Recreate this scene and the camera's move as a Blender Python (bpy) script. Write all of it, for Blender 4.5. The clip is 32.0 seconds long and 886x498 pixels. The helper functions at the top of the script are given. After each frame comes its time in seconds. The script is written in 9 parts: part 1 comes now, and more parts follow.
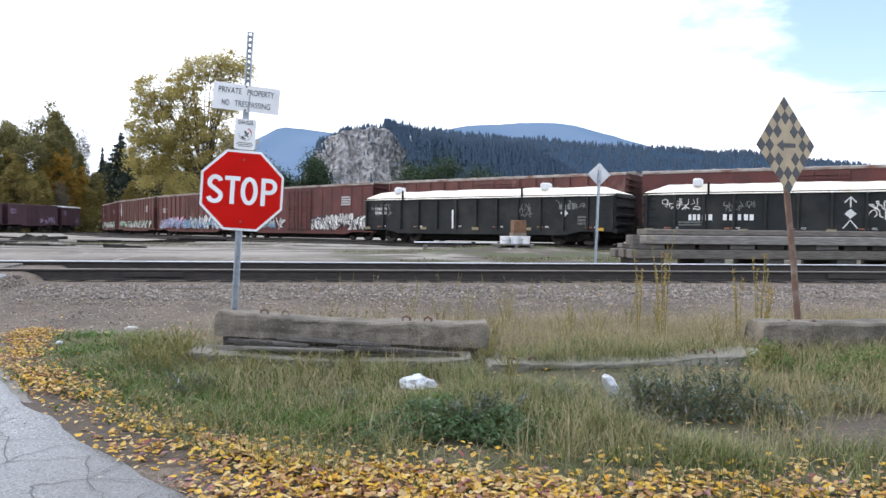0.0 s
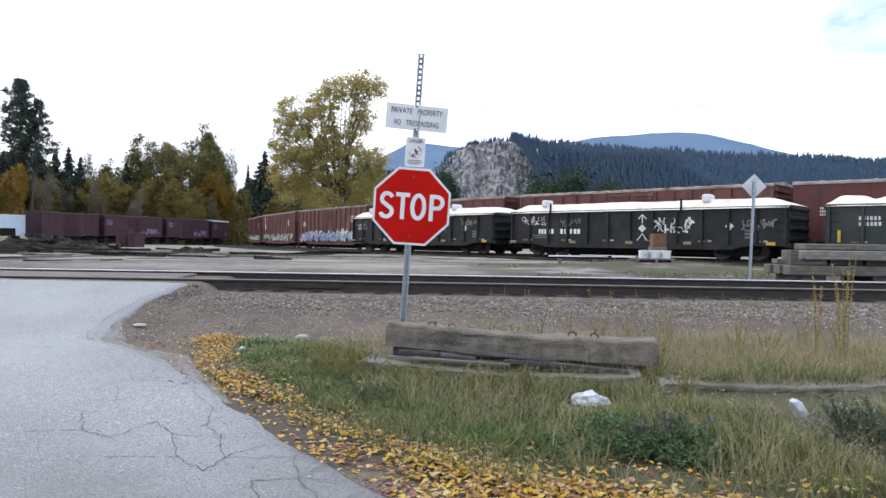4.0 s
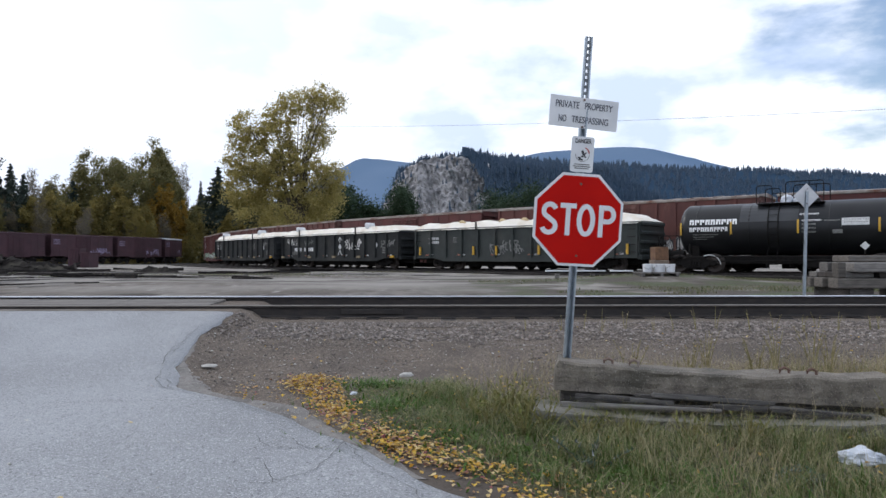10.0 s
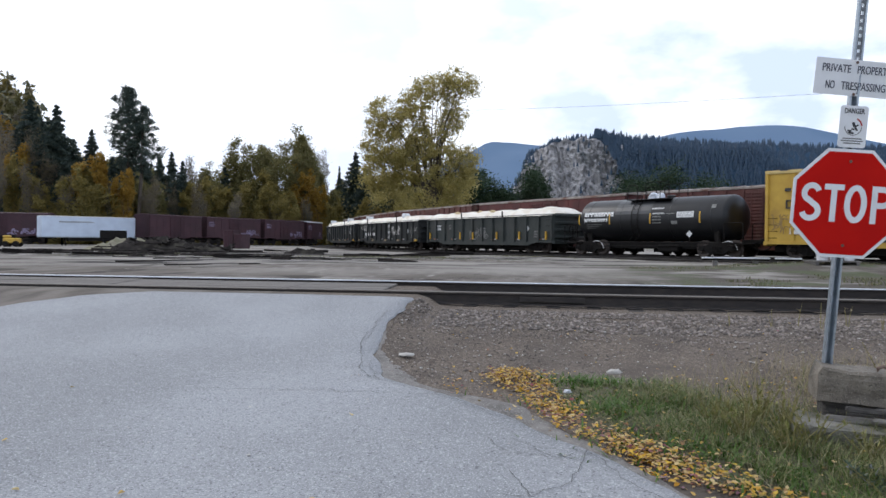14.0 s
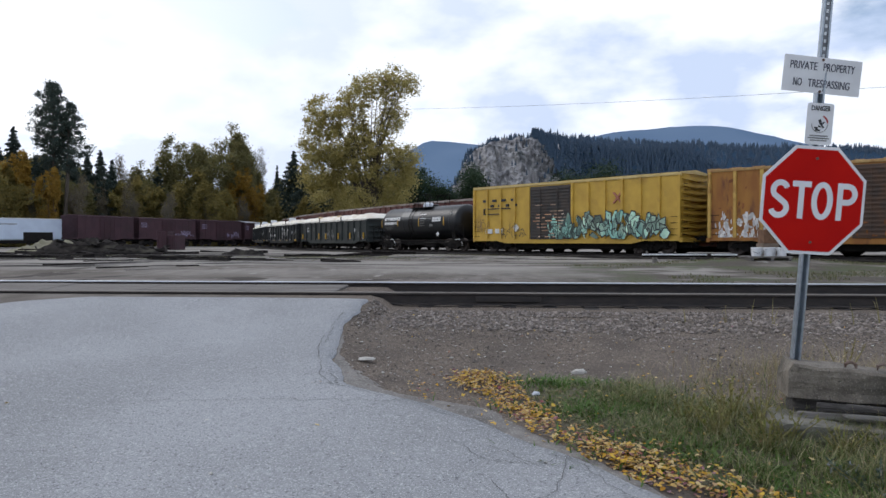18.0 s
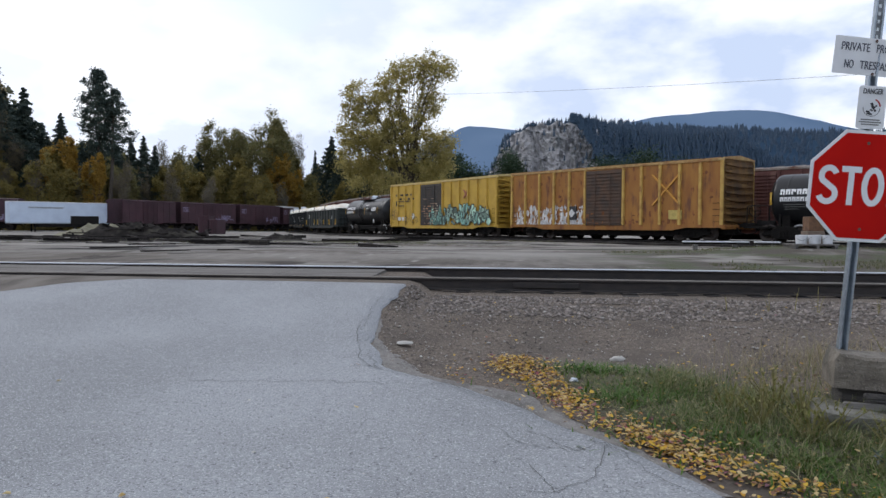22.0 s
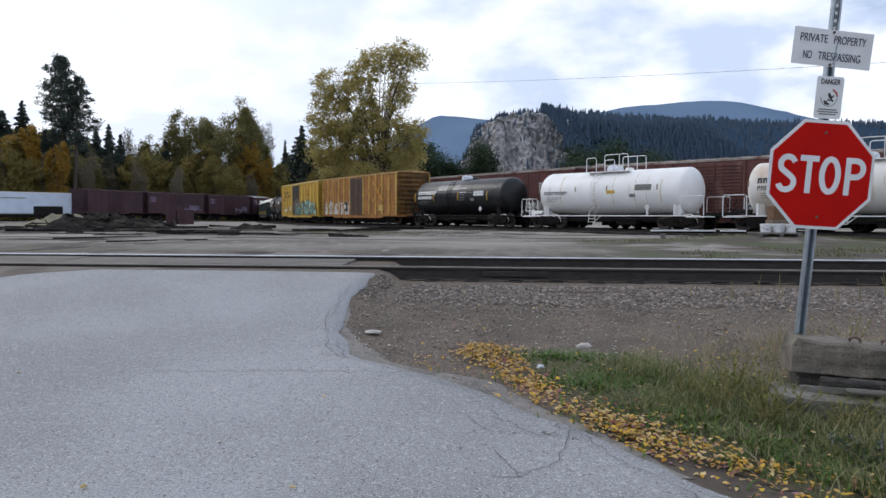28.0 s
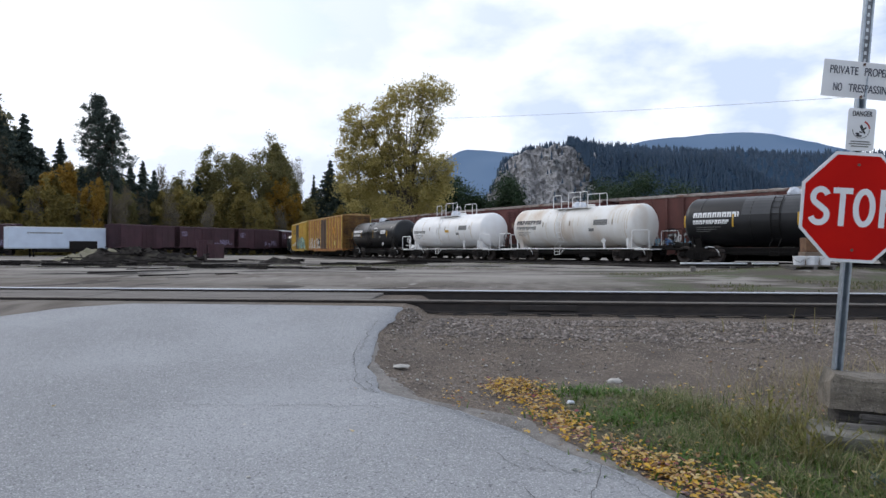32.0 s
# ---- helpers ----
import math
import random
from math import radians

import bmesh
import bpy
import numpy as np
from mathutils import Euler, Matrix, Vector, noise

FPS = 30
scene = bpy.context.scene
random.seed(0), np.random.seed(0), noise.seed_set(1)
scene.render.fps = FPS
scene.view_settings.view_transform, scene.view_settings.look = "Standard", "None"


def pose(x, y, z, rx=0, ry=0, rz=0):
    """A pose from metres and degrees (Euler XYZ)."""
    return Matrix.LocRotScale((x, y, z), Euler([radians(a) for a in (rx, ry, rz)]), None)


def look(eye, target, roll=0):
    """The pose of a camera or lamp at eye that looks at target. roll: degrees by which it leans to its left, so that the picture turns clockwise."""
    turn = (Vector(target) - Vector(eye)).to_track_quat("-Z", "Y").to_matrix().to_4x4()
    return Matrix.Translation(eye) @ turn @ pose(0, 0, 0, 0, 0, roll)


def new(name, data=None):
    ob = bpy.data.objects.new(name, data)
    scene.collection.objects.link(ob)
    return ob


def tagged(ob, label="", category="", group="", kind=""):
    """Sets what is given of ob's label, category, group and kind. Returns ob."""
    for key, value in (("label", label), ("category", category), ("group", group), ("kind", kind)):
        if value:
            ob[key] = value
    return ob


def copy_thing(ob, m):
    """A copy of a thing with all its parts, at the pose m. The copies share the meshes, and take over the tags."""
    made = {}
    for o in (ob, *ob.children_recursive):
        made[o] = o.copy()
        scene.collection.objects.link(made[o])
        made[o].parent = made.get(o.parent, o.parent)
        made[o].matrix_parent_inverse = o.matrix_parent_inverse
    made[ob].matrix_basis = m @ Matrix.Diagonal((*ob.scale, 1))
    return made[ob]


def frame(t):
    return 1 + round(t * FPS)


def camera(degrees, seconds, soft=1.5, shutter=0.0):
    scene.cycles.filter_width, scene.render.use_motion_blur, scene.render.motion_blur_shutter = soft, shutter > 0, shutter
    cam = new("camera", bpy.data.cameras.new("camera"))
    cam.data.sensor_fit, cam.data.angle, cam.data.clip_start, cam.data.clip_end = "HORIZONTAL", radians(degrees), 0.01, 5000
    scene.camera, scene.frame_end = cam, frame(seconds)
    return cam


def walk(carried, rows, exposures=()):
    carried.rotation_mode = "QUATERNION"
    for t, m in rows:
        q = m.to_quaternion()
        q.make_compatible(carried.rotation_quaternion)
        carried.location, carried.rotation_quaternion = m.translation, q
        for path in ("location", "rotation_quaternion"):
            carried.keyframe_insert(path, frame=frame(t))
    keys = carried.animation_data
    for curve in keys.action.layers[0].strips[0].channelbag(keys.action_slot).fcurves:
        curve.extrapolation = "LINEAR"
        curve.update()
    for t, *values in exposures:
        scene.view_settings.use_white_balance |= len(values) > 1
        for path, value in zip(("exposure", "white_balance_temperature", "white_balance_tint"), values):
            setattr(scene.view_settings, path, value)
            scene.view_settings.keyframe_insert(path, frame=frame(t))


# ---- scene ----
cam = camera(63.2, 32.0)

# the camera and its walk
PATH = [
    (0, (1.156, -11.721, 0.623), (1.408, -9.737, 0.576), 0.6),
    (0.5, (1.155, -11.767, 0.637), (1.368, -9.779, 0.578), 0.1),
    (1, (1.146, -11.749, 0.643), (1.249, -9.752, 0.585), 0.9),
    (1.5, (1.133, -11.742, 0.646), (1.2, -9.744, 0.592), 1.0),
    (2, (1.124, -11.771, 0.618), (1.169, -9.772, 0.575), 0.9),
    (2.5, (1.102, -11.776, 0.643), (1.063, -9.777, 0.599), 1.2),
    (4.5, (0.589, -11.734, 0.62), (0.443, -9.74, 0.614), 0.3),
    (5, (0.369, -11.551, 0.606), (0.047, -9.577, 0.595), -0.3),
    (5.5, (0.116, -11.379, 0.608), (-0.26, -9.415, 0.58), -1.1),
    (6, (-0.223, -11.273, 0.651), (-0.638, -9.317, 0.619), -0.4),
    (6.5, (-0.387, -11.096, 0.636), (-0.803, -9.14, 0.597), -0.4),
    (7, (-0.505, -10.881, 0.651), (-0.927, -8.926, 0.67), 0.9),
    (7.5, (-0.707, -10.74, 0.649), (-1.039, -8.768, 0.659), 0.8),
    (8, (-0.901, -10.617, 0.667), (-1.062, -8.623, 0.66), 0.9),
    (8.5, (-0.969, -10.513, 0.667), (-1.146, -8.52, 0.673), -0.1),
    (9, (-1.076, -10.508, 0.683), (-1.15, -8.51, 0.695), -1.0),
    (9.5, (-1.081, -10.544, 0.67), (-1.035, -8.545, 0.697), -0.2),
    (10, (-1.075, -10.558, 0.675), (-1.035, -8.558, 0.703), -0.0),
    (10.5, (-1.075, -10.568, 0.674), (-1.035, -8.569, 0.709), -0.3),
    (11, (-1.078, -10.558, 0.674), (-1.046, -8.558, 0.709), -0.7),
    (11.5, (-1.116, -10.549, 0.676), (-1.143, -8.549, 0.7), 0.1),
    (12, (-1.238, -10.536, 0.667), (-1.352, -8.54, 0.645), 0.8),
    (12.5, (-1.315, -10.44, 0.662), (-1.508, -8.45, 0.6), 0.5),
    (13, (-1.423, -10.215, 0.673), (-1.685, -8.233, 0.619), 0.1),
    (13.5, (-1.609, -10.125, 0.687), (-1.946, -8.154, 0.667), 0.1),
    (14, (-1.834, -10.127, 0.701), (-2.148, -8.152, 0.682), 0.5),
    (14.5, (-1.924, -9.996, 0.699), (-2.224, -8.018, 0.683), 1.3),
    (16.5, (-2.063, -9.954, 0.707), (-2.29, -7.967, 0.711), 0.9),
    (17, (-2.053, -9.947, 0.717), (-2.226, -7.955, 0.71), 0.7),
    (17.5, (-2.067, -9.949, 0.705), (-2.207, -7.954, 0.691), 0.6),
    (18, (-2.061, -9.953, 0.707), (-2.209, -7.958, 0.686), 0.0),
    (18.5, (-2.064, -9.962, 0.711), (-2.225, -7.968, 0.687), 0.3),
    (19, (-2.074, -9.983, 0.698), (-2.276, -7.994, 0.678), 0.8),
    (19.5, (-2.074, -9.972, 0.707), (-2.295, -7.985, 0.679), 0.6),
    (20, (-2.078, -9.975, 0.699), (-2.305, -7.988, 0.663), 0.8),
    (20.5, (-2.086, -9.965, 0.703), (-2.32, -7.979, 0.654), 0.8),
    (21, (-2.081, -9.957, 0.704), (-2.324, -7.973, 0.646), 0.5),
    (21.5, (-2.077, -9.967, 0.706), (-2.325, -7.983, 0.645), 0.0),
    (22, (-2.079, -9.963, 0.703), (-2.327, -7.979, 0.642), 0.3),
    (22.5, (-2.062, -9.963, 0.701), (-2.283, -7.976, 0.639), 0.4),
    (23, (-2.047, -9.952, 0.699), (-2.163, -7.957, 0.638), 1.2),
    (23.5, (-2.049, -9.958, 0.697), (-2.134, -7.96, 0.637), 0.9),
    (24, (-2.049, -9.954, 0.693), (-2.141, -7.957, 0.626), 0.9),
    (24.5, (-2.047, -9.943, 0.693), (-2.138, -7.947, 0.619), 0.8),
    (26.5, (-2.059, -9.943, 0.688), (-2.182, -7.95, 0.59), 0.4),
    (27, (-2.05, -9.944, 0.693), (-2.2, -7.953, 0.589), 0.5),
    (27.5, (-2.043, -9.958, 0.702), (-2.199, -7.966, 0.602), 0.1),
    (28, (-2.042, -9.969, 0.693), (-2.212, -7.978, 0.604), 0.2),
    (28.5, (-2.036, -9.967, 0.704), (-2.219, -7.977, 0.629), -0.1),
    (29, (-2.028, -9.973, 0.71), (-2.225, -7.984, 0.657), -0.2),
    (29.5, (-2.032, -9.987, 0.712), (-2.237, -7.998, 0.694), -0.2),
    (30, (-2.032, -10.001, 0.703), (-2.25, -8.013, 0.71), -0.3),
    (30.5, (-2.043, -9.999, 0.706), (-2.271, -8.012, 0.721), -0.1),
    (31, (-2.042, -9.99, 0.699), (-2.28, -8.005, 0.714), -0.1),
    (31.5, (-2.04, -9.978, 0.698), (-2.283, -7.993, 0.708), -0.0),
    (32, (-2.05, -9.981, 0.702), (-2.295, -7.996, 0.705), 0.0),
]
walk(cam, [(t, look(eye, target, roll)) for t, eye, target, roll in PATH], [(0, 0.93, 6360, 12), (2.5, 0.88, 6360, 12), (5, 0.58, 6220, 12), (7.5, 0.37, 6170, 12), (9, 0.11, 6240, 12), (11, 0.29, 6240, 12), (12, 0.40, 6240, 12), (13.5, 0.27, 6240, 12), (17, 0.0, 6240, 12), (21, -0.06, 6240, 12), (24, -0.02, 6240, 12), (28, -0.02, 6240, 12), (32, 0.03, 6240, 12)])

# ---- light ----
world = bpy.data.worlds.new("world")
scene.world = world
world.use_nodes = True


def build_sky(nt):
    nt.nodes.clear()
    N, L = nt.nodes.new, nt.links.new
    out, tc = N("ShaderNodeOutputWorld"), N("ShaderNodeTexCoord")
    sky = N("ShaderNodeTexSky")
    sky.sky_type, sky.sun_disc = "NISHITA", False
    sky.sun_elevation, sky.sun_rotation = SUN_ELEV, SUN_ROT
    sky.air_density, sky.dust_density = 1.0, 2.5
    clear = N("ShaderNodeBackground")
    clear.inputs[1].default_value = 0.17
    L(sky.outputs[0], clear.inputs[0])
    # cloud cover: large soft banks and finer edges, squeezed towards the horizon
    mp = N("ShaderNodeMapping")
    mp.inputs["Scale"].default_value = (1.0, 1.0, 2.6)
    L(tc.outputs["Generated"], mp.inputs[0])
    big = N("ShaderNodeTexNoise")
    big.inputs["Scale"].default_value, big.inputs["Detail"].default_value, big.inputs["Roughness"].default_value = 2.3, 9.0, 0.55
    L(mp.outputs[0], big.inputs["Vector"])
    cover = N("ShaderNodeMapRange")
    cover.interpolation_type = "SMOOTHSTEP"
    cover.inputs[1].default_value, cover.inputs[2].default_value = 0.375, 0.495
    L(big.outputs[0], cover.inputs[0])
    shade = N("ShaderNodeTexNoise")
    shade.inputs["Scale"].default_value, shade.inputs["Detail"].default_value = 4.2, 6.0
    mp2 = N("ShaderNodeMapping")
    mp2.inputs["Scale"].default_value, mp2.inputs["Location"].default_value = (1.0, 1.0, 2.0), (3.7, 1.3, 0.4)
    L(tc.outputs["Generated"], mp2.inputs[0])
    L(mp2.outputs[0], shade.inputs["Vector"])
    ramp = N("ShaderNodeValToRGB")
    ramp.color_ramp.elements[0].position, ramp.color_ramp.elements[0].color = 0.42, (0.60, 0.70, 0.88, 1)
    ramp.color_ramp.elements[1].position, ramp.color_ramp.elements[1].color = 0.53, (0.96, 1.0, 1.05, 1)
    L(shade.outputs[0], ramp.inputs[0])
    # towards the sun the clouds glow evenly white
    dot, near = N("ShaderNodeVectorMath"), N("ShaderNodeMapRange")
    dot.operation = "DOT_PRODUCT"
    dot.inputs[1].default_value = SUN_DIR
    near.interpolation_type = "SMOOTHSTEP"
    near.inputs[1].default_value, near.inputs[2].default_value = 0.30, 1.05
    L(tc.outputs["Generated"], dot.inputs[0])
    L(dot.outputs["Value"], near.inputs[0])
    white = N("ShaderNodeMix")
    white.data_type = "RGBA"
    L(near.outputs[0], white.inputs[0])
    L(ramp.outputs[0], white.inputs[6])
    white.inputs[7].default_value = (0.96, 1.0, 1.06, 1)
    fill = N("ShaderNodeMath")
    fill.operation = "MAXIMUM"
    L(cover.outputs[0], fill.inputs[0])
    L(near.outputs[0], fill.inputs[1])
    cloud = N("ShaderNodeBackground")
    cloud.inputs[1].default_value = CLOUD
    L(white.outputs[2], cloud.inputs[0])
    mix = N("ShaderNodeMixShader")
    L(fill.outputs[0], mix.inputs[0])
    L(clear.outputs[0], mix.inputs[1])
    L(cloud.outputs[0], mix.inputs[2])
    L(mix.outputs[0], out.inputs[0])


SUN_ELEV, SUN_ROT, CLOUD = radians(32), radians(-60), 1.10
SUN_DIR = Vector((-60, 30, 50)).normalized()
build_sky(world.node_tree)
sun = new("sun", bpy.data.lights.new("sun", "SUN"))
sun.data.energy, sun.data.angle, sun.data.color = 0.7, radians(20), (1.0, 0.95, 0.88)
sun.matrix_world = look((-60, 30, 50), (0, 0, 0))


# ---- materials ----
def mat(name, c1, c2=None, rough=0.7, metal=0.0, scale=6.0, detail=6.0, lo=0.35, hi=0.65, bump=0.0, bscale=40.0, stain=None, sscale=1.2, sl=0.5, sh=0.7, rnd=0.0, island=0.0, spec=0.5, stretch=(1, 1, 1)):
    """A surface of two colours mixed by fine noise, with an optional coarse stain, tone by piece, and fine relief."""
    m = bpy.data.materials.new(name)
    m.use_nodes = True
    nt = m.node_tree
    N, L = nt.nodes.new, nt.links.new
    b = nt.nodes["Principled BSDF"]
    b.inputs["Metallic"].default_value, b.inputs["Roughness"].default_value = metal, rough
    b.inputs["Specular IOR Level"].default_value = spec
    tc, mp = N("ShaderNodeTexCoord"), N("ShaderNodeMapping")
    mp.inputs["Scale"].default_value = stretch
    L(tc.outputs["Object"], mp.inputs[0])
    c2 = c2 or tuple(v * 0.75 for v in c1)

    def noise_tex(sc, det=detail):
        n = N("ShaderNodeTexNoise")
        n.inputs["Scale"].default_value, n.inputs["Detail"].default_value = sc, det
        L(mp.outputs[0], n.inputs["Vector"])
        return n

    def rng(sock, a, z):
        r = N("ShaderNodeMapRange")
        r.inputs[1].default_value, r.inputs[2].default_value = a, z
        L(sock, r.inputs[0])
        return r.outputs[0]

    def mixc(fac, a, bb):
        x = N("ShaderNodeMix")
        x.data_type = "RGBA"
        L(fac, x.inputs[0])
        for sock, v in ((x.inputs[6], a), (x.inputs[7], bb)):
            if isinstance(v, tuple):
                sock.default_value = (*v, 1)
            else:
                L(v, sock)
        return x.outputs[2]

    col = mixc(rng(noise_tex(scale).outputs[0], lo, hi), c1, c2)
    if stain:
        col = mixc(rng(noise_tex(sscale, 8.0).outputs[0], sl, sh), col, stain)
    if rnd or island:
        hsv = N("ShaderNodeHueSaturation")
        src = N("ShaderNodeObjectInfo").outputs["Random"] if rnd else N("ShaderNodeNewGeometry").outputs["Random Per Island"]
        k = rnd or island
        v = N("ShaderNodeMapRange")
        v.inputs[3].default_value, v.inputs[4].default_value = 1 - k, 1 + k
        L(src, v.inputs[0])
        L(v.outputs[0], hsv.inputs["Value"])
        L(col, hsv.inputs["Color"])
        col = hsv.outputs[0]
    L(col, b.inputs["Base Color"])
    if bump:
        bp = N("ShaderNodeBump")
        bp.inputs["Strength"].default_value, bp.inputs["Distance"].default_value = bump, 0.02
        L(noise_tex(bscale).outputs[0], bp.inputs["Height"])
        L(bp.outputs[0], b.inputs["Normal"])
    return m


def leaf_mat(name, stops, rough=0.6, trans=0.25):
    """Leaves or blades: each piece takes its own colour from the ramp."""
    m = bpy.data.materials.new(name)
    m.use_nodes = True
    nt = m.node_tree
    N, L = nt.nodes.new, nt.links.new
    b = nt.nodes["Principled BSDF"]
    b.inputs["Roughness"].default_value = rough
    b.inputs["Specular IOR Level"].default_value = 0.25
    g, r = N("ShaderNodeNewGeometry"), N("ShaderNodeValToRGB")
    r.color_ramp.elements[0].position, r.color_ramp.elements[0].color = stops[0][0], (*stops[0][1], 1)
    r.color_ramp.elements[1].position, r.color_ramp.elements[1].color = stops[-1][0], (*stops[-1][1], 1)
    for p, c in stops[1:-1]:
        e = r.color_ramp.elements.new(p)
        e.color = (*c, 1)
    L(g.outputs["Random Per Island"], r.inputs[0])
    L(r.outputs[0], b.inputs["Base Color"])
    tr, mx = N("ShaderNodeBsdfTranslucent"), N("ShaderNodeMixShader")
    L(r.outputs[0], tr.inputs[0])
    mx.inputs[0].default_value = trans
    L(b.outputs[0], mx.inputs[1])
    L(tr.outputs[0], mx.inputs[2])
    L(mx.outputs[0], nt.nodes["Material Output"].inputs[0])
    return m


M_NOTICE = mat("faded_notice_ink", (0.055, 0.06, 0.085), (0.09, 0.095, 0.12), rough=0.7, scale=20)
# darker copy of the post steel, with the backlit look put into its colour
M_STEELBACKLIT = mat("backlit_steel", (0.20, 0.215, 0.23), (0.13, 0.14, 0.15), rough=0.6, metal=0.4, scale=18)
M_STEEL = mat("galvanised_steel", (0.42, 0.47, 0.52), (0.30, 0.34, 0.38), rough=0.42, metal=0.7, scale=18)
M_RED = mat("sign_red", (0.52, 0.012, 0.008), (0.45, 0.010, 0.008), rough=0.7, scale=3, stain=(0.38, 0.010, 0.010), sl=0.6, sh=0.8, spec=0.04)
M_WHITE = mat("sign_white", (0.78, 0.79, 0.80), (0.68, 0.69, 0.70), rough=0.4, scale=5)
M_INK = mat("sign_ink", (0.03, 0.03, 0.035), rough=0.5)
M_INKRED = mat("sign_ink_red", (0.45, 0.04, 0.03), rough=0.5)
M_CHECK = mat("faded_sign_tan", (0.38, 0.30, 0.18), (0.31, 0.245, 0.15), rough=0.5, scale=6, stain=(0.28, 0.22, 0.14), sscale=3)
M_RUSTPOST = mat("rusted_pipe", (0.13, 0.075, 0.055), (0.26, 0.22, 0.19), rough=0.8, scale=5, lo=0.5, hi=0.7, bump=0.2)
M_SIGNBACK = mat("sign_back_aluminium", (0.62, 0.63, 0.64), (0.50, 0.51, 0.53), rough=0.45, metal=0.3, scale=4)
M_CONC = mat("weathered_concrete", (0.200, 0.174, 0.140), (0.118, 0.101, 0.081), rough=0.95, scale=9, bump=0.6, bscale=35, stain=(0.077, 0.069, 0.054), sscale=2.6, sl=0.50, sh=0.68)
M_CONC2 = mat("lichened_concrete", (0.226, 0.214, 0.183), (0.158, 0.152, 0.126), rough=0.95, scale=11, bump=0.6, bscale=35, stain=(0.101, 0.095, 0.063), sscale=3)
M_OLDWOOD = mat("rotten_timber", (0.115, 0.105, 0.098), (0.045, 0.040, 0.037), rough=0.9, scale=8, bump=0.6, stretch=(1, 8, 8))
M_TIMBER = mat("weathered_timber", (0.215, 0.20, 0.185), (0.115, 0.105, 0.095), rough=0.85, scale=5, bump=0.4, stretch=(0.6, 6, 6), rnd=0.35)
# a darker tone of the weathered timber
M_TIMBER2 = mat("darker_weathered_timber", (0.155, 0.138, 0.12), (0.075, 0.066, 0.057), rough=0.9, scale=5, bump=0.4, stretch=(0.6, 6, 6), rnd=0.35)
M_TIE = mat("creosoted_tie", (0.060, 0.050, 0.042), (0.034, 0.029, 0.026), rough=0.9, scale=6, bump=0.4, rnd=0.3)
M_RAIL = mat("rusty_rail", (0.038, 0.030, 0.026), (0.021, 0.018, 0.017), rough=0.8, scale=14, stretch=(0.4, 1, 1))
# polished steel drawn without metal: the reflected sky is in the pale colour
M_RAILTOP = mat("polished_head_sky_glint", (0.66, 0.68, 0.72), (0.50, 0.51, 0.54), rough=0.35, metal=0.0, scale=5, stretch=(0.2, 6, 1), spec=0.8)
M_RAILDULL = mat("dull_rail_head", (0.20, 0.175, 0.15), (0.13, 0.11, 0.095), rough=0.6, scale=6, stretch=(0.3, 6, 1))
M_ROAD = mat("worn_asphalt", (0.312, 0.318, 0.328), (0.236, 0.240, 0.247), rough=0.92, scale=0.5, detail=10, lo=0.40, hi=0.64, bump=0.55, bscale=90)


def speckle(m, scale, colour, lo, hi):
    """Adds a finer grain of another colour to a material."""
    nt = m.node_tree
    b = nt.nodes["Principled BSDF"]
    old = b.inputs["Base Color"].links[0].from_socket
    tc, n, rg, mx = (nt.nodes.new(k) for k in ("ShaderNodeTexCoord", "ShaderNodeTexNoise", "ShaderNodeMapRange", "ShaderNodeMix"))
    n.inputs["Scale"].default_value, n.inputs["Detail"].default_value = scale, 3.0
    rg.inputs[1].default_value, rg.inputs[2].default_value = lo, hi
    mx.data_type = "RGBA"
    mx.inputs[7].default_value = (*colour, 1)
    nt.links.new(tc.outputs["Object"], n.inputs["Vector"])
    nt.links.new(n.outputs[0], rg.inputs[0])
    nt.links.new(rg.outputs[0], mx.inputs[0])
    nt.links.new(old, mx.inputs[6])
    nt.links.new(mx.outputs[2], b.inputs["Base Color"])


speckle(M_ROAD, 95, (0.52, 0.53, 0.54), 0.54, 0.68)
speckle(M_ROAD, 60, (0.115, 0.118, 0.125), 0.56, 0.70)
speckle(M_CONC, 95, (0.28, 0.255, 0.215), 0.58, 0.72)
speckle(M_CONC, 70, (0.07, 0.062, 0.05), 0.60, 0.70)
speckle(M_CONC2, 95, (0.32, 0.30, 0.255), 0.58, 0.72)
speckle(M_CONC2, 60, (0.12, 0.11, 0.08), 0.58, 0.70)
speckle(M_ROAD, 26, (0.40, 0.405, 0.41), 0.60, 0.72)


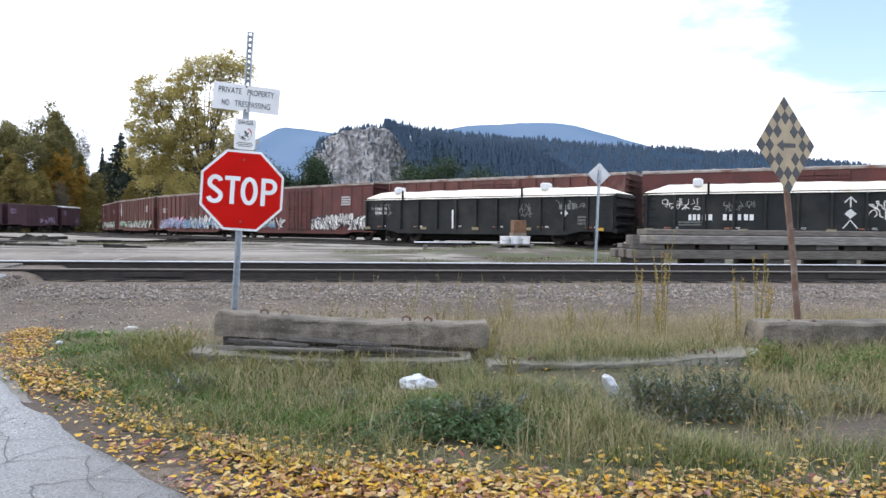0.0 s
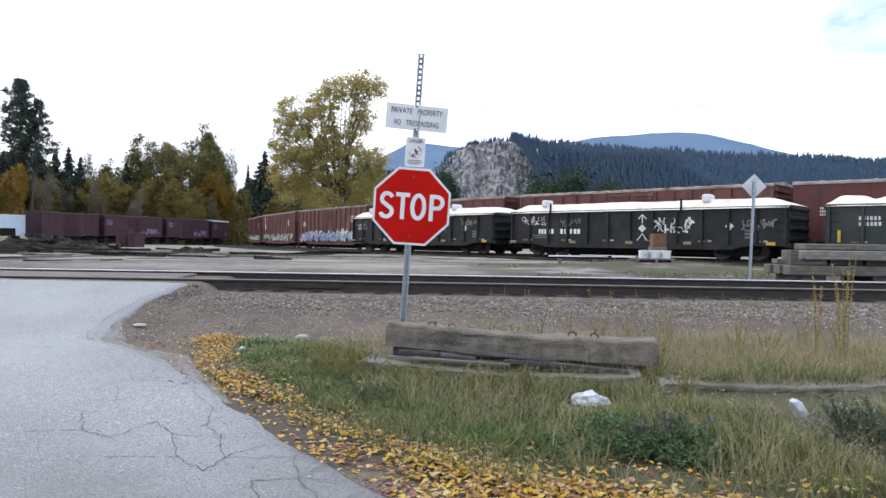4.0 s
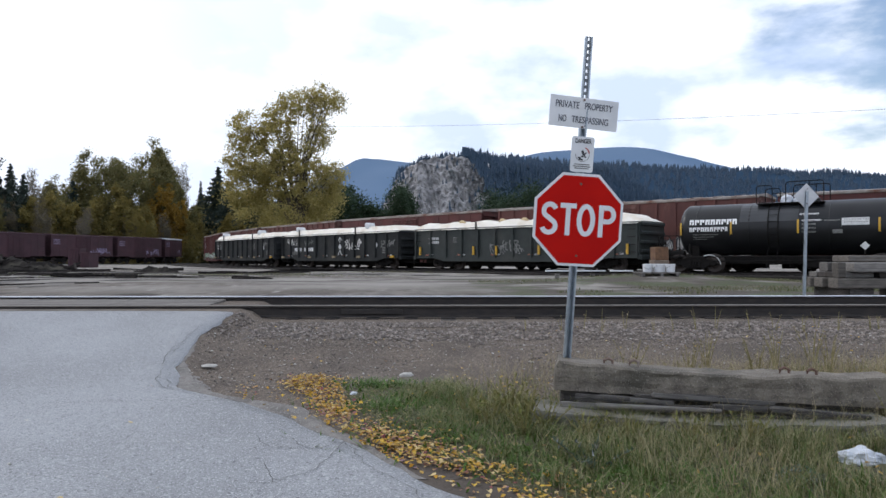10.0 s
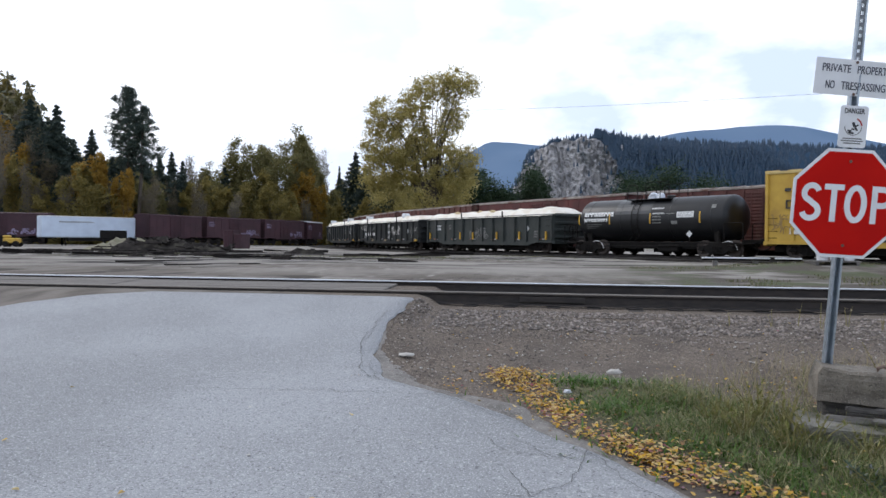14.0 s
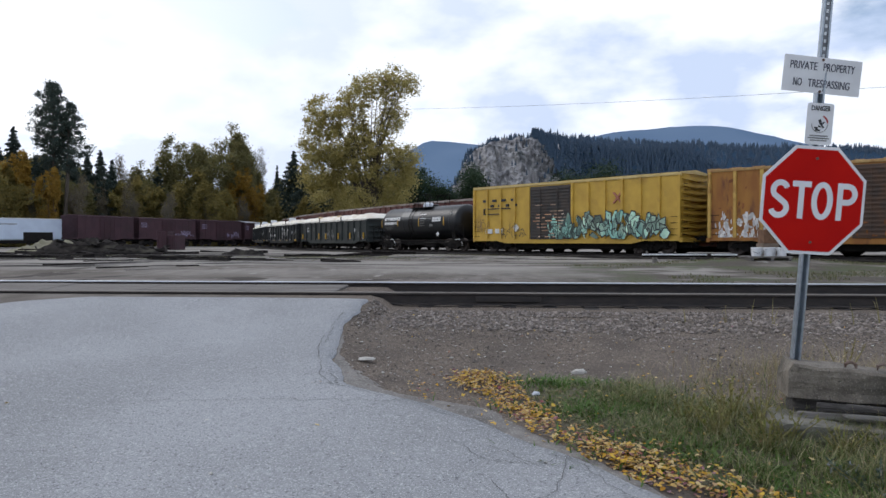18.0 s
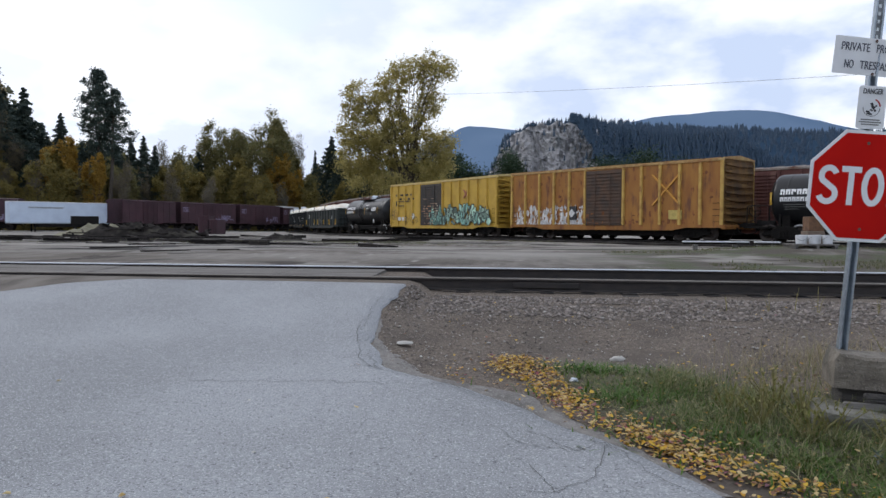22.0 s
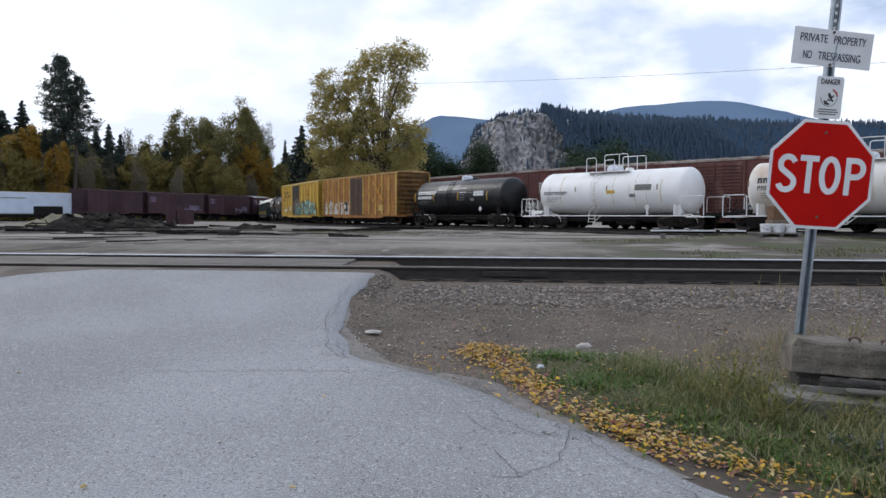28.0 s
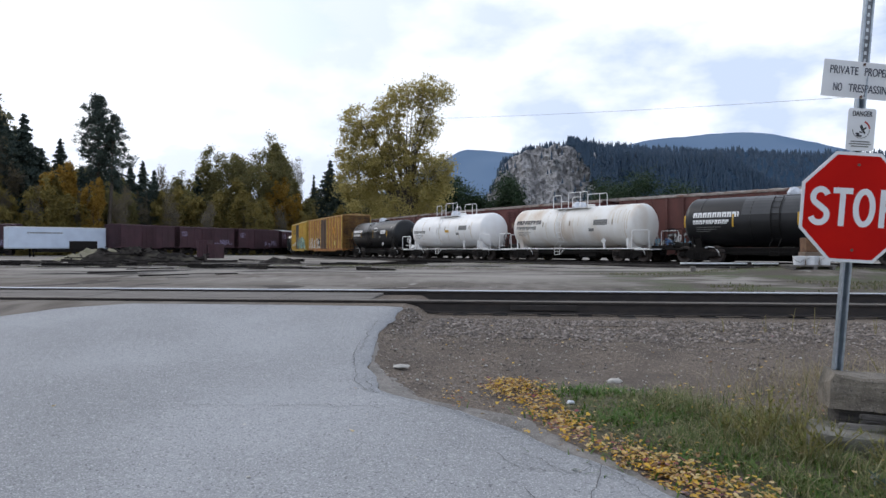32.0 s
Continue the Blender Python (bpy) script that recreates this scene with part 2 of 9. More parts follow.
def stained_margin(m):
    """The crumbling strip of asphalt along the verge, darker with ground-in dirt and ragged inwards."""
    nt = m.node_tree
    N, L = nt.nodes.new, nt.links.new
    b = nt.nodes["Principled BSDF"]
    old = b.inputs["Base Color"].links[0].from_socket
    tc, dot, n, add, rg, mx = (N(k) for k in ("ShaderNodeTexCoord", "ShaderNodeVectorMath", "ShaderNodeTexNoise", "ShaderNodeMath", "ShaderNodeMapRange", "ShaderNodeMix"))
    dot.operation = "DOT_PRODUCT"
    dot.inputs[1].default_value = (-0.74, -0.67, 0)
    n.inputs["Scale"].default_value, n.inputs["Detail"].default_value = 0.9, 8.0
    add.operation = "MULTIPLY_ADD"
    add.inputs[1].default_value = 3.0
    rg.interpolation_type = "SMOOTHSTEP"
    rg.inputs[1].default_value, rg.inputs[2].default_value, rg.inputs[3].default_value, rg.inputs[4].default_value = 7.1, 8.6, 0.55, 0.0
    mx.data_type = "RGBA"
    mx.inputs[7].default_value = (0.13, 0.128, 0.128, 1)
    L(tc.outputs["Object"], dot.inputs[0])
    L(tc.outputs["Object"], n.inputs["Vector"])
    L(n.outputs[0], add.inputs[0])
    L(dot.outputs["Value"], add.inputs[2])
    L(add.outputs[0], rg.inputs[0])
    sep, south, both = N("ShaderNodeSeparateXYZ"), N("ShaderNodeMapRange"), N("ShaderNodeMath")
    south.interpolation_type = "SMOOTHSTEP"
    south.inputs[1].default_value, south.inputs[2].default_value = -6.6, -8.0
    both.operation = "MULTIPLY"
    L(tc.outputs["Object"], sep.inputs[0])
    L(sep.outputs[1], south.inputs[0])
    L(rg.outputs[0], both.inputs[0])
    L(south.outputs[0], both.inputs[1])
    L(both.outputs[0], mx.inputs[0])
    L(old, mx.inputs[6])
    L(mx.outputs[2], b.inputs["Base Color"])


stained_margin(M_ROAD)
M_CRACK = mat("asphalt_crack_fill", (0.085, 0.085, 0.085), (0.13, 0.13, 0.13), rough=0.95, scale=9)
M_SHOULDER = mat("dusty_grit", (0.225, 0.208, 0.19), (0.150, 0.138, 0.126), rough=0.95, scale=14, detail=10, bump=0.6, bscale=60, stain=(0.105, 0.095, 0.086), sscale=3.0)
speckle(M_SHOULDER, 80, (0.34, 0.325, 0.30), 0.56, 0.68)
M_STONE = mat("ballast_stone", (0.245, 0.212, 0.186), (0.125, 0.105, 0.092), rough=0.9, scale=10, island=0.55)
M_PALE = mat("pale_stone", (0.5, 0.48, 0.44), (0.38, 0.36, 0.33), rough=0.9, scale=12, bump=0.3)
M_PLASTIC = mat("crumpled_white_plastic", (0.66, 0.69, 0.74), (0.5, 0.53, 0.58), rough=0.35, scale=14, bump=0.6, bscale=25)
M_BUCKET = mat("white_pail_plastic", (0.74, 0.75, 0.76), (0.62, 0.63, 0.64), rough=0.45, scale=4)
M_PALLET = mat("pallet_wood", (0.24, 0.125, 0.062), (0.15, 0.075, 0.040), rough=0.8, scale=6, rnd=0.3)
M_GOND = mat("gondola_black_paint", (0.020, 0.022, 0.023), (0.013, 0.015, 0.015), spec=0.28, rough=0.6, scale=2.5, stain=(0.045, 0.043, 0.038), sscale=0.7, sl=0.5, sh=0.8, bump=0.1)
M_GREEN = mat("gondola_dark_green_paint", (0.026, 0.033, 0.030), (0.018, 0.023, 0.021), rough=0.6, scale=2.5, stain=(0.050, 0.048, 0.042), sscale=0.7, sl=0.5, sh=0.8, bump=0.1)
M_TARP = mat("white_tarpaulin", (0.82, 0.78, 0.70), (0.74, 0.68, 0.58), rough=0.65, scale=1.5, stain=(0.60, 0.50, 0.37), sscale=0.8, sl=0.52, sh=0.75, bump=0.4, bscale=5, spec=0.3)
M_TRUCK = mat("truck_grime", (0.0160, 0.0138, 0.0122), (0.0095, 0.0085, 0.0080), rough=0.85, scale=8, bump=0.3, spec=0.2)
M_WHEEL = mat("wheel_steel", (0.065, 0.050, 0.041), (0.040, 0.033, 0.030), rough=0.6, metal=0.4, scale=9)
M_TANKBLK = mat("tank_black_paint", (0.0072, 0.0077, 0.0088), (0.0110, 0.0116, 0.0132), rough=0.36, scale=1.4, stain=(0.0220, 0.0220, 0.0231), sscale=0.6, sl=0.52, sh=0.8, spec=0.35)
M_TANKWHT = mat("tank_white_paint", (0.84, 0.84, 0.83), (0.78, 0.77, 0.75), rough=0.42, scale=1.2, stain=(0.58, 0.52, 0.44), sscale=0.5, sl=0.62, sh=0.88)
M_YELLOW = mat("boxcar_yellow_paint", (0.57, 0.36, 0.05), (0.47, 0.29, 0.04), rough=0.6, scale=1.3, stain=(0.30, 0.17, 0.04), sscale=0.9, sl=0.60, sh=0.85, bump=0.1)
M_ORANGE = mat("rusty_orange_paint", (0.37, 0.165, 0.030), (0.27, 0.105, 0.022), rough=0.7, scale=1.2, stain=(0.15, 0.058, 0.025), sscale=1.6, sl=0.54, sh=0.68, bump=0.2, stretch=(1.6, 1.6, 0.45))
M_DOORBLK = mat("boxcar_door_black", (0.035, 0.033, 0.032), (0.06, 0.045, 0.035), rough=0.65, scale=2)
M_DOORRUST = mat("boxcar_door_rust", (0.065, 0.045, 0.035), (0.11, 0.06, 0.035), rough=0.75, scale=2)
M_BOXRED = mat("boxcar_oxide_red", (0.120, 0.033, 0.029), (0.085, 0.026, 0.023), rough=0.75, scale=1.1, stain=(0.070, 0.026, 0.022), sscale=0.6, sl=0.5, sh=0.75, bump=0.1)
M_BOXRED2 = mat("boxcar_faded_red", (0.140, 0.050, 0.040), (0.095, 0.037, 0.031), rough=0.8, scale=1.4, stain=(0.235, 0.135, 0.105), sscale=1.1, sl=0.56, sh=0.75, bump=0.1, stretch=(1, 1, 0.5))
M_MAROON = mat("boxcar_maroon", (0.064, 0.026, 0.034), (0.046, 0.020, 0.027), rough=0.75, scale=0.9, stain=(0.045, 0.022, 0.026), sscale=0.5)
M_YELLOWROOF = mat("weathered_yellow_roof", (0.56, 0.43, 0.18), (0.48, 0.35, 0.12), rough=0.6, scale=2)
# dirt and rust of a car end, with its shade mixed into the colour
M_ENDRUSTSHADE = mat("dirty_rusted_shaded_end", (0.25, 0.135, 0.035), (0.12, 0.060, 0.022), rough=0.8, scale=1.6, stain=(0.06, 0.036, 0.02), sscale=0.9, sl=0.5, sh=0.72)
M_RUSTROOF = mat("rusty_yellow_roof", (0.46, 0.31, 0.12), (0.30, 0.15, 0.05), rough=0.7, scale=3)
M_ROOF = mat("galvanised_roof", (0.36, 0.33, 0.30), (0.24, 0.20, 0.17), rough=0.6, metal=0.3, scale=2, stain=(0.16, 0.075, 0.05), sscale=0.9)
M_TRAILER = mat("trailer_white_panel", (0.58, 0.66, 0.77), (0.50, 0.57, 0.68), rough=0.45, scale=0.8)
M_MARK = mat("white_stencil_paint", (0.70, 0.70, 0.69), (0.55, 0.55, 0.54), rough=0.6, scale=8)
M_REFL = mat("reflector_yellow", (0.62, 0.36, 0.03), rough=0.4)
M_GRAFA = mat("graffiti_mint_green", (0.38, 0.53, 0.40), (0.17, 0.34, 0.28), rough=0.6, scale=0.9, lo=0.42, hi=0.58, island=0.75)
M_GRAFB = mat("graffiti_pale", (0.68, 0.66, 0.63), (0.54, 0.52, 0.50), rough=0.6, scale=2, island=0.3)
M_GRAFC = mat("graffiti_pink", (0.55, 0.26, 0.36), (0.34, 0.42, 0.55), rough=0.6, scale=0.8, lo=0.45, hi=0.55, island=0.5)
M_GRAFD = mat("graffiti_dark_line", (0.03, 0.035, 0.04), rough=0.6)
M_GRAFF = mat("graffiti_brown_line", (0.30, 0.19, 0.06), rough=0.6)
M_GRAFG = mat("graffiti_door_spray", (0.50, 0.40, 0.30), (0.45, 0.22, 0.10), rough=0.6, scale=1.5, island=0.5)
M_GRAFH = mat("rust_patch", (0.17, 0.060, 0.026), (0.28, 0.11, 0.03), rough=0.85, scale=4, island=0.3)
M_YELLOW2 = mat("faded_yellow_rib_paint", (0.56, 0.37, 0.09), (0.44, 0.26, 0.06), rough=0.7, scale=2.5, stain=(0.22, 0.09, 0.03), sscale=2.0, sl=0.55, sh=0.75)
M_BARK = mat("bark", (0.12, 0.10, 0.08), (0.07, 0.058, 0.048), rough=0.9, scale=5, bump=0.5, stretch=(4, 4, 0.6))
M_CABLE = mat("cable_black", (0.05, 0.055, 0.06), rough=0.6)
M_DIRTPILE = mat("dark_earth_heap", (0.034, 0.030, 0.027), (0.018, 0.016, 0.015), rough=0.95, scale=1.5, bump=0.8, bscale=6, stain=(0.075, 0.068, 0.054), sscale=0.9, sl=0.55, spec=0.08)
M_CLIFF = mat("cliff_rock", (0.46, 0.44, 0.43), (0.225, 0.22, 0.225), rough=0.95, scale=0.16, detail=14, lo=0.38, hi=0.62, bump=0.8, bscale=0.2, stain=(0.12, 0.13, 0.135), sscale=0.055, sl=0.54, sh=0.66, stretch=(1, 1, 0.22))
# hill floor tinted blue: the haze of distance sits in its base colour
M_HILL = mat("hazed_hill_floor", (0.037, 0.066, 0.106), (0.041, 0.071, 0.112), rough=1.0, scale=0.02, spec=0.0)
L_LEAF = leaf_mat("fallen_leaves", [(0.0, (0.53, 0.27, 0.030)), (0.20, (0.60, 0.40, 0.05)), (0.40, (0.50, 0.32, 0.09)), (0.58, (0.62, 0.49, 0.24)), (0.74, (0.40, 0.24, 0.11)), (0.90, (0.26, 0.14, 0.08)), (0.96, (0.28, 0.08, 0.09)), (1.0, (0.32, 0.21, 0.25))], trans=0.15)
L_GRASS = leaf_mat("grass_blades", [(0.0, (0.076, 0.114, 0.028)), (0.45, (0.138, 0.170, 0.052)), (0.7, (0.230, 0.222, 0.096)), (1.0, (0.38, 0.34, 0.205))])
L_TUFT = leaf_mat("yellow_green_blades", [(0.0, (0.11, 0.135, 0.03)), (0.5, (0.20, 0.205, 0.055)), (1.0, (0.33, 0.29, 0.12))])
L_YARD = leaf_mat("trodden_grass", [(0.0, (0.085, 0.100, 0.040)), (0.5, (0.135, 0.140, 0.065)), (1.0, (0.23, 0.205, 0.125))])
L_STRAW = leaf_mat("dry_grass", [(0.0, (0.299, 0.246, 0.132)), (0.5, (0.405, 0.334, 0.202)), (1.0, (0.211, 0.194, 0.088))])
L_FRESH = leaf_mat("fresh_weed", [(0.0, (0.050, 0.115, 0.018)), (1.0, (0.115, 0.195, 0.040))])
L_BUSH = leaf_mat("bushy_weed", [(0.0, (0.045, 0.095, 0.036)), (0.9, (0.095, 0.160, 0.065)), (1.0, (0.25, 0.26, 0.22))])
L_SAGE = leaf_mat("grey_green_weed", [(0.0, (0.075, 0.110, 0.075)), (0.8, (0.135, 0.170, 0.125)), (1.0, (0.36, 0.36, 0.40))])
L_GOLDWEED = leaf_mat("golden_weed", [(0.0, (0.40, 0.27, 0.08)), (0.6, (0.48, 0.36, 0.13)), (1.0, (0.30, 0.28, 0.10))])
# golden leaf tones, paled in colour for the haze before the tree
L_COTTON = leaf_mat("cottonwood_leaves", [(0.0, (0.36, 0.315, 0.112)), (0.5, (0.45, 0.38, 0.132)), (0.8, (0.53, 0.44, 0.18)), (1.0, (0.30, 0.27, 0.11))], trans=0.5)
L_OLIVE = leaf_mat("olive_leaves", [(0.0, (0.148, 0.150, 0.064)), (0.45, (0.198, 0.184, 0.076)), (0.8, (0.258, 0.218, 0.086)), (1.0, (0.155, 0.143, 0.080))], trans=0.48)
L_YELLOW = leaf_mat("yellowing_leaves", [(0.0, (0.195, 0.176, 0.066)), (0.5, (0.270, 0.222, 0.076)), (1.0, (0.345, 0.265, 0.080))], trans=0.48)
L_TWIG = leaf_mat("grey_twigs", [(0.0, (0.135, 0.120, 0.098)), (0.6, (0.195, 0.170, 0.132)), (1.0, (0.230, 0.185, 0.080))])
L_HILLSIDE = leaf_mat("hillside_foliage", [(0.0, (0.092, 0.105, 0.066)), (0.5, (0.185, 0.172, 0.098)), (0.8, (0.270, 0.222, 0.110)), (1.0, (0.320, 0.275, 0.200))])
L_GOLD = leaf_mat("golden_leaves", [(0.0, (0.33, 0.210, 0.044)), (0.6, (0.41, 0.245, 0.044)), (1.0, (0.27, 0.190, 0.048))], trans=0.48)
# needle tones raised and turned bluish, haze being put into the colour
L_DARK = leaf_mat("conifer_needles", [(0.0, (0.044, 0.066, 0.062)), (0.6, (0.066, 0.092, 0.078)), (1.0, (0.098, 0.114, 0.082))], trans=0.2)
L_GREEN = leaf_mat("dark_green_leaves", [(0.0, (0.0230, 0.0460, 0.0230)), (0.7, (0.0368, 0.0644, 0.0299)), (1.0, (0.0575, 0.0805, 0.0345))], trans=0.15)
L_SCRUB = leaf_mat("shaded_undergrowth", [(0.0, (0.150, 0.150, 0.075)), (0.6, (0.230, 0.205, 0.100)), (1.0, (0.32, 0.25, 0.105))], trans=0.45)
# distant conifers carry the same haze blue in place of needle green
L_FAR = leaf_mat("hazed_far_conifers", [(0.0, (0.038, 0.068, 0.110)), (0.7, (0.043, 0.075, 0.118)), (1.0, (0.050, 0.082, 0.120))], trans=0.0)


# ---- mesh building ----
class Mesh:
    """Vertices and faces gathered for one mesh."""

    def __init__(self):
        self.v, self.f = [], []

    def add(self, vs, fs):
        o = len(self.v)
        self.v += [tuple(p) for p in vs]
        self.f += [tuple(i + o for i in f) for f in fs]
        return self

    def box(self, x0, x1, y0, y1, z0, z1, c=0.0):
        if c <= 0:
            vs = [(x, y, z) for z in (z0, z1) for y in (y0, y1) for x in (x0, x1)]
            return self.add(vs, [(0, 2, 3, 1), (4, 5, 7, 6), (0, 1, 5, 4), (2, 6, 7, 3), (0, 4, 6, 2), (1, 3, 7, 5)])
        # chamfered: an octagonal ring in plan, drawn in at top and bottom
        def ring(z, d):
            a, b, p, q = x0 + d, x1 - d, y0 + d, y1 - d
            return [(a + c, p, z), (b - c, p, z), (b, p + c, z), (b, q - c, z), (b - c, q, z), (a + c, q, z), (a, q - c, z), (a, p + c, z)]
        vs = ring(z0, c) + ring(z0 + c, 0) + ring(z1 - c, 0) + ring(z1, c)
        fs = [tuple(range(7, -1, -1)), tuple(range(24, 32))]
        for k in range(3):
            fs += [(8 * k + i, 8 * k + (i + 1) % 8, 8 * k + 8 + (i + 1) % 8, 8 * k + 8 + i) for i in range(8)]
        return self.add(vs, fs)

    def tube(self, pts, r, n=8, cap=True):
        """A tube along points; r is one radius or one a point."""
        rs = r if isinstance(r, (list, tuple)) else [r] * len(pts)
        pts = [Vector(p) for p in pts]
        vs, fs = [], []
        for i, p in enumerate(pts):
            d = (pts[min(i + 1, len(pts) - 1)] - pts[max(i - 1, 0)]).normalized()
            a = d.orthogonal().normalized() if abs(d.z) > 0.9 else d.cross(Vector((0, 0, 1))).normalized()
            b = d.cross(a)
            vs += [p + (a * math.cos(6.28319 * k / n) + b * math.sin(6.28319 * k / n)) * rs[i] for k in range(n)]
        for i in range(len(pts) - 1):
            fs += [(i * n + k, i * n + (k + 1) % n, (i + 1) * n + (k + 1) % n, (i + 1) * n + k) for k in range(n)]
        if cap:
            fs += [tuple(range(n - 1, -1, -1)), tuple((len(pts) - 1) * n + k for k in range(n))]
        return self.add(vs, fs)

    def prism(self, poly, y0, y1, axis="y"):
        """A polygon drawn out along an axis. poly: (u, v) pairs."""
        n = len(poly)
        place = {"y": lambda u, v, w: (u, w, v), "x": lambda u, v, w: (w, u, v), "z": lambda u, v, w: (u, v, w)}[axis]
        vs = [place(u, v, y0) for u, v in poly] + [place(u, v, y1) for u, v in poly]
        fs = [tuple(range(n)), tuple(range(2 * n - 1, n - 1, -1))] + [(i, i + n, (i + 1) % n + n, (i + 1) % n) for i in range(n)]
        return self.add(vs, fs)

    def lathe(self, prof, n=24, axis="x"):
        """A profile of (along, radius) turned about an axis through the origin."""
        vs, fs = [], []
        for a, r in prof:
            for k in range(n):
                c, s = math.cos(6.28319 * k / n) * r, math.sin(6.28319 * k / n) * r
                vs.append((a, c, s) if axis == "x" else (c, a, s) if axis == "y" else (c, s, a))
        for i in range(len(prof) - 1):
            fs += [(i * n + k, i * n + (k + 1) % n, (i + 1) * n + (k + 1) % n, (i + 1) * n + k) for k in range(n)]
        return self.add(vs, fs)

    def moved(self, m):
        self.v = [tuple(m @ Vector(p)) for p in self.v]
        return self

    def data(self, name, material, smooth=False):
        me = bpy.data.meshes.new(name)
        me.from_pydata(self.v, [], self.f)
        me.materials.append(material)
        if smooth:
            me.polygons.foreach_set("use_smooth", [True] * len(me.polygons))
        me.update()
        return me


def fix(me):
    bm = bmesh.new()
    bm.from_mesh(me)
    bmesh.ops.recalc_face_normals(bm, faces=bm.faces)
    bm.to_mesh(me)
    bm.free()
    return me


def part(name, mesh, material, parent, label="", smooth=False, at=None):
    me = mesh if isinstance(mesh, bpy.types.Mesh) else fix(mesh.data(name, material, smooth))
    ob = new(name, me)
    ob.parent = parent
    if at is not None:
        ob.matrix_basis = at
    if label:
        tagged(ob, label)
    return ob


def thing(name, m, label, category, group="", kind=""):
    ob = new(name)
    ob.empty_display_size = 0.2
    ob.matrix_basis = m
    return tagged(ob, label, category, group, kind)


def solid(name, mesh, material, label, category="", group="", kind="", smooth=False, m=None):
    me = mesh if isinstance(mesh, bpy.types.Mesh) else mesh.data(name, material, smooth)
    ob = new(name, me)
    if m is not None:
        ob.matrix_basis = m
    return tagged(ob, label, category, group, kind)


def words(text, size, material, parent, m, name="lettering", width=None, bold=0.0):
    """Raised lettering with the built-in font, centred on m, lying in m's x-y plane."""
    cu = bpy.data.curves.new(name, "FONT")
    cu.body, cu.size, cu.align_x, cu.align_y, cu.extrude, cu.offset = text, size, "CENTER", "CENTER", 0.0015, bold
    tmp = bpy.data.objects.new(name, cu)
    me = bpy.data.meshes.new_from_object(tmp)
    bpy.data.objects.remove(tmp)
    me.materials.clear()
    me.materials.append(material)
    if width:
        xs = [v.co.x for v in me.vertices]
        k = width / (max(xs) - min(xs))
        for v in me.vertices:
            v.co.x *= k
    return part(name, me, material, parent, at=m)


def ribbon(me, line, half, y0, y1):
    """A stroke of even width along (x, z) points, with mitred bends and some depth."""
    left, right = [], []
    n = len(line)
    ends = math.dist(line[0], line[-1]) < 1e-6
    for i, (x, z) in enumerate(line):
        a = line[i - 1] if i else (line[-2] if ends else line[0])
        b = line[i + 1] if i < n - 1 else (line[1] if ends else line[-1])
        d = Vector((b[0] - a[0], b[1] - a[1])).normalized()
        left.append((x - d.y * half, z + d.x * half))
        right.append((x + d.y * half, z - d.x * half))
    o = len(me.v)
    for y in (y0, y1):
        me.v += [(u, y, v) for u, v in left] + [(u, y, v) for u, v in right]
    for i in range(n - 1):
        a, b, c, d = o + i, o + i + 1, o + n + i + 1, o + n + i
        me.f += [(a, b, c, d), (a + 2 * n, d + 2 * n, c + 2 * n, b + 2 * n), (a, a + 2 * n, b + 2 * n, b), (d, c, c + 2 * n, d + 2 * n)]


def smooth_line(xs, ys):
    """Interpolates rows of numbers."""
    return lambda v: float(np.interp(v, xs, ys))


rng = random.Random(11)


# ---- the lie of the land ----
ROAD_Z = smooth_line([-60, -12, -9, -6.4, -5, -3.3, -2, -0.8, 2.4, 5, 9], [-1.0, -0.92, -0.77, -0.61, -0.525, -0.38, -0.2, -0.035, 0.01, -0.12, -0.2])
LAND_Z = smooth_line([-60, -12, -9, -6.4, -5, -3.3, -2, -1.0, -0.5, 2.0, 2.6, 4, 8], [-1.0, -0.92, -0.78, -0.66, -0.57, -0.5, -0.36, -0.25, -0.2, -0.16, -0.2, -0.24, -0.22])
EDGE_X = smooth_line([-60, -14, -11, -9, -8, -7.3, -6.5, -5.6, -5.0, -4.6, -4.2, -3.4, -2.1, -1.1, 3, 6, 12], [40, 6, 3.0, 1.2, 0.3, -0.3, -1.0, -1.65, -2.2, -2.6, -3.25, -3.55, -3.75, -3.7, -3.9, -2.0, 4])
GRASS_BACK = smooth_line([-3, -2.0, -1.1, -0.3, 1, 3, 6, 12], [-3.3, -3.42, -3.58, -3.55, -3.25, -3.1, -3.2, -3.3])
LEAF_IN = smooth_line([-2.6, -2.15, -1.88, -1.8, -1.65, -1.4, -1.1, -0.7, -0.34, 0.02, 0.33, 0.95, 1.8, 2.7, 4, 9], [-3.4, -3.42, -3.9, -4.4, -4.85, -5.35, -5.65, -6.0, -6.62, -6.93, -7.28, -7.56, -7.88, -8.04, -8.28, -8.5])
ROAD_LEFT = smooth_line([-60, -8, -5, -3.4, -2.4, -1.6, -1.1, -0.7], [-60, -40, -14, -10.0, -9.2, -8.7, -8.2, -7.2])
# the road-side edge of the fallen leaves
LEAF_OUT = smooth_line([-12, -9.3, -8.5, -8.0, -7.33, -6.4, -6.1, -5.55, -5.1, -4.75, -4.2, -3.6, -3.2], [3.6, 1.45, 0.75, 0.30, -0.37, -1.0, -1.3, -1.68, -1.95, -2.05, -2.25, -2.58, -2.6])


def bumps(x, y, s):
    return noise.noise(Vector((x * s, y * s, 1.7)))


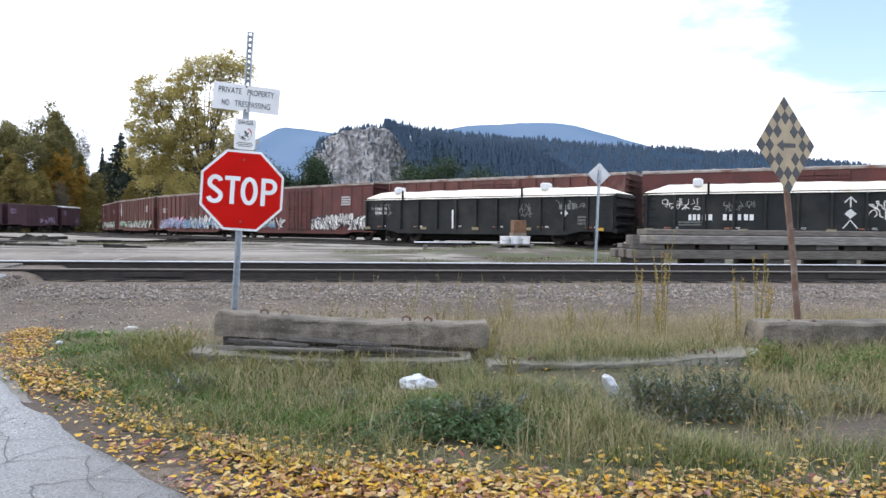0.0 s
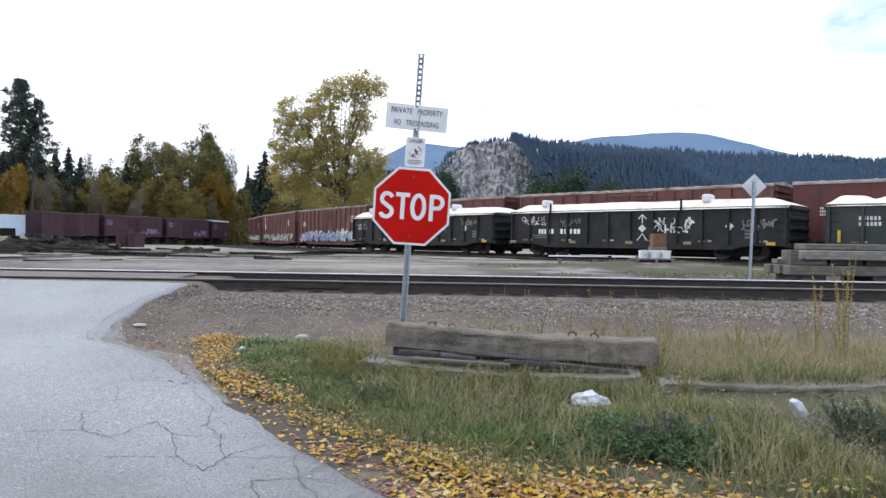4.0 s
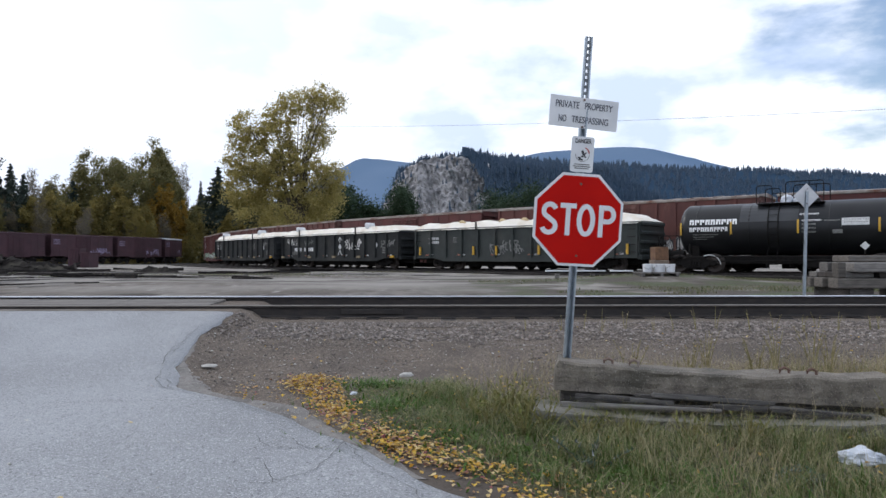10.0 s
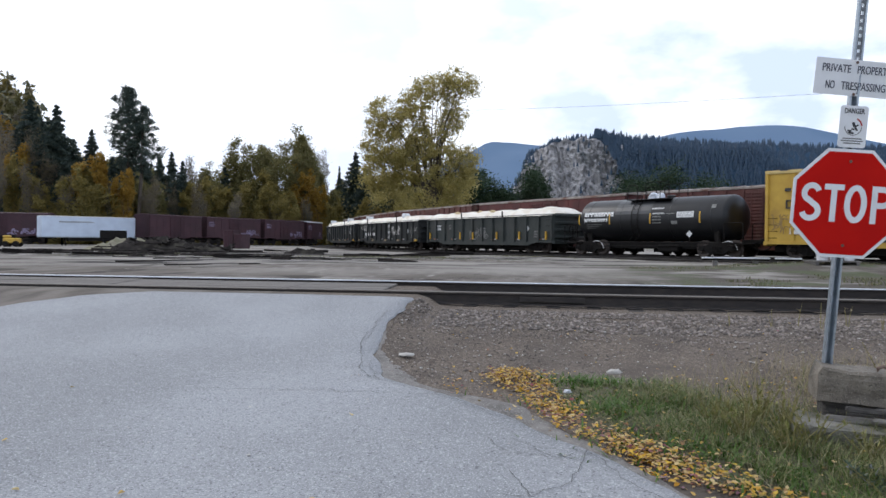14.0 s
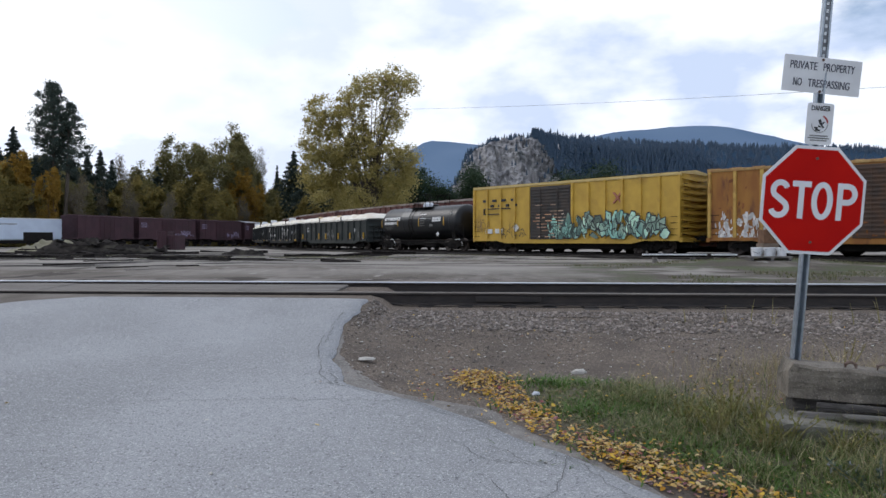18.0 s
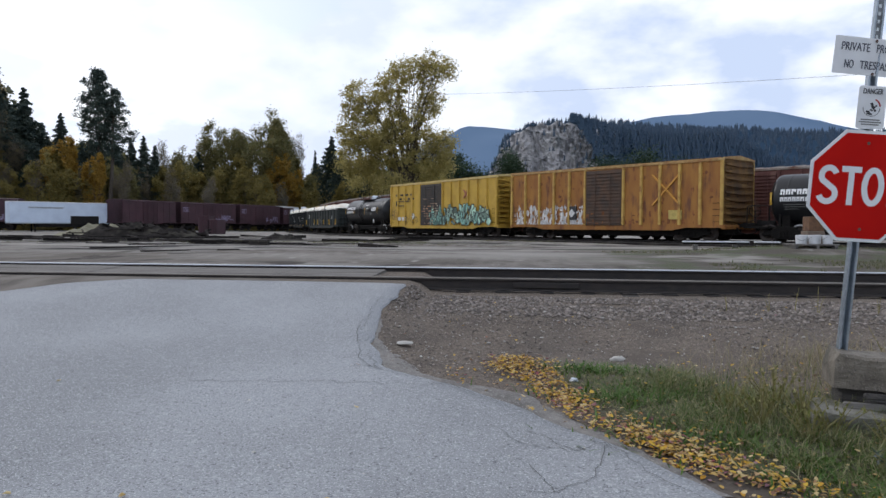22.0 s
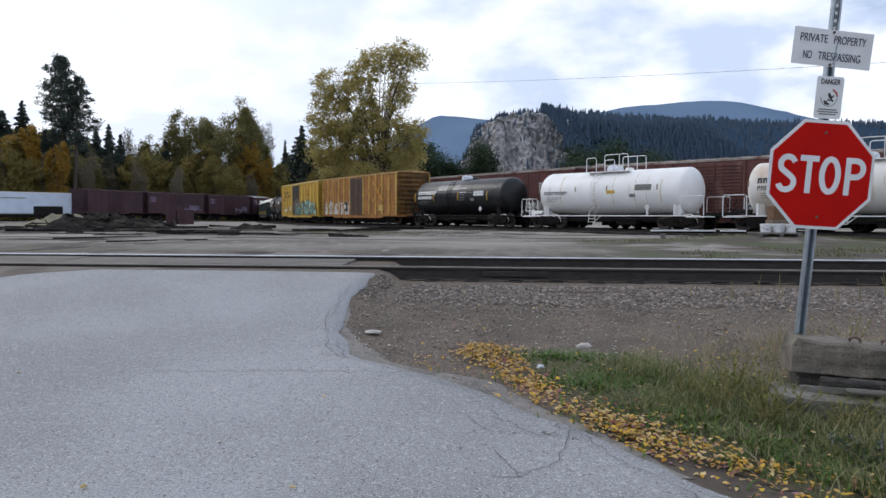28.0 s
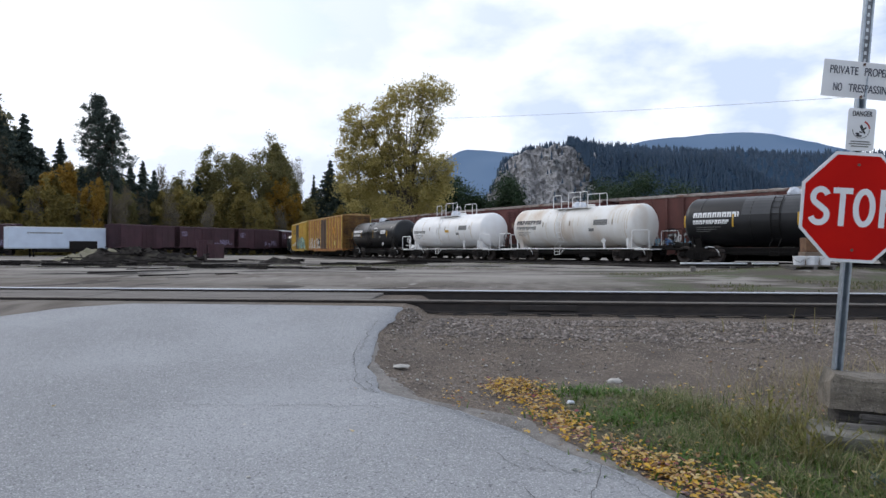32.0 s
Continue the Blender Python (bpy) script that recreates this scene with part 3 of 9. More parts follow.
def land(x, y):
    """Height of the ground."""
    z = LAND_Z(y)
    e = EDGE_X(y)
    wide = 0.95 if y < -3.0 else 0.95 - 0.62 * min((y + 3.0) / 1.4, 1)
    k = min(max((e + wide - x) / wide, 0), 1)
    k = k * k * (3 - 2 * k)
    if y < 12:
        z = z * (1 - k) + (ROAD_Z(y) - 0.02) * k
    if k < 1 and y < -0.9:
        z += (0.035 * bumps(x, y, 0.9) + 0.015 * bumps(x, y, 3.1)) * (1 - k)
    if y > 4:
        z += 0.10 * bumps(x, y, 0.11) * min((y - 4) / 8, 1) * max(0, 1 - (y - 30) / 40)
        # a low rise of dirt beside the second track
        z += 0.33 * math.exp(-((x - 7.8) / 3.4) ** 2 - ((y - 17.3) / 2.6) ** 2)
    return z


def build_ground():
    def axis(lo, hi, near_lo, near_hi, fine, grow):
        a = list(np.arange(near_lo, near_hi + 1e-6, fine))
        step, v = fine, near_hi
        while v < hi:
            step *= grow
            v += step
            a.append(v)
        step, v = fine, near_lo
        while v > lo:
            step *= grow
            v -= step
            a.insert(0, v)
        return a
    xs, ys = axis(-4600, 4600, -7.0, 9.0, 0.16, 1.13), axis(-900, 4600, -9.5, 4.5, 0.16, 1.10)
    me = Mesh()
    nx = len(xs)
    me.v = [(x, y, land(x, y)) for y in ys for x in xs]
    me.f = [(j * nx + i, j * nx + i + 1, (j + 1) * nx + i + 1, (j + 1) * nx + i) for j in range(len(ys) - 1) for i in range(nx - 1)]
    return solid("ground", me, ground_material(), "trodden gravel and sandy dirt of a rail yard", kind="structure", smooth=True)


def ground_material():
    m = bpy.data.materials.new("yard_ground")
    m.use_nodes = True
    nt = m.node_tree
    N, L = nt.nodes.new, nt.links.new
    b = nt.nodes["Principled BSDF"]
    b.inputs["Roughness"].default_value, b.inputs["Specular IOR Level"].default_value = 0.95, 0.2
    tc, sep = N("ShaderNodeTexCoord"), N("ShaderNodeSeparateXYZ")
    L(tc.outputs["Object"], sep.inputs[0])

    def tex(sc, det=8.0, stretch=None):
        n = N("ShaderNodeTexNoise")
        n.inputs["Scale"].default_value, n.inputs["Detail"].default_value = sc, det
        if stretch:
            mp = N("ShaderNodeMapping")
            mp.inputs["Scale"].default_value = stretch
            L(tc.outputs["Object"], mp.inputs[0])
            L(mp.outputs[0], n.inputs["Vector"])
        else:
            L(tc.outputs["Object"], n.inputs["Vector"])
        return n.outputs[0]

    def rng_(sock, a, z, smooth=True):
        r = N("ShaderNodeMapRange")
        if smooth:
            r.interpolation_type = "SMOOTHSTEP"
        r.inputs[1].default_value, r.inputs[2].default_value = a, z
        L(sock, r.inputs[0])
        return r.outputs[0]

    def mixc(fac, a, bb):
        x = N("ShaderNodeMix")
        x.data_type = "RGBA"
        L(fac, x.inputs[0])
        for sock, v in ((x.inputs[6], a), (x.inputs[7], bb)):
            if isinstance(v, tuple):
                sock.default_value = (*v, 1)
            else:
                L(v, sock)
        return x.outputs[2]

    def mul(a, bb):
        x = N("ShaderNodeMath")
        x.operation = "MULTIPLY"
        L(a, x.inputs[0])
        L(bb, x.inputs[1])
        return x.outputs[0]

    gravel = mixc(rng_(tex(38), 0.35, 0.65), (0.088, 0.069, 0.055), (0.180, 0.148, 0.120))
    gravel = mixc(rng_(tex(1.6), 0.45, 0.7), gravel, (0.094, 0.077, 0.064))
    gravel = mixc(rng_(tex(0.7), 0.55, 0.75), gravel, (0.172, 0.143, 0.117))
    gravel = mixc(rng_(tex(75, 4), 0.60, 0.68), gravel, (0.36, 0.315, 0.265))
    gravel = mixc(mul(mul(rng_(tex(0.9, 9, (0.5, 1.2, 1)), 0.50, 0.60), rng_(sep.outputs[0], -2.6, -0.6)), rng_(sep.outputs[1], -1.4, -2.2)), gravel, (0.100, 0.083, 0.069))
    sand = mixc(rng_(tex(3.0, 12, (1, 0.35, 1)), 0.35, 0.65), (0.193, 0.171, 0.149), (0.117, 0.102, 0.088))
    sand = mixc(rng_(tex(0.55, 12, (1, 0.35, 1)), 0.48, 0.62), sand, (0.115, 0.098, 0.083))
    sand = mixc(rng_(tex(0.20, 10, (0.7, 0.6, 1)), 0.52, 0.64), sand, (0.24, 0.222, 0.20))
    sand = mixc(rng_(tex(0.75, 12, (0.8, 0.30, 1)), 0.57, 0.63), sand, (0.055, 0.046, 0.038))
    sand = mixc(rng_(tex(1.6, 8, (1, 0.4, 1)), 0.62, 0.70), sand, (0.30, 0.28, 0.255))
    wet = mul(rng_(tex(0.22, 10, (0.35, 1.0, 1)), 0.51, 0.56), mul(rng_(sep.outputs[1], 15.0, 20.0), rng_(sep.outputs[1], 54.0, 42.0)))
    sand = mixc(mul(rng_(tex(0.13, 8, (0.5, 0.9, 1)), 0.40, 0.52), rng_(sep.outputs[1], 7.0, 14.0)), sand, (0.29, 0.268, 0.24))
    sand = mixc(mul(wet, rng_(tex(1.1, 8, (0.5, 0.9, 1)), 0.38, 0.52)), sand, (0.040, 0.036, 0.033))
    for cx, cy, rx, ry in ((-16.5, 16.6, 6.0, 3.4), (-14.5, 20.0, 5.0, 2.5), (-22.5, 25.5, 8.0, 4.5), (-29.0, 36.0, 9.0, 6.0)):
        place, size = N("ShaderNodeMapping"), N("ShaderNodeVectorMath")
        place.vector_type = "TEXTURE"
        place.inputs["Location"].default_value, place.inputs["Scale"].default_value = (cx, cy, 0), (rx, ry, 60)
        size.operation = "LENGTH"
        L(tc.outputs["Object"], place.inputs[0])
        L(place.outputs[0], size.inputs[0])
        mud = mul(rng_(size.outputs["Value"], 1.05, 0.6), rng_(tex(0.60, 3, (0.5, 1.0, 1)), 0.46, 0.52))
        sand = mixc(mud, sand, (0.034, 0.030, 0.028))
    east = mul(rng_(sep.outputs[0], -2.5, 3.0), rng_(sep.outputs[1], 26.0, 18.0))
    green = mul(rng_(tex(0.22, 8, (0.6, 1.4, 1)), 0.44, 0.54), rng_(tex(0.9, 10, (1, 0.4, 1)), 0.40, 0.56))
    sand = mixc(mul(rng_(tex(0.6, 10, (0.6, 0.9, 1)), 0.36, 0.54), east), sand, (0.088, 0.075, 0.061))
    sand = mixc(mul(green, east), sand, (0.082, 0.092, 0.048))
    west = rng_(sep.outputs[0], -5.0, -6.5)
    gravel = mixc(west, gravel, sand)
    far = rng_(sep.outputs[1], 1.2, 3.0)
    col = mixc(far, gravel, sand)
    distance = rng_(sep.outputs[1], 90, 160)
    col = mixc(distance, col, (0.07, 0.075, 0.045))
    L(col, b.inputs["Base Color"])
    bp = N("ShaderNodeBump")
    bp.inputs["Strength"].default_value, bp.inputs["Distance"].default_value = 0.8, 0.03
    L(tex(26, 10), bp.inputs["Height"])
    L(bp.outputs[0], b.inputs["Normal"])
    return m


ground = build_ground()


def build_road():
    """The asphalt: a sheet with a broken edge, up to the near rail."""
    me = Mesh()
    ys = list(np.arange(-60, -14, 4.0)) + list(np.arange(-14, -0.80, 0.12)) + [-0.80]
    rows = []
    for y in ys:
        e = EDGE_X(y) + 0.07 * noise.noise(Vector((y * 2.3, 0, 0))) + 0.04 * noise.noise(Vector((y * 7.0, 3, 0)))
        far = ROAD_LEFT(y) + 0.10 * noise.noise(Vector((y * 2.1, 5, 0)))
        cols = [max(e - w, far + 0.0005 * (13 - i)) for i, w in enumerate((0, 0.02, 0.25, 0.5, 0.9, 1.4, 2, 3, 4.5, 7, 11, 17, 26, 40))]
        rows.append([(x, y, ROAD_Z(y) + 0.014 + 0.008 * bumps(x, y, 0.8) - (0.04 if i == 0 else 0.012 if i == 1 else 0.003 if i == 2 else 0)) for i, x in enumerate(cols)])
    n = len(rows[0])
    me.v = [p for r in rows for p in r]
    me.f = [(j * n + i, (j + 1) * n + i, (j + 1) * n + i + 1, j * n + i + 1) for j in range(len(rows) - 1) for i in range(n - 1)]
    road = solid("road", me, M_ROAD, "worn pale grey asphalt road with cracked edges", kind="structure", smooth=True)
    # cracks: thin dark fillings that wander and fork
    r = random.Random(5)
    cr = Mesh()

    def strip(pts, w):
        for (xa, ya), (xb, yb) in zip(pts, pts[1:]):
            if max(xa - EDGE_X(ya), xb - EDGE_X(yb)) > -0.03 or max(ya, yb) > -0.9:
                continue
            d = Vector((xb - xa, yb - ya)).normalized()
            q = Vector((-d.y, d.x)) * w * r.uniform(0.5, 1.2)
            za, zb = (ROAD_Z(v) + 0.0185 + 0.008 * bumps(u, v, 0.8) for u, v in ((xa, ya), (xb, yb)))
            cr.add([(xa + q.x, ya + q.y, za), (xa - q.x, ya - q.y, za), (xb - q.x, yb - q.y, zb), (xb + q.x, yb + q.y, zb)], [(0, 1, 2, 3)])

    def wander(a, b, n, k):
        (xa, ya), (xb, yb) = a, b
        L = math.hypot(xb - xa, yb - ya)
        return [a] + [(xa + (xb - xa) * i / n + r.uniform(-k, k) * L, ya + (yb - ya) * i / n + r.uniform(-k, k) * L) for i in range(1, n)] + [b]
    # alligator cracking along the broken edge
    cell = 0.34
    node = {}
    for i in range(-16, 20):
        for j in range(-34, -12):
            node[i, j] = ((i + 0.5 * (j % 2)) * cell + r.uniform(-0.12, 0.12), j * cell + r.uniform(-0.10, 0.10))
    for (i, j), p in node.items():
        for q in ((i + 1, j), (i, j + 1), (i + 1, j + 1) if j % 2 else (i - 1, j + 1)):
            if q in node:
                dist = EDGE_X(p[1]) - p[0]
                near = 1.0 - dist / (2.3 if p[1] < -7.0 else 1.3)
                if p[1] < -5.7 and r.random() < 0.8 * near:
                    strip(wander(p, node[q], 6, 0.05), 0.0034 if p[1] < -6.6 else 0.0024)
    # cracks that follow the broken edge, with short ties, and one across the lane
    for off, ya, yb in ((0.12, -1.6, -2.9), (0.16, -2.6, -4.3), (0.10, -3.9, -5.1)):
        pts = [(EDGE_X(y) - off - 0.05 * noise.noise(Vector((y * 3.0, off * 9, 0))) + r.uniform(-0.02, 0.02), y) for y in np.arange(ya, yb, -0.08)]
        strip(pts, 0.0032)
    for y in (-2.1, -2.8, -3.3, -3.8, -4.2, -4.6, -5.2):
        e = EDGE_X(y)
        strip(wander((e - 0.04, y + 0.05), (e - r.uniform(0.25, 0.45), y - r.uniform(-0.1, 0.15)), 6, 0.06), 0.0028)
    strip(wander((EDGE_X(-4.6) - 0.1, -4.6), (-4.7, -4.75), 24, 0.02), 0.0030)
    part("crack", cr.data("crack", M_CRACK), M_CRACK, road, "dark cracks in the asphalt")
    # dusty crumbs of asphalt and dirt beside the broken edge
    me, ys = Mesh(), list(np.arange(-6.3, -2.4, 0.06))
    for y in ys:
        e = EDGE_X(y)
        out = 0.04 + 0.34 * max(0.0, 1 - abs(y + 4.7) / 1.7) + 0.10 * noise.noise(Vector((y * 3.1, 9, 0))) + 0.05 * noise.noise(Vector((y * 11.0, 9, 0)))
        for q in (-0.05, 0.3, 0.65, 1.0):
            x = e + max(out, 0.03) * q
            me.v.append((x, y, max(land(x, y), ROAD_Z(y) - 0.02) + (0.004 if q < 1 else -0.012)))
    me.f = [(j * 4 + i, j * 4 + i + 1, (j + 1) * 4 + i + 1, (j + 1) * 4 + i) for j in range(len(ys) - 1) for i in range(3)]
    part("shoulder", me.data("shoulder", M_SHOULDER, True), M_SHOULDER, road, "dusty grit along the broken edge")
    return road


build_road()

# ---- the main line and its crossing ----
RAIL_TILT = math.atan2(0.057, 1.504)


def rail_profile(foot=0.07, h=0.172):
    return [(-foot, -h), (foot, -h), (foot, -h + 0.012), (0.012, -h + 0.03), (0.010, -0.045), (0.035, -0.034), (0.036, -0.008), (0.030, 0.0), (-0.030, 0.0), (-0.036, -0.008), (-0.035, -0.034), (-0.010, -0.045), (-0.012, -h + 0.03), (-foot, -h + 0.012)]


def sweep(points, prof, closed=True):
    """A profile of (across, up) along (x, y, z, heading) points."""
    me = Mesh()
    n = len(prof)
    for x, y, z, h in points:
        me.v += [(x - math.sin(h) * u, y + math.cos(h) * u, z + w) for u, w in prof]
    me.f = [(i * n + k, i * n + (k + 1) % n, (i + 1) * n + (k + 1) % n, (i + 1) * n + k) for i in range(len(points) - 1) for k in range(n)]
    me.f += [tuple(range(n)), tuple((len(points) - 1) * n + k for k in range(n))]
    return me


def build_main_track():
    track = thing("main_track", pose(0, 0, 0), "main line track of rusty rails on dark wooden ties", "railway track", kind="structure")
    head = [(-0.040, -0.013), (0.040, -0.013), (0.040, -0.004), (0.032, 0.003), (-0.032, 0.003), (-0.040, -0.004)]
    for y, z in ((0.0, 0.0), (1.504, 0.057)):
        pts = [(x, y, z, 0.0) for x in np.arange(-160, 161, 8.0)]
        rail = part("rail", sweep(pts, rail_profile()), M_RAIL, track, "rusty brown steel rail")
        part("running_surface", sweep(pts, head), M_RAILTOP if y > 1 else M_RAILDULL, rail, "bright worn rail head" if y > 1 else "dull brown rail head")
    tie = Mesh().box(-0.115, 0.115, -0.62, 2.12, -0.19, 0.0, 0.012).data("tie", M_TIE)
    plate = Mesh().box(-0.09, 0.09, -0.17, 0.17, 0, 0.016).data("tie_plate", M_RAIL)
    r = random.Random(3)
    for k in range(130):
        x = -36 + k * 0.55 + r.uniform(-0.04, 0.04)
        if -22 < x < -4.6:
            continue
        t = part("tie", tie, M_TIE, track, at=pose(x, 0, -0.188 + r.uniform(-0.012, 0.004), 2.17, 0, r.uniform(-1.5, 1.5)))
        part("tie_plate", plate, M_RAIL, t, at=pose(0, 0, 0.0))
    # rail joint bars
    for x in (-1.9, 9.9):
        part("joint_bar", Mesh().box(x - 0.45, x + 0.45, -0.045, -0.015, -0.13, -0.05, 0.008), M_RAIL, track)
    # asphalt and flangeway timbers of the crossing
    me = Mesh()
    for j in range(12):
        x0 = -22.4 + j * 1.5
        me.box(x0, x0 + 1.485, 0.10, 1.40, -0.2, -0.030 + r.uniform(-0.014, 0.006), 0.01)
    ob = solid("crossing_panel", me, M_CROSS, "worn timber and asphalt infill between the rails of a road crossing", kind="structure")
    ob.matrix_basis = pose(0, 0, 0, math.degrees(RAIL_TILT), 0, 0)
    return track


M_CROSS = mat("crossing_infill", (0.185, 0.168, 0.15), (0.11, 0.098, 0.087), rough=0.9, scale=4, bump=0.5, stain=(0.06, 0.052, 0.046), sscale=1.3, sl=0.56, sh=0.66, stretch=(0.3, 3, 1))
build_main_track()

# the yard tracks: one long curve, told by its heading
S_LO, S_HI = -150, 190


def heading(s):
    a = min(max(s, -15.0), 85.0)
    h = 2.5054 - 0.00631 * a - 0.19391e-4 * a * a / 2 + 0.50071e-6 * a ** 3 / 3
    k = -0.00631 - 0.19391e-4 * a + 0.50071e-6 * a * a
    return h + k * (s - a)


def curve_table():
    pts = {0: (18.82, 21.72)}
    for sign in (1, -1):
        x, y = pts[0]
        for i in range(0, S_HI if sign > 0 else -S_LO):
            for q in range(4):
                h = heading(sign * (i + (q + 0.5) / 4))
                x, y = x + sign * math.cos(h) / 4, y + sign * math.sin(h) / 4
            pts[sign * (i + 1)] = (x, y)
    return pts


CURVE = curve_table()


def on_curve(s, off=0.0):
    """The plan place on the train's track, s metres along; off: metres to its left."""
    i = math.floor(s)
    (xa, ya), (xb, yb) = CURVE[i], CURVE[i + 1]
    u, h = s - i, heading(s)
    return xa + (xb - xa) * u - math.sin(h) * off, ya + (yb - ya) * u + math.cos(h) * off


RAIL_Z = -0.013
# ballast whose near-black colour holds the shade under and between the cars
M_SHADEBED = mat("shade_dark_ballast", (0.040, 0.036, 0.032), (0.022, 0.020, 0.019), rough=0.95, scale=3, bump=0.6, bscale=14, stain=(0.075, 0.067, 0.058), sscale=0.8, spec=0.1)
STATIC_OFF = -4.6


def build_yard_track(name, off, lo, hi):
    track = thing(name, pose(0, 0, 0), "curving yard track of rusty rails in dirt", "railway track", kind="structure")
    for g in (-0.752, 0.752):
        pts = [(*on_curve(s, off + g), RAIL_Z, heading(s)) for s in range(lo, hi, 3)]
        part("rail", sweep(pts, rail_profile()), M_RAIL, track)
    bed = [(*on_curve(s, off), RAIL_Z, heading(s)) for s in range(lo, hi, 3)]
    part("track_bed", sweep(bed, [(-2.3, -0.45), (2.3, -0.45), (2.25, -0.13), (1.45, -0.10), (-1.45, -0.10), (-2.25, -0.13)]), M_SHADEBED, track, "ballast bed coloured near black for the shade under the cars")
    tie = Mesh().box(-0.115, 0.115, -1.3, 1.3, -0.16, 0.0).data("tie", M_TIE)
    for k in range(int((70 - lo) / 0.6)):
        s = lo + k * 0.6
        if -45 < s < 70:
            part("tie", tie, M_TIE, track, at=pose(*on_curve(s, off), RAIL_Z - 0.082, 0, 0, math.degrees(heading(s))))
    return track


build_yard_track("yard_track_1", 0.0, -147, 180)
build_yard_track("yard_track_2", STATIC_OFF, -100, 130)


# ---- rail vehicles: x forwards, y to the left, z up from the rail ----
def wheel_mesh():
    me = Mesh()
    me.lathe([(-0.13, 0.0), (-0.13, 0.14), (-0.06, 0.16), (-0.05, 0.36), (-0.085, 0.40), (-0.085, 0.455), (0.045, 0.47), (0.045, 0.50), (0.075, 0.50), (0.075, 0.38), (0.02, 0.35), (0.02, 0.0)], 20, "y")
    return me


WHEELSETS = []


def wheelset_data():
    me = Mesh()
    for side in (-1, 1):
        w = wheel_mesh()
        if side > 0:
            w.v = [(x, -y, z) for x, y, z in w.v]
        me.add([(x, y + side * 0.74, z) for x, y, z in w.v], w.f)
        # lightening marks on the plate, which show the turning
        for k in range(3):
            a = k * 2.094
            me.box(math.cos(a) * 0.26 - 0.05, math.cos(a) * 0.26 + 0.05, side * 0.80 - 0.012, side * 0.80 + 0.012, math.sin(a) * 0.26 - 0.05, math.sin(a) * 0.26 + 0.05)
    me.tube([(0, -0.95, 0), (0, 0.95, 0)], 0.075, 10)
    return fix(me.data("wheelset", M_WHEEL, True))


def frame_data():
    """One cast side of a truck: an arch with spring nest and bearing boxes."""
    me = Mesh()
    poly = [(-1.15, 0.42), (-0.98, 0.62), (-0.62, 0.66), (-0.40, 0.78), (0.40, 0.78), (0.62, 0.66), (0.98, 0.62), (1.15, 0.42), (1.02, 0.36), (0.72, 0.40), (0.45, 0.22), (-0.45, 0.22), (-0.72, 0.40), (-1.02, 0.36)]
    me.prism(poly, -0.06, 0.06)
    for x in (-0.89, 0.89):
        me.box(x - 0.14, x + 0.14, -0.10, 0.12, 0.36, 0.62, 0.03)
    for x in (-0.22, -0.07, 0.08, 0.23):
        me.tube([(x, 0.08, 0.30), (x, 0.08, 0.58)], 0.06, 8)
    return fix(me.data("side_frame", M_TRUCK))


D_WHEELSET, D_SIDE = wheelset_data(), frame_data()
D_BOLSTER = fix(Mesh().box(-0.18, 0.18, -0.98, 0.98, 0.50, 0.72, 0.03).data("bolster", M_TRUCK))


def add_truck(car, x, moving):
    truck = part("truck", D_BOLSTER, M_TRUCK, car, "grimy cast steel truck", at=pose(x, 0, 0))
    for side in (1, -1):
        part("side_frame", D_SIDE, M_TRUCK, truck, at=pose(0, side * 0.99, 0, 0, 0, 0 if side > 0 else 180))
    for wx in (-0.89, 0.89):
        w = part("wheelset", D_WHEELSET, M_WHEEL, truck, at=pose(wx, 0, 0.47))
        if moving:
            WHEELSETS.append((w, wx))
    return truck


def add_couplers(car, half, reach=0.62):
    for sign in (1, -1):
        me = Mesh().box(min(sign * (half - 0.5), sign * (half + reach - 0.25)), max(sign * (half - 0.5), sign * (half + reach - 0.25)), -0.09, 0.09, 0.78, 0.98, 0.02)
        me.box(min(sign * (half + reach - 0.30), sign * (half + reach)), max(sign * (half + reach - 0.30), sign * (half + reach)), -0.16, 0.16, 0.72, 1.02, 0.04)
        me.tube([(sign * (half + 0.05), 0.35, 0.8), (sign * (half + 0.3), 0.33, 0.5), (sign * (half + reach), 0.28, 0.42)], 0.03, 6)
        part("coupler", me, M_TRUCK, car, "cast steel coupler with brake hose")


def add_ladder(car, x, y, z0, z1, w=0.42, n=4, along="x", material=None):
    for k in range(n):
        z = z0 + (z1 - z0) * (k + 0.5) / n
        if along == "x":
            me = Mesh().tube([(x - w / 2, y * 0.995, z), (x - w / 2, y * 1.03, z), (x + w / 2, y * 1.03, z), (x + w / 2, y * 0.995, z)], 0.014, 5)
        else:
            me = Mesh().tube([(x, y - w / 2, z), (x, y + w / 2, z)], 0.014, 5)
        part("grab_iron", me, material or M_TRUCK, car, "steel grab iron")


def stencil(car, x, y, z, w, h, rows, material, seed=0, name="stencil"):
    """Unreadable marks: rows of small bars on a side at y. x is the middle."""
    me, r = Mesh(), random.Random(seed)
    hh = h / (rows * 1.5)
    for k in range(rows):
        zz = z + h / 2 - (k + 0.7) * h / rows
        u = -w / 2
        while u < w / 2 - 0.02:
            du = min(hh * r.uniform(0.42, 0.66), w / 2 - u)
            a, b = (y, y + 0.006) if y > 0 else (y - 0.006, y)
            me.box(x - u - du, x - u, a, b, zz - hh / 2, zz + hh / 2)
            u += du + hh * r.uniform(0.2, 0.45)
    return tagged(part(name, me, material, car), kind="stuff")


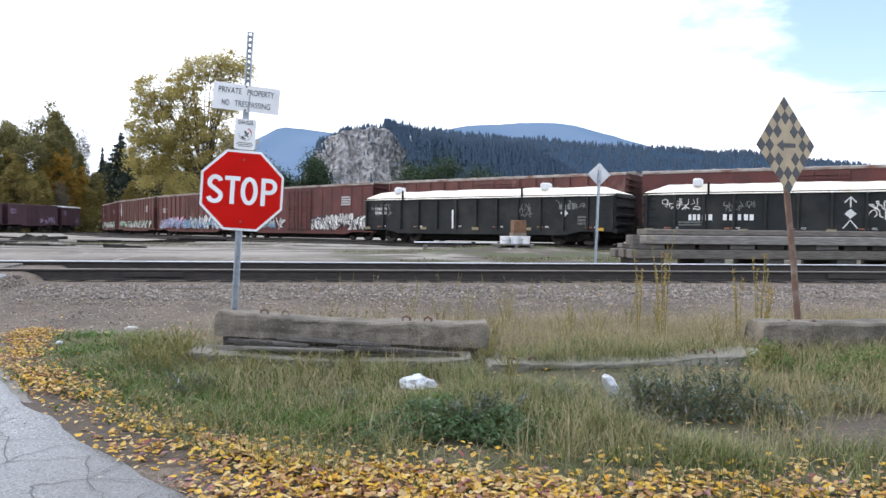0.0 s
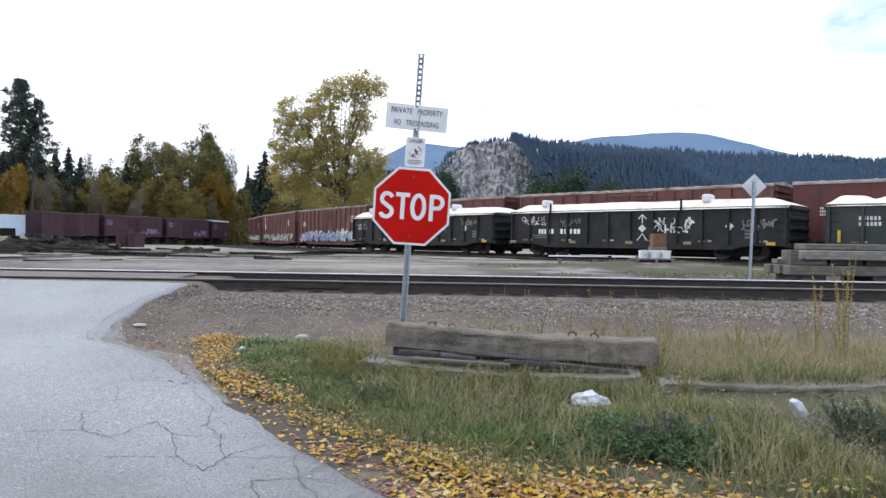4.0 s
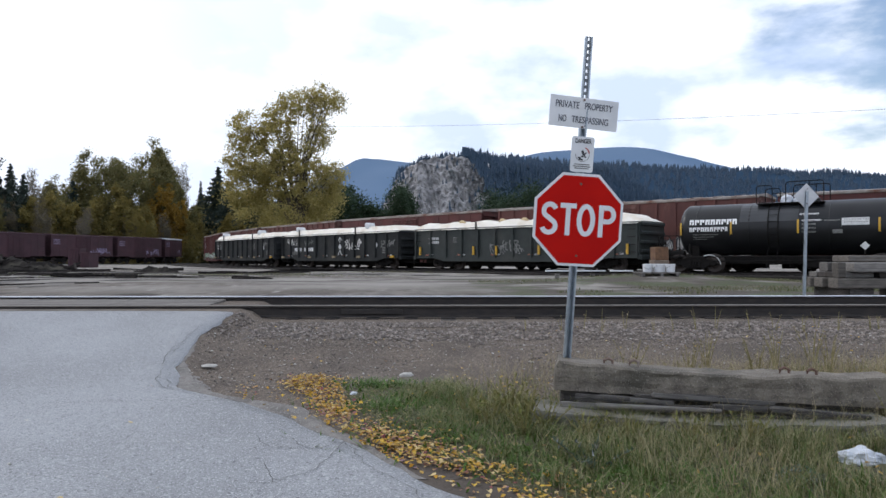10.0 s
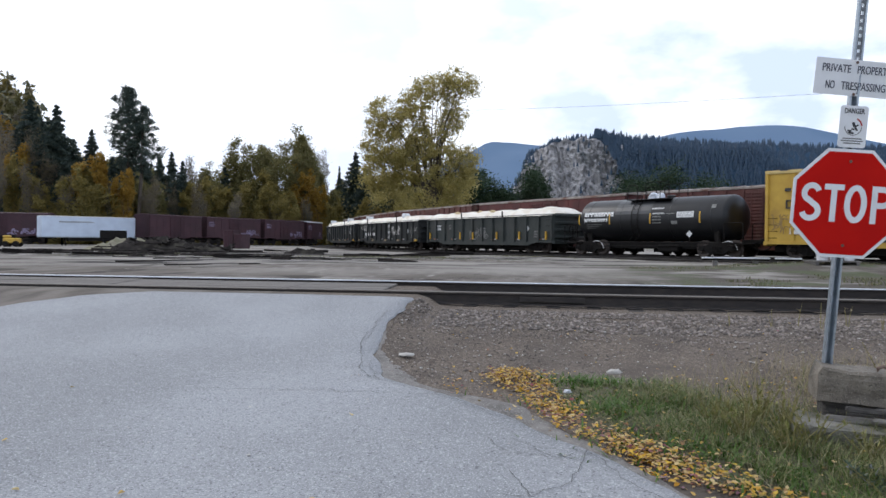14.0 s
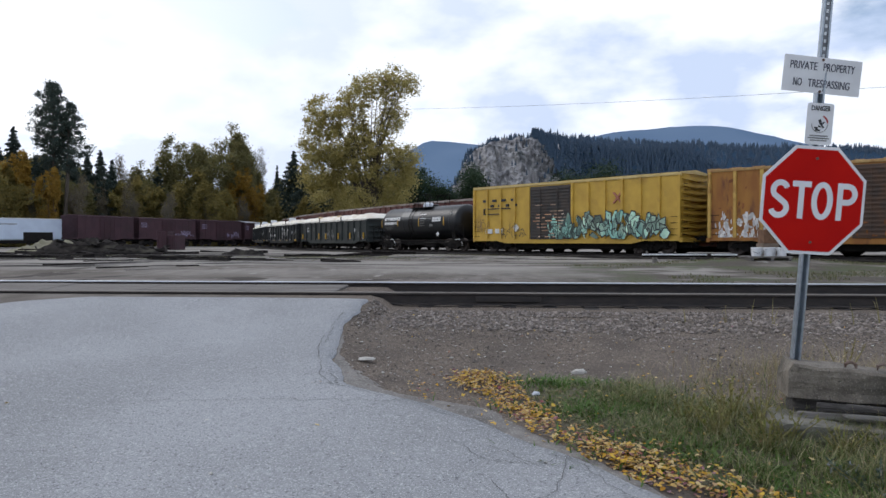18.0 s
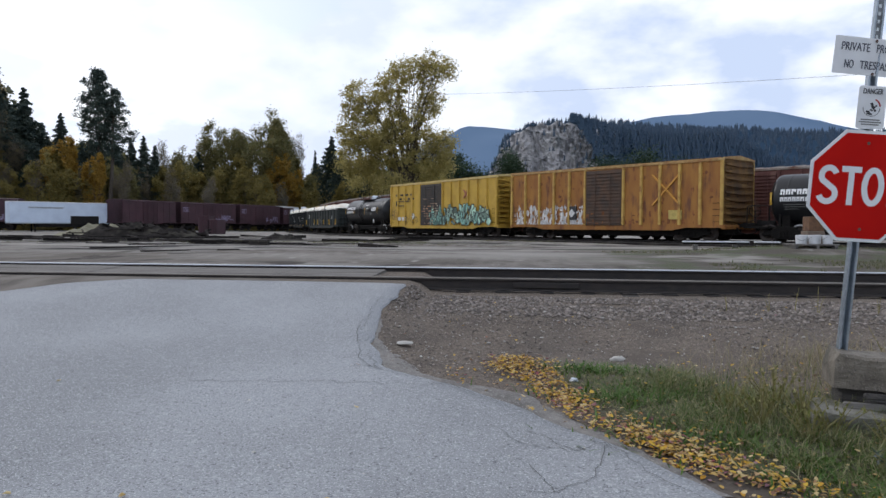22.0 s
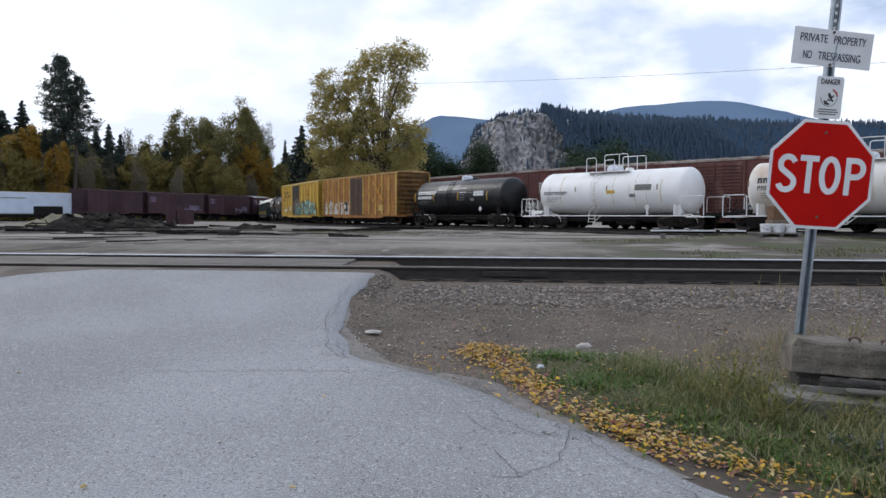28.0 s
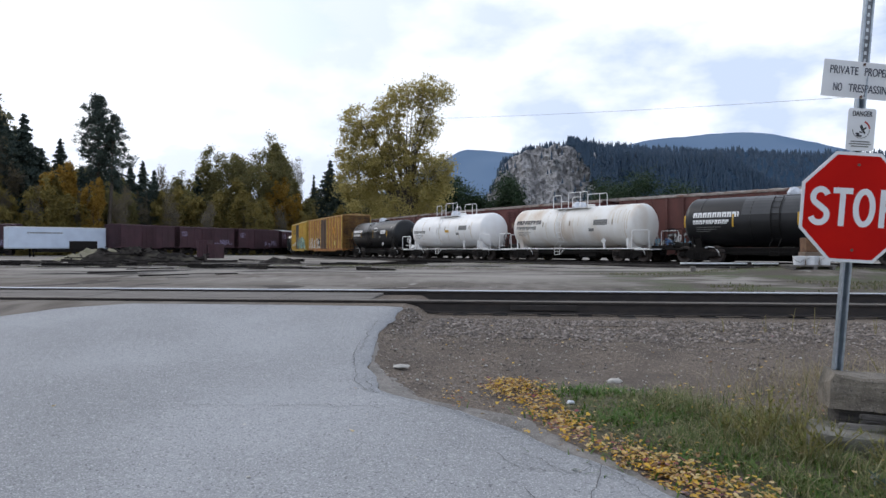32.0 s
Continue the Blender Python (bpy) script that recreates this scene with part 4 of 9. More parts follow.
def graffiti(car, x0, x1, y, z0, z1, material, seed, n=9, line=True, name="graffiti", strokes=1, fat=1.0):
    """Sprayed lettering that nobody can read: bent strokes side by side with dark outlines."""
    r = random.Random(seed)
    me, ed = Mesh(), Mesh()
    off, lift = 0.006, 0.0
    tall = z1 - z0
    for k in range(n):
        u = x0 + (x1 - x0) * (k + 0.5) / n
        wdt = abs(x1 - x0) / n
        for s in range(strokes):
            pts = []
            px, pz = u + r.uniform(-0.5, 0.5) * wdt, z0 + r.uniform(0.0, 0.6 if strokes > 1 else 0.15) * tall
            a = r.uniform(0.2, 2.9)
            for i in range(7):
                pts.append((px, pz))
                px += math.cos(a) * wdt * 0.34
                pz += math.sin(a) * tall * 0.17
                a += r.uniform(-1.2, 1.2)
                pz = min(max(pz, z0), z1)
                px = min(max(px, u - wdt * 0.8), u + wdt * 0.8)
            half = wdt * r.uniform(0.12, 0.26) * fat
            lift += 0.0008
            for grow, mesh, yy in ((1.0, me, y + off + lift + 0.0004), (1.42, ed, y + off + lift)):
                for i in range(len(pts) - 1):
                    (xa, za), (xb, zb) = pts[i], pts[i + 1]
                    d = Vector((xb - xa, zb - za))
                    if d.length < 1e-4:
                        continue
                    d.normalize()
                    q = Vector((-d.y, d.x)) * half * grow
                    e = d * half * grow * 0.6
                    mesh.add([(xa - e.x + q.x, yy, za - e.y + q.y), (xa - e.x - q.x, yy, za - e.y - q.y), (xb + e.x - q.x, yy, zb + e.y - q.y), (xb + e.x + q.x, yy, zb + e.y + q.y)], [(0, 1, 2, 3)])
                    yy += 0.00002
    if line:
        tagged(part(name, ed.data(name, M_GRAFD), M_GRAFD, car, "dark outline of sprayed graffiti"), kind="stuff")
    return tagged(part(name, me.data(name, material), material, car, "sprayed graffiti"), kind="stuff")


def burner(car, x0, x1, y, z0, z1, fill, seed, n):
    """A big sprayed piece: angular overlapping plates of colour, each with a dark rim."""
    r = random.Random(seed)
    me, rim = Mesh(), Mesh()
    lift = 0.0
    for k in range(n):
        cx = x0 + (x1 - x0) * (k + r.random()) / n
        edge = min(k, n - 1 - k) / n
        cz = z0 + (z1 - z0) * r.uniform(0.10, 0.50 + min(0.35, edge * 1.4))
        w, h = r.uniform(0.12, 0.34), r.uniform(0.22, 0.55)
        lean = r.uniform(-0.5, 0.5)
        count = r.choice((4, 5, 5, 6))
        ring = []
        for i in range(count):
            a = (i + r.uniform(-0.3, 0.3)) / count * 6.2832
            q = r.uniform(0.65, 1.25)
            u, v = math.cos(a) * w * q, math.sin(a) * h * q
            ring.append((u + lean * v, v))
        lift += 0.0007
        for grow, mesh, yy in ((1.16, rim, y + lift), (1.0, me, y + lift + 0.0003)):
            o = len(mesh.v)
            mesh.v += [(cx + u * grow + math.copysign(0.02, u) * (grow > 1), yy, min(max(cz + v * grow + math.copysign(0.02, v) * (grow > 1), z0 - 0.02), z1 + 0.1)) for u, v in ring]
            mesh.f.append(tuple(o + i for i in range(count)))
    tagged(part("graffiti", rim.data("graffiti", M_GRAFD), M_GRAFD, car, "dark outline of sprayed graffiti"), kind="stuff")
    tagged(part("graffiti", me.data("graffiti", fill), fill, car, "sprayed graffiti"), kind="stuff")


def peeling(car, x0, x1, y, z0, z1, material, seed, n):
    """Pale overpaint in ragged, dripping patches."""
    r = random.Random(seed)
    me = Mesh()
    for k in range(n):
        cx, cz = r.uniform(min(x0, x1), max(x0, x1)), z0 + (z1 - z0) * r.random() ** 1.6
        w, h = r.uniform(0.02, 0.12), r.uniform(0.04, 0.24)
        pts = []
        for i in range(11):
            a = i / 11 * 6.2832
            q = r.uniform(0.55, 1.15)
            pts.append((cx + math.cos(a) * w * q, max(z0, cz + math.sin(a) * h * q)))
        o = len(me.v)
        me.v += [(px, y + 0.00012 * k, pz) for px, pz in pts]
        me.f.append(tuple(o + i for i in range(11)))
    return tagged(part("peeling_paint", me.data("peeling_paint", material), material, car, "ragged patches of pale peeling paint"), kind="stuff")


def gondola(label, paint, seed, tarp_style, moving=True):
    """A high-sided gondola, 16.4 m long, ribs along the sides, loaded and sheeted."""
    L2, W2, z0, z1 = 8.17, 1.50, 0.66, 2.67
    car = thing("gondola_car", pose(0, 0, 0), label, "gondola car", "cars of the moving train")
    nb = 13
    for side in (1, -1):
        y = side * (W2 - 0.07)
        me = Mesh().box(-L2, L2, min(y, y - side * 0.02), max(y, y - side * 0.02), z0 + 0.15, z1 - 0.02)
        p = part("side_panel", me, paint, car)
        part("top_chord", Mesh().box(-L2, L2, side * W2 - 0.10 if side > 0 else side * W2 - 0.02, side * W2 + 0.02 if side > 0 else side * W2 + 0.10, z1 - 0.12, z1, 0.02), paint, p)
        part("side_sill", Mesh().prism([(-L2, z0 + 0.2), (L2, z0 + 0.2), (L2, z0 + 0.08), (6.3, z0 + 0.08), (5.5, z0 - 0.12), (-5.5, z0 - 0.12), (-6.3, z0 + 0.08), (-L2, z0 + 0.08)], side * (W2 - 0.09), side * W2), paint, p)
        for k in range(nb):
            x = -L2 + 0.14 + (2 * L2 - 0.28) * k / (nb - 1)
            rib = Mesh().prism([(x - 0.075, side * (W2 - 0.065)), (x - 0.05, side * (W2 + 0.06)), (x + 0.05, side * (W2 + 0.06)), (x + 0.075, side * (W2 - 0.065))], z0 + 0.12, z1 - 0.10, "z")
            part("rib", rib, paint, p)
    for sign in (1, -1):
        x = sign * L2
        e = part("end_wall", Mesh().box(min(x, x - sign * 0.04), max(x, x - sign * 0.04), -W2 + 0.1, W2 - 0.1, z0 + 0.2, z1 - 0.02), paint, car)
        for k in range(4):
            z = z0 + 0.45 + k * 0.48
            part("end_corrugation", Mesh().box(min(x, x + sign * 0.09), max(x, x + sign * 0.09), -W2 + 0.12, W2 - 0.12, z - 0.09, z + 0.09, 0.03), paint, e)
        part("end_sill", Mesh().box(x - 0.12, x + 0.12, -W2 + 0.02, W2 - 0.02, z0, z0 + 0.22, 0.02), paint, car)
        add_ladder(car, sign * (L2 - 0.42), W2 + 0.02, z0 + 0.2, z1 - 0.2)
    part("floor", Mesh().box(-L2 + 0.05, L2 - 0.05, -W2 + 0.1, W2 - 0.1, z0 + 0.1, z0 + 0.26), paint, car)
    part("centre_sill", Mesh().box(-L2, L2, -0.32, 0.32, z0 - 0.26, z0 + 0.12), M_TRUCK, car)
    # the long thin box is added to darken the shaded gap between the trucks
    part("rigging_shade_fill", Mesh().box(-4.4, 4.4, 0.5, 0.62, z0 - 0.42, z0 - 0.05).box(-1.6, -0.6, 0.3, 0.8, z0 - 0.3, z0 + 0.1, 0.08), M_TRUCK, car)
    # the sheeted load: low mounds that sag between the ridges
    me = Mesh()
    nx, ny = 72, 12
    for i in range(nx + 1):
        u = i / nx
        for j in range(ny + 1):
            v = j / ny * 2 - 1
            flat = tarp_style == "flat"
            edge = max(0, 1 - abs(v) ** (14 if flat else 5)) * min(1, u / (0.07 if flat else 0.03), (1 - u) / (0.07 if flat else 0.03))
            if tarp_style == "flat":
                h = 0.40 + 0.05 * bumps(u * 9, seed, 1.0) + 0.03 * bumps(u * 30, v * 2 + seed, 1.0) - 0.05 * abs(v)
            else:
                h = 0.10 + 0.26 * abs(math.sin(u * 22.0 + 0.6)) ** 0.6 + 0.12 * abs(bumps(u * 22, v * 1.5 + seed, 1.0)) + 0.10 * u
            x = L2 - u * 2 * L2
            y = v * (W2 + 0.05)
            drop = -0.10 if abs(v) > 0.99 else 0.035
            me.v.append((x, y, z1 + drop + h * edge))
    me.f = [(i * (ny + 1) + j, (i + 1) * (ny + 1) + j, (i + 1) * (ny + 1) + j + 1, i * (ny + 1) + j + 1) for i in range(nx) for j in range(ny)]
    tarp = part("tarpaulin", me, M_TARP, car, "off-white tarpaulin over the load", smooth=True)
    for u in ((0.185, 0.68) if tarp_style == "flat" else (0.33, 0.66)):
        x = L2 - u * 2 * L2
        part("tarp_strap", Mesh().box(x - 0.05, x + 0.05, W2 + 0.03, W2 + 0.09, z1 - 0.1, z1 + (0.44 if tarp_style == "flat" else 0.32)), M_TRUCK, tarp, "dark tie-down strap")
    if tarp_style != "flat":
        for u in (0.22, 0.42, 0.52, 0.73):
            x = L2 - u * 2 * L2
            part("tarp_bundle", Mesh().box(x - 0.22, x + 0.22, 0.5, 1.0, z1 + 0.2, z1 + 0.52, 0.12), M_BUNDLE, tarp, "ochre bundle on the tarpaulin")
    else:
        for u in (0.152, 0.755):
            x = L2 - u * 2 * L2
            part("tarp_box", Mesh().box(x - 0.20, x + 0.20, 0.75, 1.46, z1 + 0.25, z1 + 0.66, 0.06), M_BUCKET, tarp, "white box on the cover")
    for x in (-5.7, 5.7):
        add_truck(car, x, moving)
    add_couplers(car, L2)
    return car


M_BUNDLE = mat("ochre_bundle", (0.60, 0.46, 0.26), (0.50, 0.37, 0.20), rough=0.8, scale=4)


def boxcar(label, paint, door_paint, half=7.8, z0=0.70, z1=4.35, ribs=10, moving=True, roof=None, name="boxcar", group="", door=(1.5, -1.5), smooth_panels=False, doors=1, rib_paint=None, end_paint=None):
    car = thing(name, pose(0, 0, 0), label, "boxcar", group)
    W2 = 1.50
    part("body_core", Mesh().box(-half, half, -W2 + 0.06, W2 - 0.06, z0 + 0.12, z1 - 0.02), paint, car)
    for side in (1, -1):
        y = side * W2
        panel = part("side_sheet", Mesh().box(-half, half, min(y - side * 0.05, y), max(y - side * 0.05, y), z0 + 0.18, z1 - 0.1), paint, car)
        part("side_sill", Mesh().prism([(-half, z0 + 0.22), (half, z0 + 0.22), (half, z0 + 0.05), (half - 2.2, z0 + 0.05), (half - 3.0, z0 - 0.10), (-half + 3.0, z0 - 0.10), (-half + 2.2, z0 + 0.05), (-half, z0 + 0.05)], min(y - side * 0.04, y + side * 0.02), max(y - side * 0.04, y + side * 0.02)), paint, car)
        part("eave", Mesh().box(-half - 0.03, half + 0.03, min(y - side * 0.06, y + side * 0.05), max(y - side * 0.06, y + side * 0.05), z1 - 0.13, z1, 0.02), roof or paint, car)
        spans = ((door[0], half), (-half, door[1]))
        for a, b in spans:
            n = max(2, round(ribs * (b - a) / (2 * half - 3.0)))
            for k in range(n + 1):
                x = a + 0.08 + (b - a - 0.16) * k / n
                if smooth_panels:
                    me = Mesh().box(x - 0.05, x + 0.05, min(y, y + side * 0.03), max(y, y + side * 0.03), z0 + 0.2, z1 - 0.13)
                else:
                    me = Mesh().prism([(x - 0.09, y), (x - 0.07, y + side * 0.10), (x + 0.07, y + side * 0.10), (x + 0.09, y)], z0 + 0.2, z1 - 0.13, "z")
                part("rib", me, rib_paint or paint, panel)
        step = (door[0] - door[1]) / doors
        for q in range(doors):
            a = door[1] + q * step
            d = part("door", Mesh().box(a + 0.02, a + step - 0.02, min(y, y + side * 0.07), max(y, y + side * 0.07), z0 + 0.16, z1 - 0.2, 0.015), door_paint, car, "corrugated sliding door")
            for k in range(16):
                z = z0 + 0.32 + (z1 - z0 - 0.7) * k / 15
                part("door_corrugation", Mesh().box(a + 0.07, a + step - 0.07, min(y + side * 0.07, y + side * 0.11), max(y + side * 0.07, y + side * 0.11), z - 0.05, z + 0.05, 0.015), door_paint, d)
            me = Mesh()
            for f in (0.3, 0.72):
                me.tube([(a + step * f, y + side * 0.13, z0 + 0.1), (a + step * f, y + side * 0.13, z1 - 0.3)], 0.02, 6)
            part("lock_rod", me, door_paint, d)
    for sign in (1, -1):
        x = sign * half
        e = part("end_wall", Mesh().box(min(x, x - sign * 0.06), max(x, x - sign * 0.06), -W2, W2, z0 + 0.1, z1 - 0.03), end_paint or paint, car)
        for k in range(9):
            z = z0 + 0.45 + (z1 - z0 - 0.75) * k / 8
            part("end_corrugation", Mesh().prism([(-W2 + 0.12, z - 0.03), (0, z - 0.11), (W2 - 0.12, z - 0.03), (W2 - 0.12, z + 0.03), (0, z + 0.11), (-W2 + 0.12, z + 0.03)], min(x, x + sign * 0.07), max(x, x + sign * 0.07), "x"), end_paint or paint, e)
        part("end_sill", Mesh().box(x - 0.1, x + 0.1, -W2, W2, z0 - 0.02, z0 + 0.2, 0.02), paint, car)
        add_ladder(car, sign * (half - 0.35), W2 + 0.01, z0 + 0.2, z0 + 1.5, n=4)
        add_ladder(car, x + sign * 0.10, 1.15, z0 + 0.2, z1 - 0.4, n=9, along="y")
    rf = Mesh().prism([(-W2 - 0.04, z1 - 0.03), (W2 + 0.04, z1 - 0.03), (W2 + 0.04, z1 + 0.01), (0, z1 + 0.17), (-W2 - 0.04, z1 + 0.01)], -half - 0.04, half + 0.04, "x")
    rp = part("roof", rf, roof or paint, car, "low pitched steel roof")
    nr = 14
    for k in range(nr + 1):
        x = -half + 2 * half * k / nr
        part("roof_seam", Mesh().prism([(-W2 - 0.03, z1 + 0.01), (0, z1 + 0.17), (W2 + 0.03, z1 + 0.01), (W2 + 0.03, z1 + 0.05), (0, z1 + 0.21), (-W2 - 0.03, z1 + 0.05)], x - 0.03, x + 0.03, "x"), roof or paint, rp)
    part("centre_sill", Mesh().box(-half, half, -0.35, 0.35, z0 - 0.34, z0 + 0.15), M_TRUCK, car)
    # plain dark box added in place of the shade below the floor
    part("underframe_shade_fill", Mesh().box(-half + 3.3, half - 3.3, 0.5, 0.9, z0 - 0.44, z0 + 0.15, 0.04), M_TRUCK, car)
    part("brake_gear", Mesh().box(-1.4, -0.5, 0.3, 0.8, z0 - 0.25, z0 + 0.1, 0.08).box(0.4, 1.0, 0.5, 0.9, z0 - 0.2, z0 + 0.1, 0.06), M_TRUCK, car)
    for x in (-half + 2.1, half - 2.1):
        add_truck(car, x, moving)
    add_couplers(car, half)
    return car


def tank_car(label, paint, radius, half, seed, railing, white, shell_half):
    """A short tank car: dished shell on a stub frame with fittings on top."""
    car = thing("tank_car", pose(0, 0, 0), label, "tank car", "cars of the moving train")
    zc = 0.88 + radius
    n = 36
    hs = shell_half
    bulge = 0.55
    prof = [(hs - bulge + bulge * math.cos(math.pi / 2 * k / 10), radius * math.sin(math.pi / 2 * k / 10)) for k in range(11)]
    prof = prof + [(-x, r_) for x, r_ in reversed(prof)]
    shell = part("shell", Mesh().lathe(prof, n, "x").moved(Matrix.Translation((0, 0, zc))), paint, car, smooth=True)
    for x in (-hs * 0.78, -hs * 0.30, hs * 0.34, hs * 0.80):
        part("shell_seam", Mesh().lathe([(x - 0.035, radius), (x - 0.03, radius + 0.008), (x + 0.03, radius + 0.008), (x + 0.035, radius)], n, "x").moved(Matrix.Translation((0, 0, zc))), paint, shell, smooth=True)
    top = zc + radius
    r = random.Random(seed)
    # the valves on top, wrapped in white sheet
    for k, (x, w, h) in enumerate(((0.30, 0.34, 0.42), (-0.12, 0.28, 0.36)) if white else ((0.36, 0.30, 0.42), (-0.16, 0.27, 0.37))):
        bm = Mesh()
        rows = [(0.0, 1.0), (0.35, 1.05), (0.7, 0.85), (0.92, 0.55), (1.0, 0.0)]
        for a_, q in rows:
            for i in range(10):
                f = w * q * r.uniform(0.82, 1.12)
                bm.v.append((x + f * math.cos(i * 0.62832), f * math.sin(i * 0.62832), top - 0.06 + a_ * h * r.uniform(0.95, 1.05)))
        bm.f = [(j * 10 + i, j * 10 + (i + 1) % 10, j * 10 + 10 + (i + 1) % 10, j * 10 + 10 + i) for j in range(4) for i in range(10)]
        part("valve_cover", bm, M_PLASTIC, car, "valve wrapped in white sheet")
    part("hatch", Mesh().lathe([(0.0, 0.25), (0.16, 0.25), (0.2, 0.18), (0.2, 0)], 14, "z").moved(Matrix.Translation((-0.85, 0, top - 0.06))), paint, car)
    walk_z = top - 0.10
    rail_paint = M_TANKWHT if white else M_TRUCK
    part("platform", Mesh().box(-1.35, 1.55, -0.92, 0.92, walk_z - 0.02, walk_z + 0.02) if white or railing else Mesh().box(-0.7, 0.9, -0.5, 0.5, walk_z - 0.02, walk_z + 0.02), rail_paint, car, "steel grating platform")

    def hoop(xa, xb, y, z, h, rad=0.024):
        """An upturned U of pipe with rounded shoulders."""
        c = 0.12
        return Mesh().tube([(xa, y, z), (xa, y, z + h - c), (xa + c * 0.3, y, z + h - c * 0.3), (xa + c, y, z + h), (xb - c, y, z + h), (xb - c * 0.3, y, z + h - c * 0.3), (xb, y, z + h - c), (xb, y, z)], rad, 6)
    if railing:
        for y in (-0.92, 0.92):
            part("handrail", hoop(0.85, 1.55, y, walk_z, 0.86), rail_paint, car)
            part("handrail", hoop(-1.35, 0.25, y, walk_z, 0.98), rail_paint, car)
            part("handrail", Mesh().tube([(-0.75, y, walk_z), (-0.75, y, walk_z + 0.97)], 0.02, 6), rail_paint, car)
            part("handrail", Mesh().tube([(0.25, y, walk_z + 0.46), (0.85, y, walk_z + 0.46)], 0.018, 6), rail_paint, car)
    # ladders down the sides, following the shell
    lx = 0.75
    for side in (1, -1):
        for dx in (lx - 0.22, lx + 0.22):
            pts = [(dx, side * 0.70, walk_z)]
            for k in range(7):
                a_ = math.pi / 2 - 0.60 - k * 0.28
                pts.append((dx, side * (radius + 0.07) * math.cos(a_), zc + (radius + 0.07) * math.sin(a_)))
            pts += [(dx, side * 1.44, 0.95), (dx, side * 1.46, 0.42)]
            part("ladder_rail", Mesh().tube(pts, 0.022, 6), rail_paint, car)
        for k in range(8):
            a_ = math.pi / 2 - 0.62 - k * 0.24
            y, z = side * (radius + 0.07) * math.cos(a_), zc + (radius + 0.07) * math.sin(a_)
            part("ladder_rung", Mesh().tube([(lx - 0.22, y, z), (lx + 0.22, y, z)], 0.014, 5), rail_paint, car)
        for z in (0.84, 0.63, 0.44):
            part("ladder_rung", Mesh().tube([(lx - 0.22, side * 1.455, z), (lx + 0.22, side * 1.455, z)], 0.016, 5), rail_paint, car)
        part("ladder_brace", Mesh().tube([(lx - 0.22, side * 1.455, 0.46), (lx - 0.62, side * 1.40, 0.82)], 0.018, 5), rail_paint, car)
        # the thin rail along the frame, and end rails
        part("side_rail", Mesh().tube([(-half - 0.1, side * 1.38, 0.80), (half + 0.1, side * 1.38, 0.80)], 0.030, 6), rail_paint, car)
        for sign in (1, -1):
            part("end_handrail", Mesh().tube([(sign * (hs - 0.30), side * 1.40, 0.80), (sign * (hs - 0.30), side * 1.42, 1.78), (sign * (hs - 0.22), side * 1.42, 1.86), (sign * (half + 0.20), side * 1.42, 1.86), (sign * (half + 0.28), side * 1.42, 1.78), (sign * (half + 0.28), side * 1.42, 0.78)], 0.024, 6), rail_paint, car)
            part("shell_bracket", Mesh().box(sign * (hs - 0.75) - 0.05, sign * (hs - 0.75) + 0.05, min(side * 1.18, side * 1.26), max(side * 1.18, side * 1.26), 0.78, 1.42, 0.02), rail_paint, car)
    for sign in (1, -1):
        x = sign * (half - 1.45)
        arc = [(radius * 0.997 * math.cos(math.radians(a_)), zc + radius * 0.997 * math.sin(math.radians(a_))) for a_ in range(218, 323, 8)]
        part("saddle", Mesh().prism(arc + [(0.9, 0.72), (-0.9, 0.72)], x - 0.18, x + 0.18, "x"), M_TRUCK if not white else paint, car)
        part("end_platform", Mesh().box(min(sign * (half - 0.75), sign * (half + 0.3)), max(sign * (half - 0.75), sign * (half + 0.3)), -1.4, 1.4, 0.72, 0.79, 0.02), rail_paint, car)
        part("stub_sill", Mesh().box(min(sign * (half - 3.0), sign * (half + 0.3)), max(sign * (half - 3.0), sign * (half + 0.3)), -0.25, 0.25, 0.58, 0.86), M_TRUCK, car)
        add_truck(car, sign * (half - 1.45), True)
        # placard on its stand
        px = -hs * 0.56 if sign < 0 else hs * 0.985
        if sign < 0:
            part("placard_stand", Mesh().tube([(px, 1.36, 0.80), (px, 1.38, 1.18)], 0.035 if not white else 0.06, 6), rail_paint, car)
            part("placard", Mesh().prism([(px - 0.19, 1.28), (px, 1.09), (px + 0.19, 1.28), (px, 1.47)], 1.40, 1.42), M_MARK, car, "white diamond placard")
    # brake wheel and pipes on the leading platform
    ring = [(half + 0.12 + 0.30 * math.cos(k * 0.5236), 0.85, 1.62 + 0.30 * math.sin(k * 0.5236)) for k in range(13)]
    end_paint = rail_paint if seed == 3 else M_TRUCK
    part("brake_wheel", Mesh().tube(ring, 0.022, 6, False).tube([(half + 0.12, 0.85, 1.32), (half + 0.12, 0.85, 1.92)], 0.014, 5).tube([(half - 0.18, 0.85, 1.62), (half + 0.42, 0.85, 1.62)], 0.014, 5), end_paint, car)
    part("brake_stand", Mesh().tube([(half + 0.12, 0.82, 0.78), (half + 0.12, 0.82, 1.62)], 0.035, 6).tube([(half - 0.05, 0.5, 0.78), (half - 0.10, 0.6, 1.15), (half + 0.25, 1.1, 1.10)], 0.03, 6), end_paint, car)
    part("air_reservoir", Mesh().lathe([(-0.45, 0.0), (-0.45, 0.17), (0.45, 0.17), (0.45, 0.0)], 12, "x").moved(Matrix.Translation((half - 0.35, 0.55, 0.96))), end_paint, car)
    # added dark box that stands in for the shade beneath the tank
    part("underframe_shade_fill", Mesh().box(-half + 2.3, half - 2.3, -0.42, 0.42, 0.44, 0.86, 0.03), M_TRUCK, car, "dark box filling the shaded space under the tank")
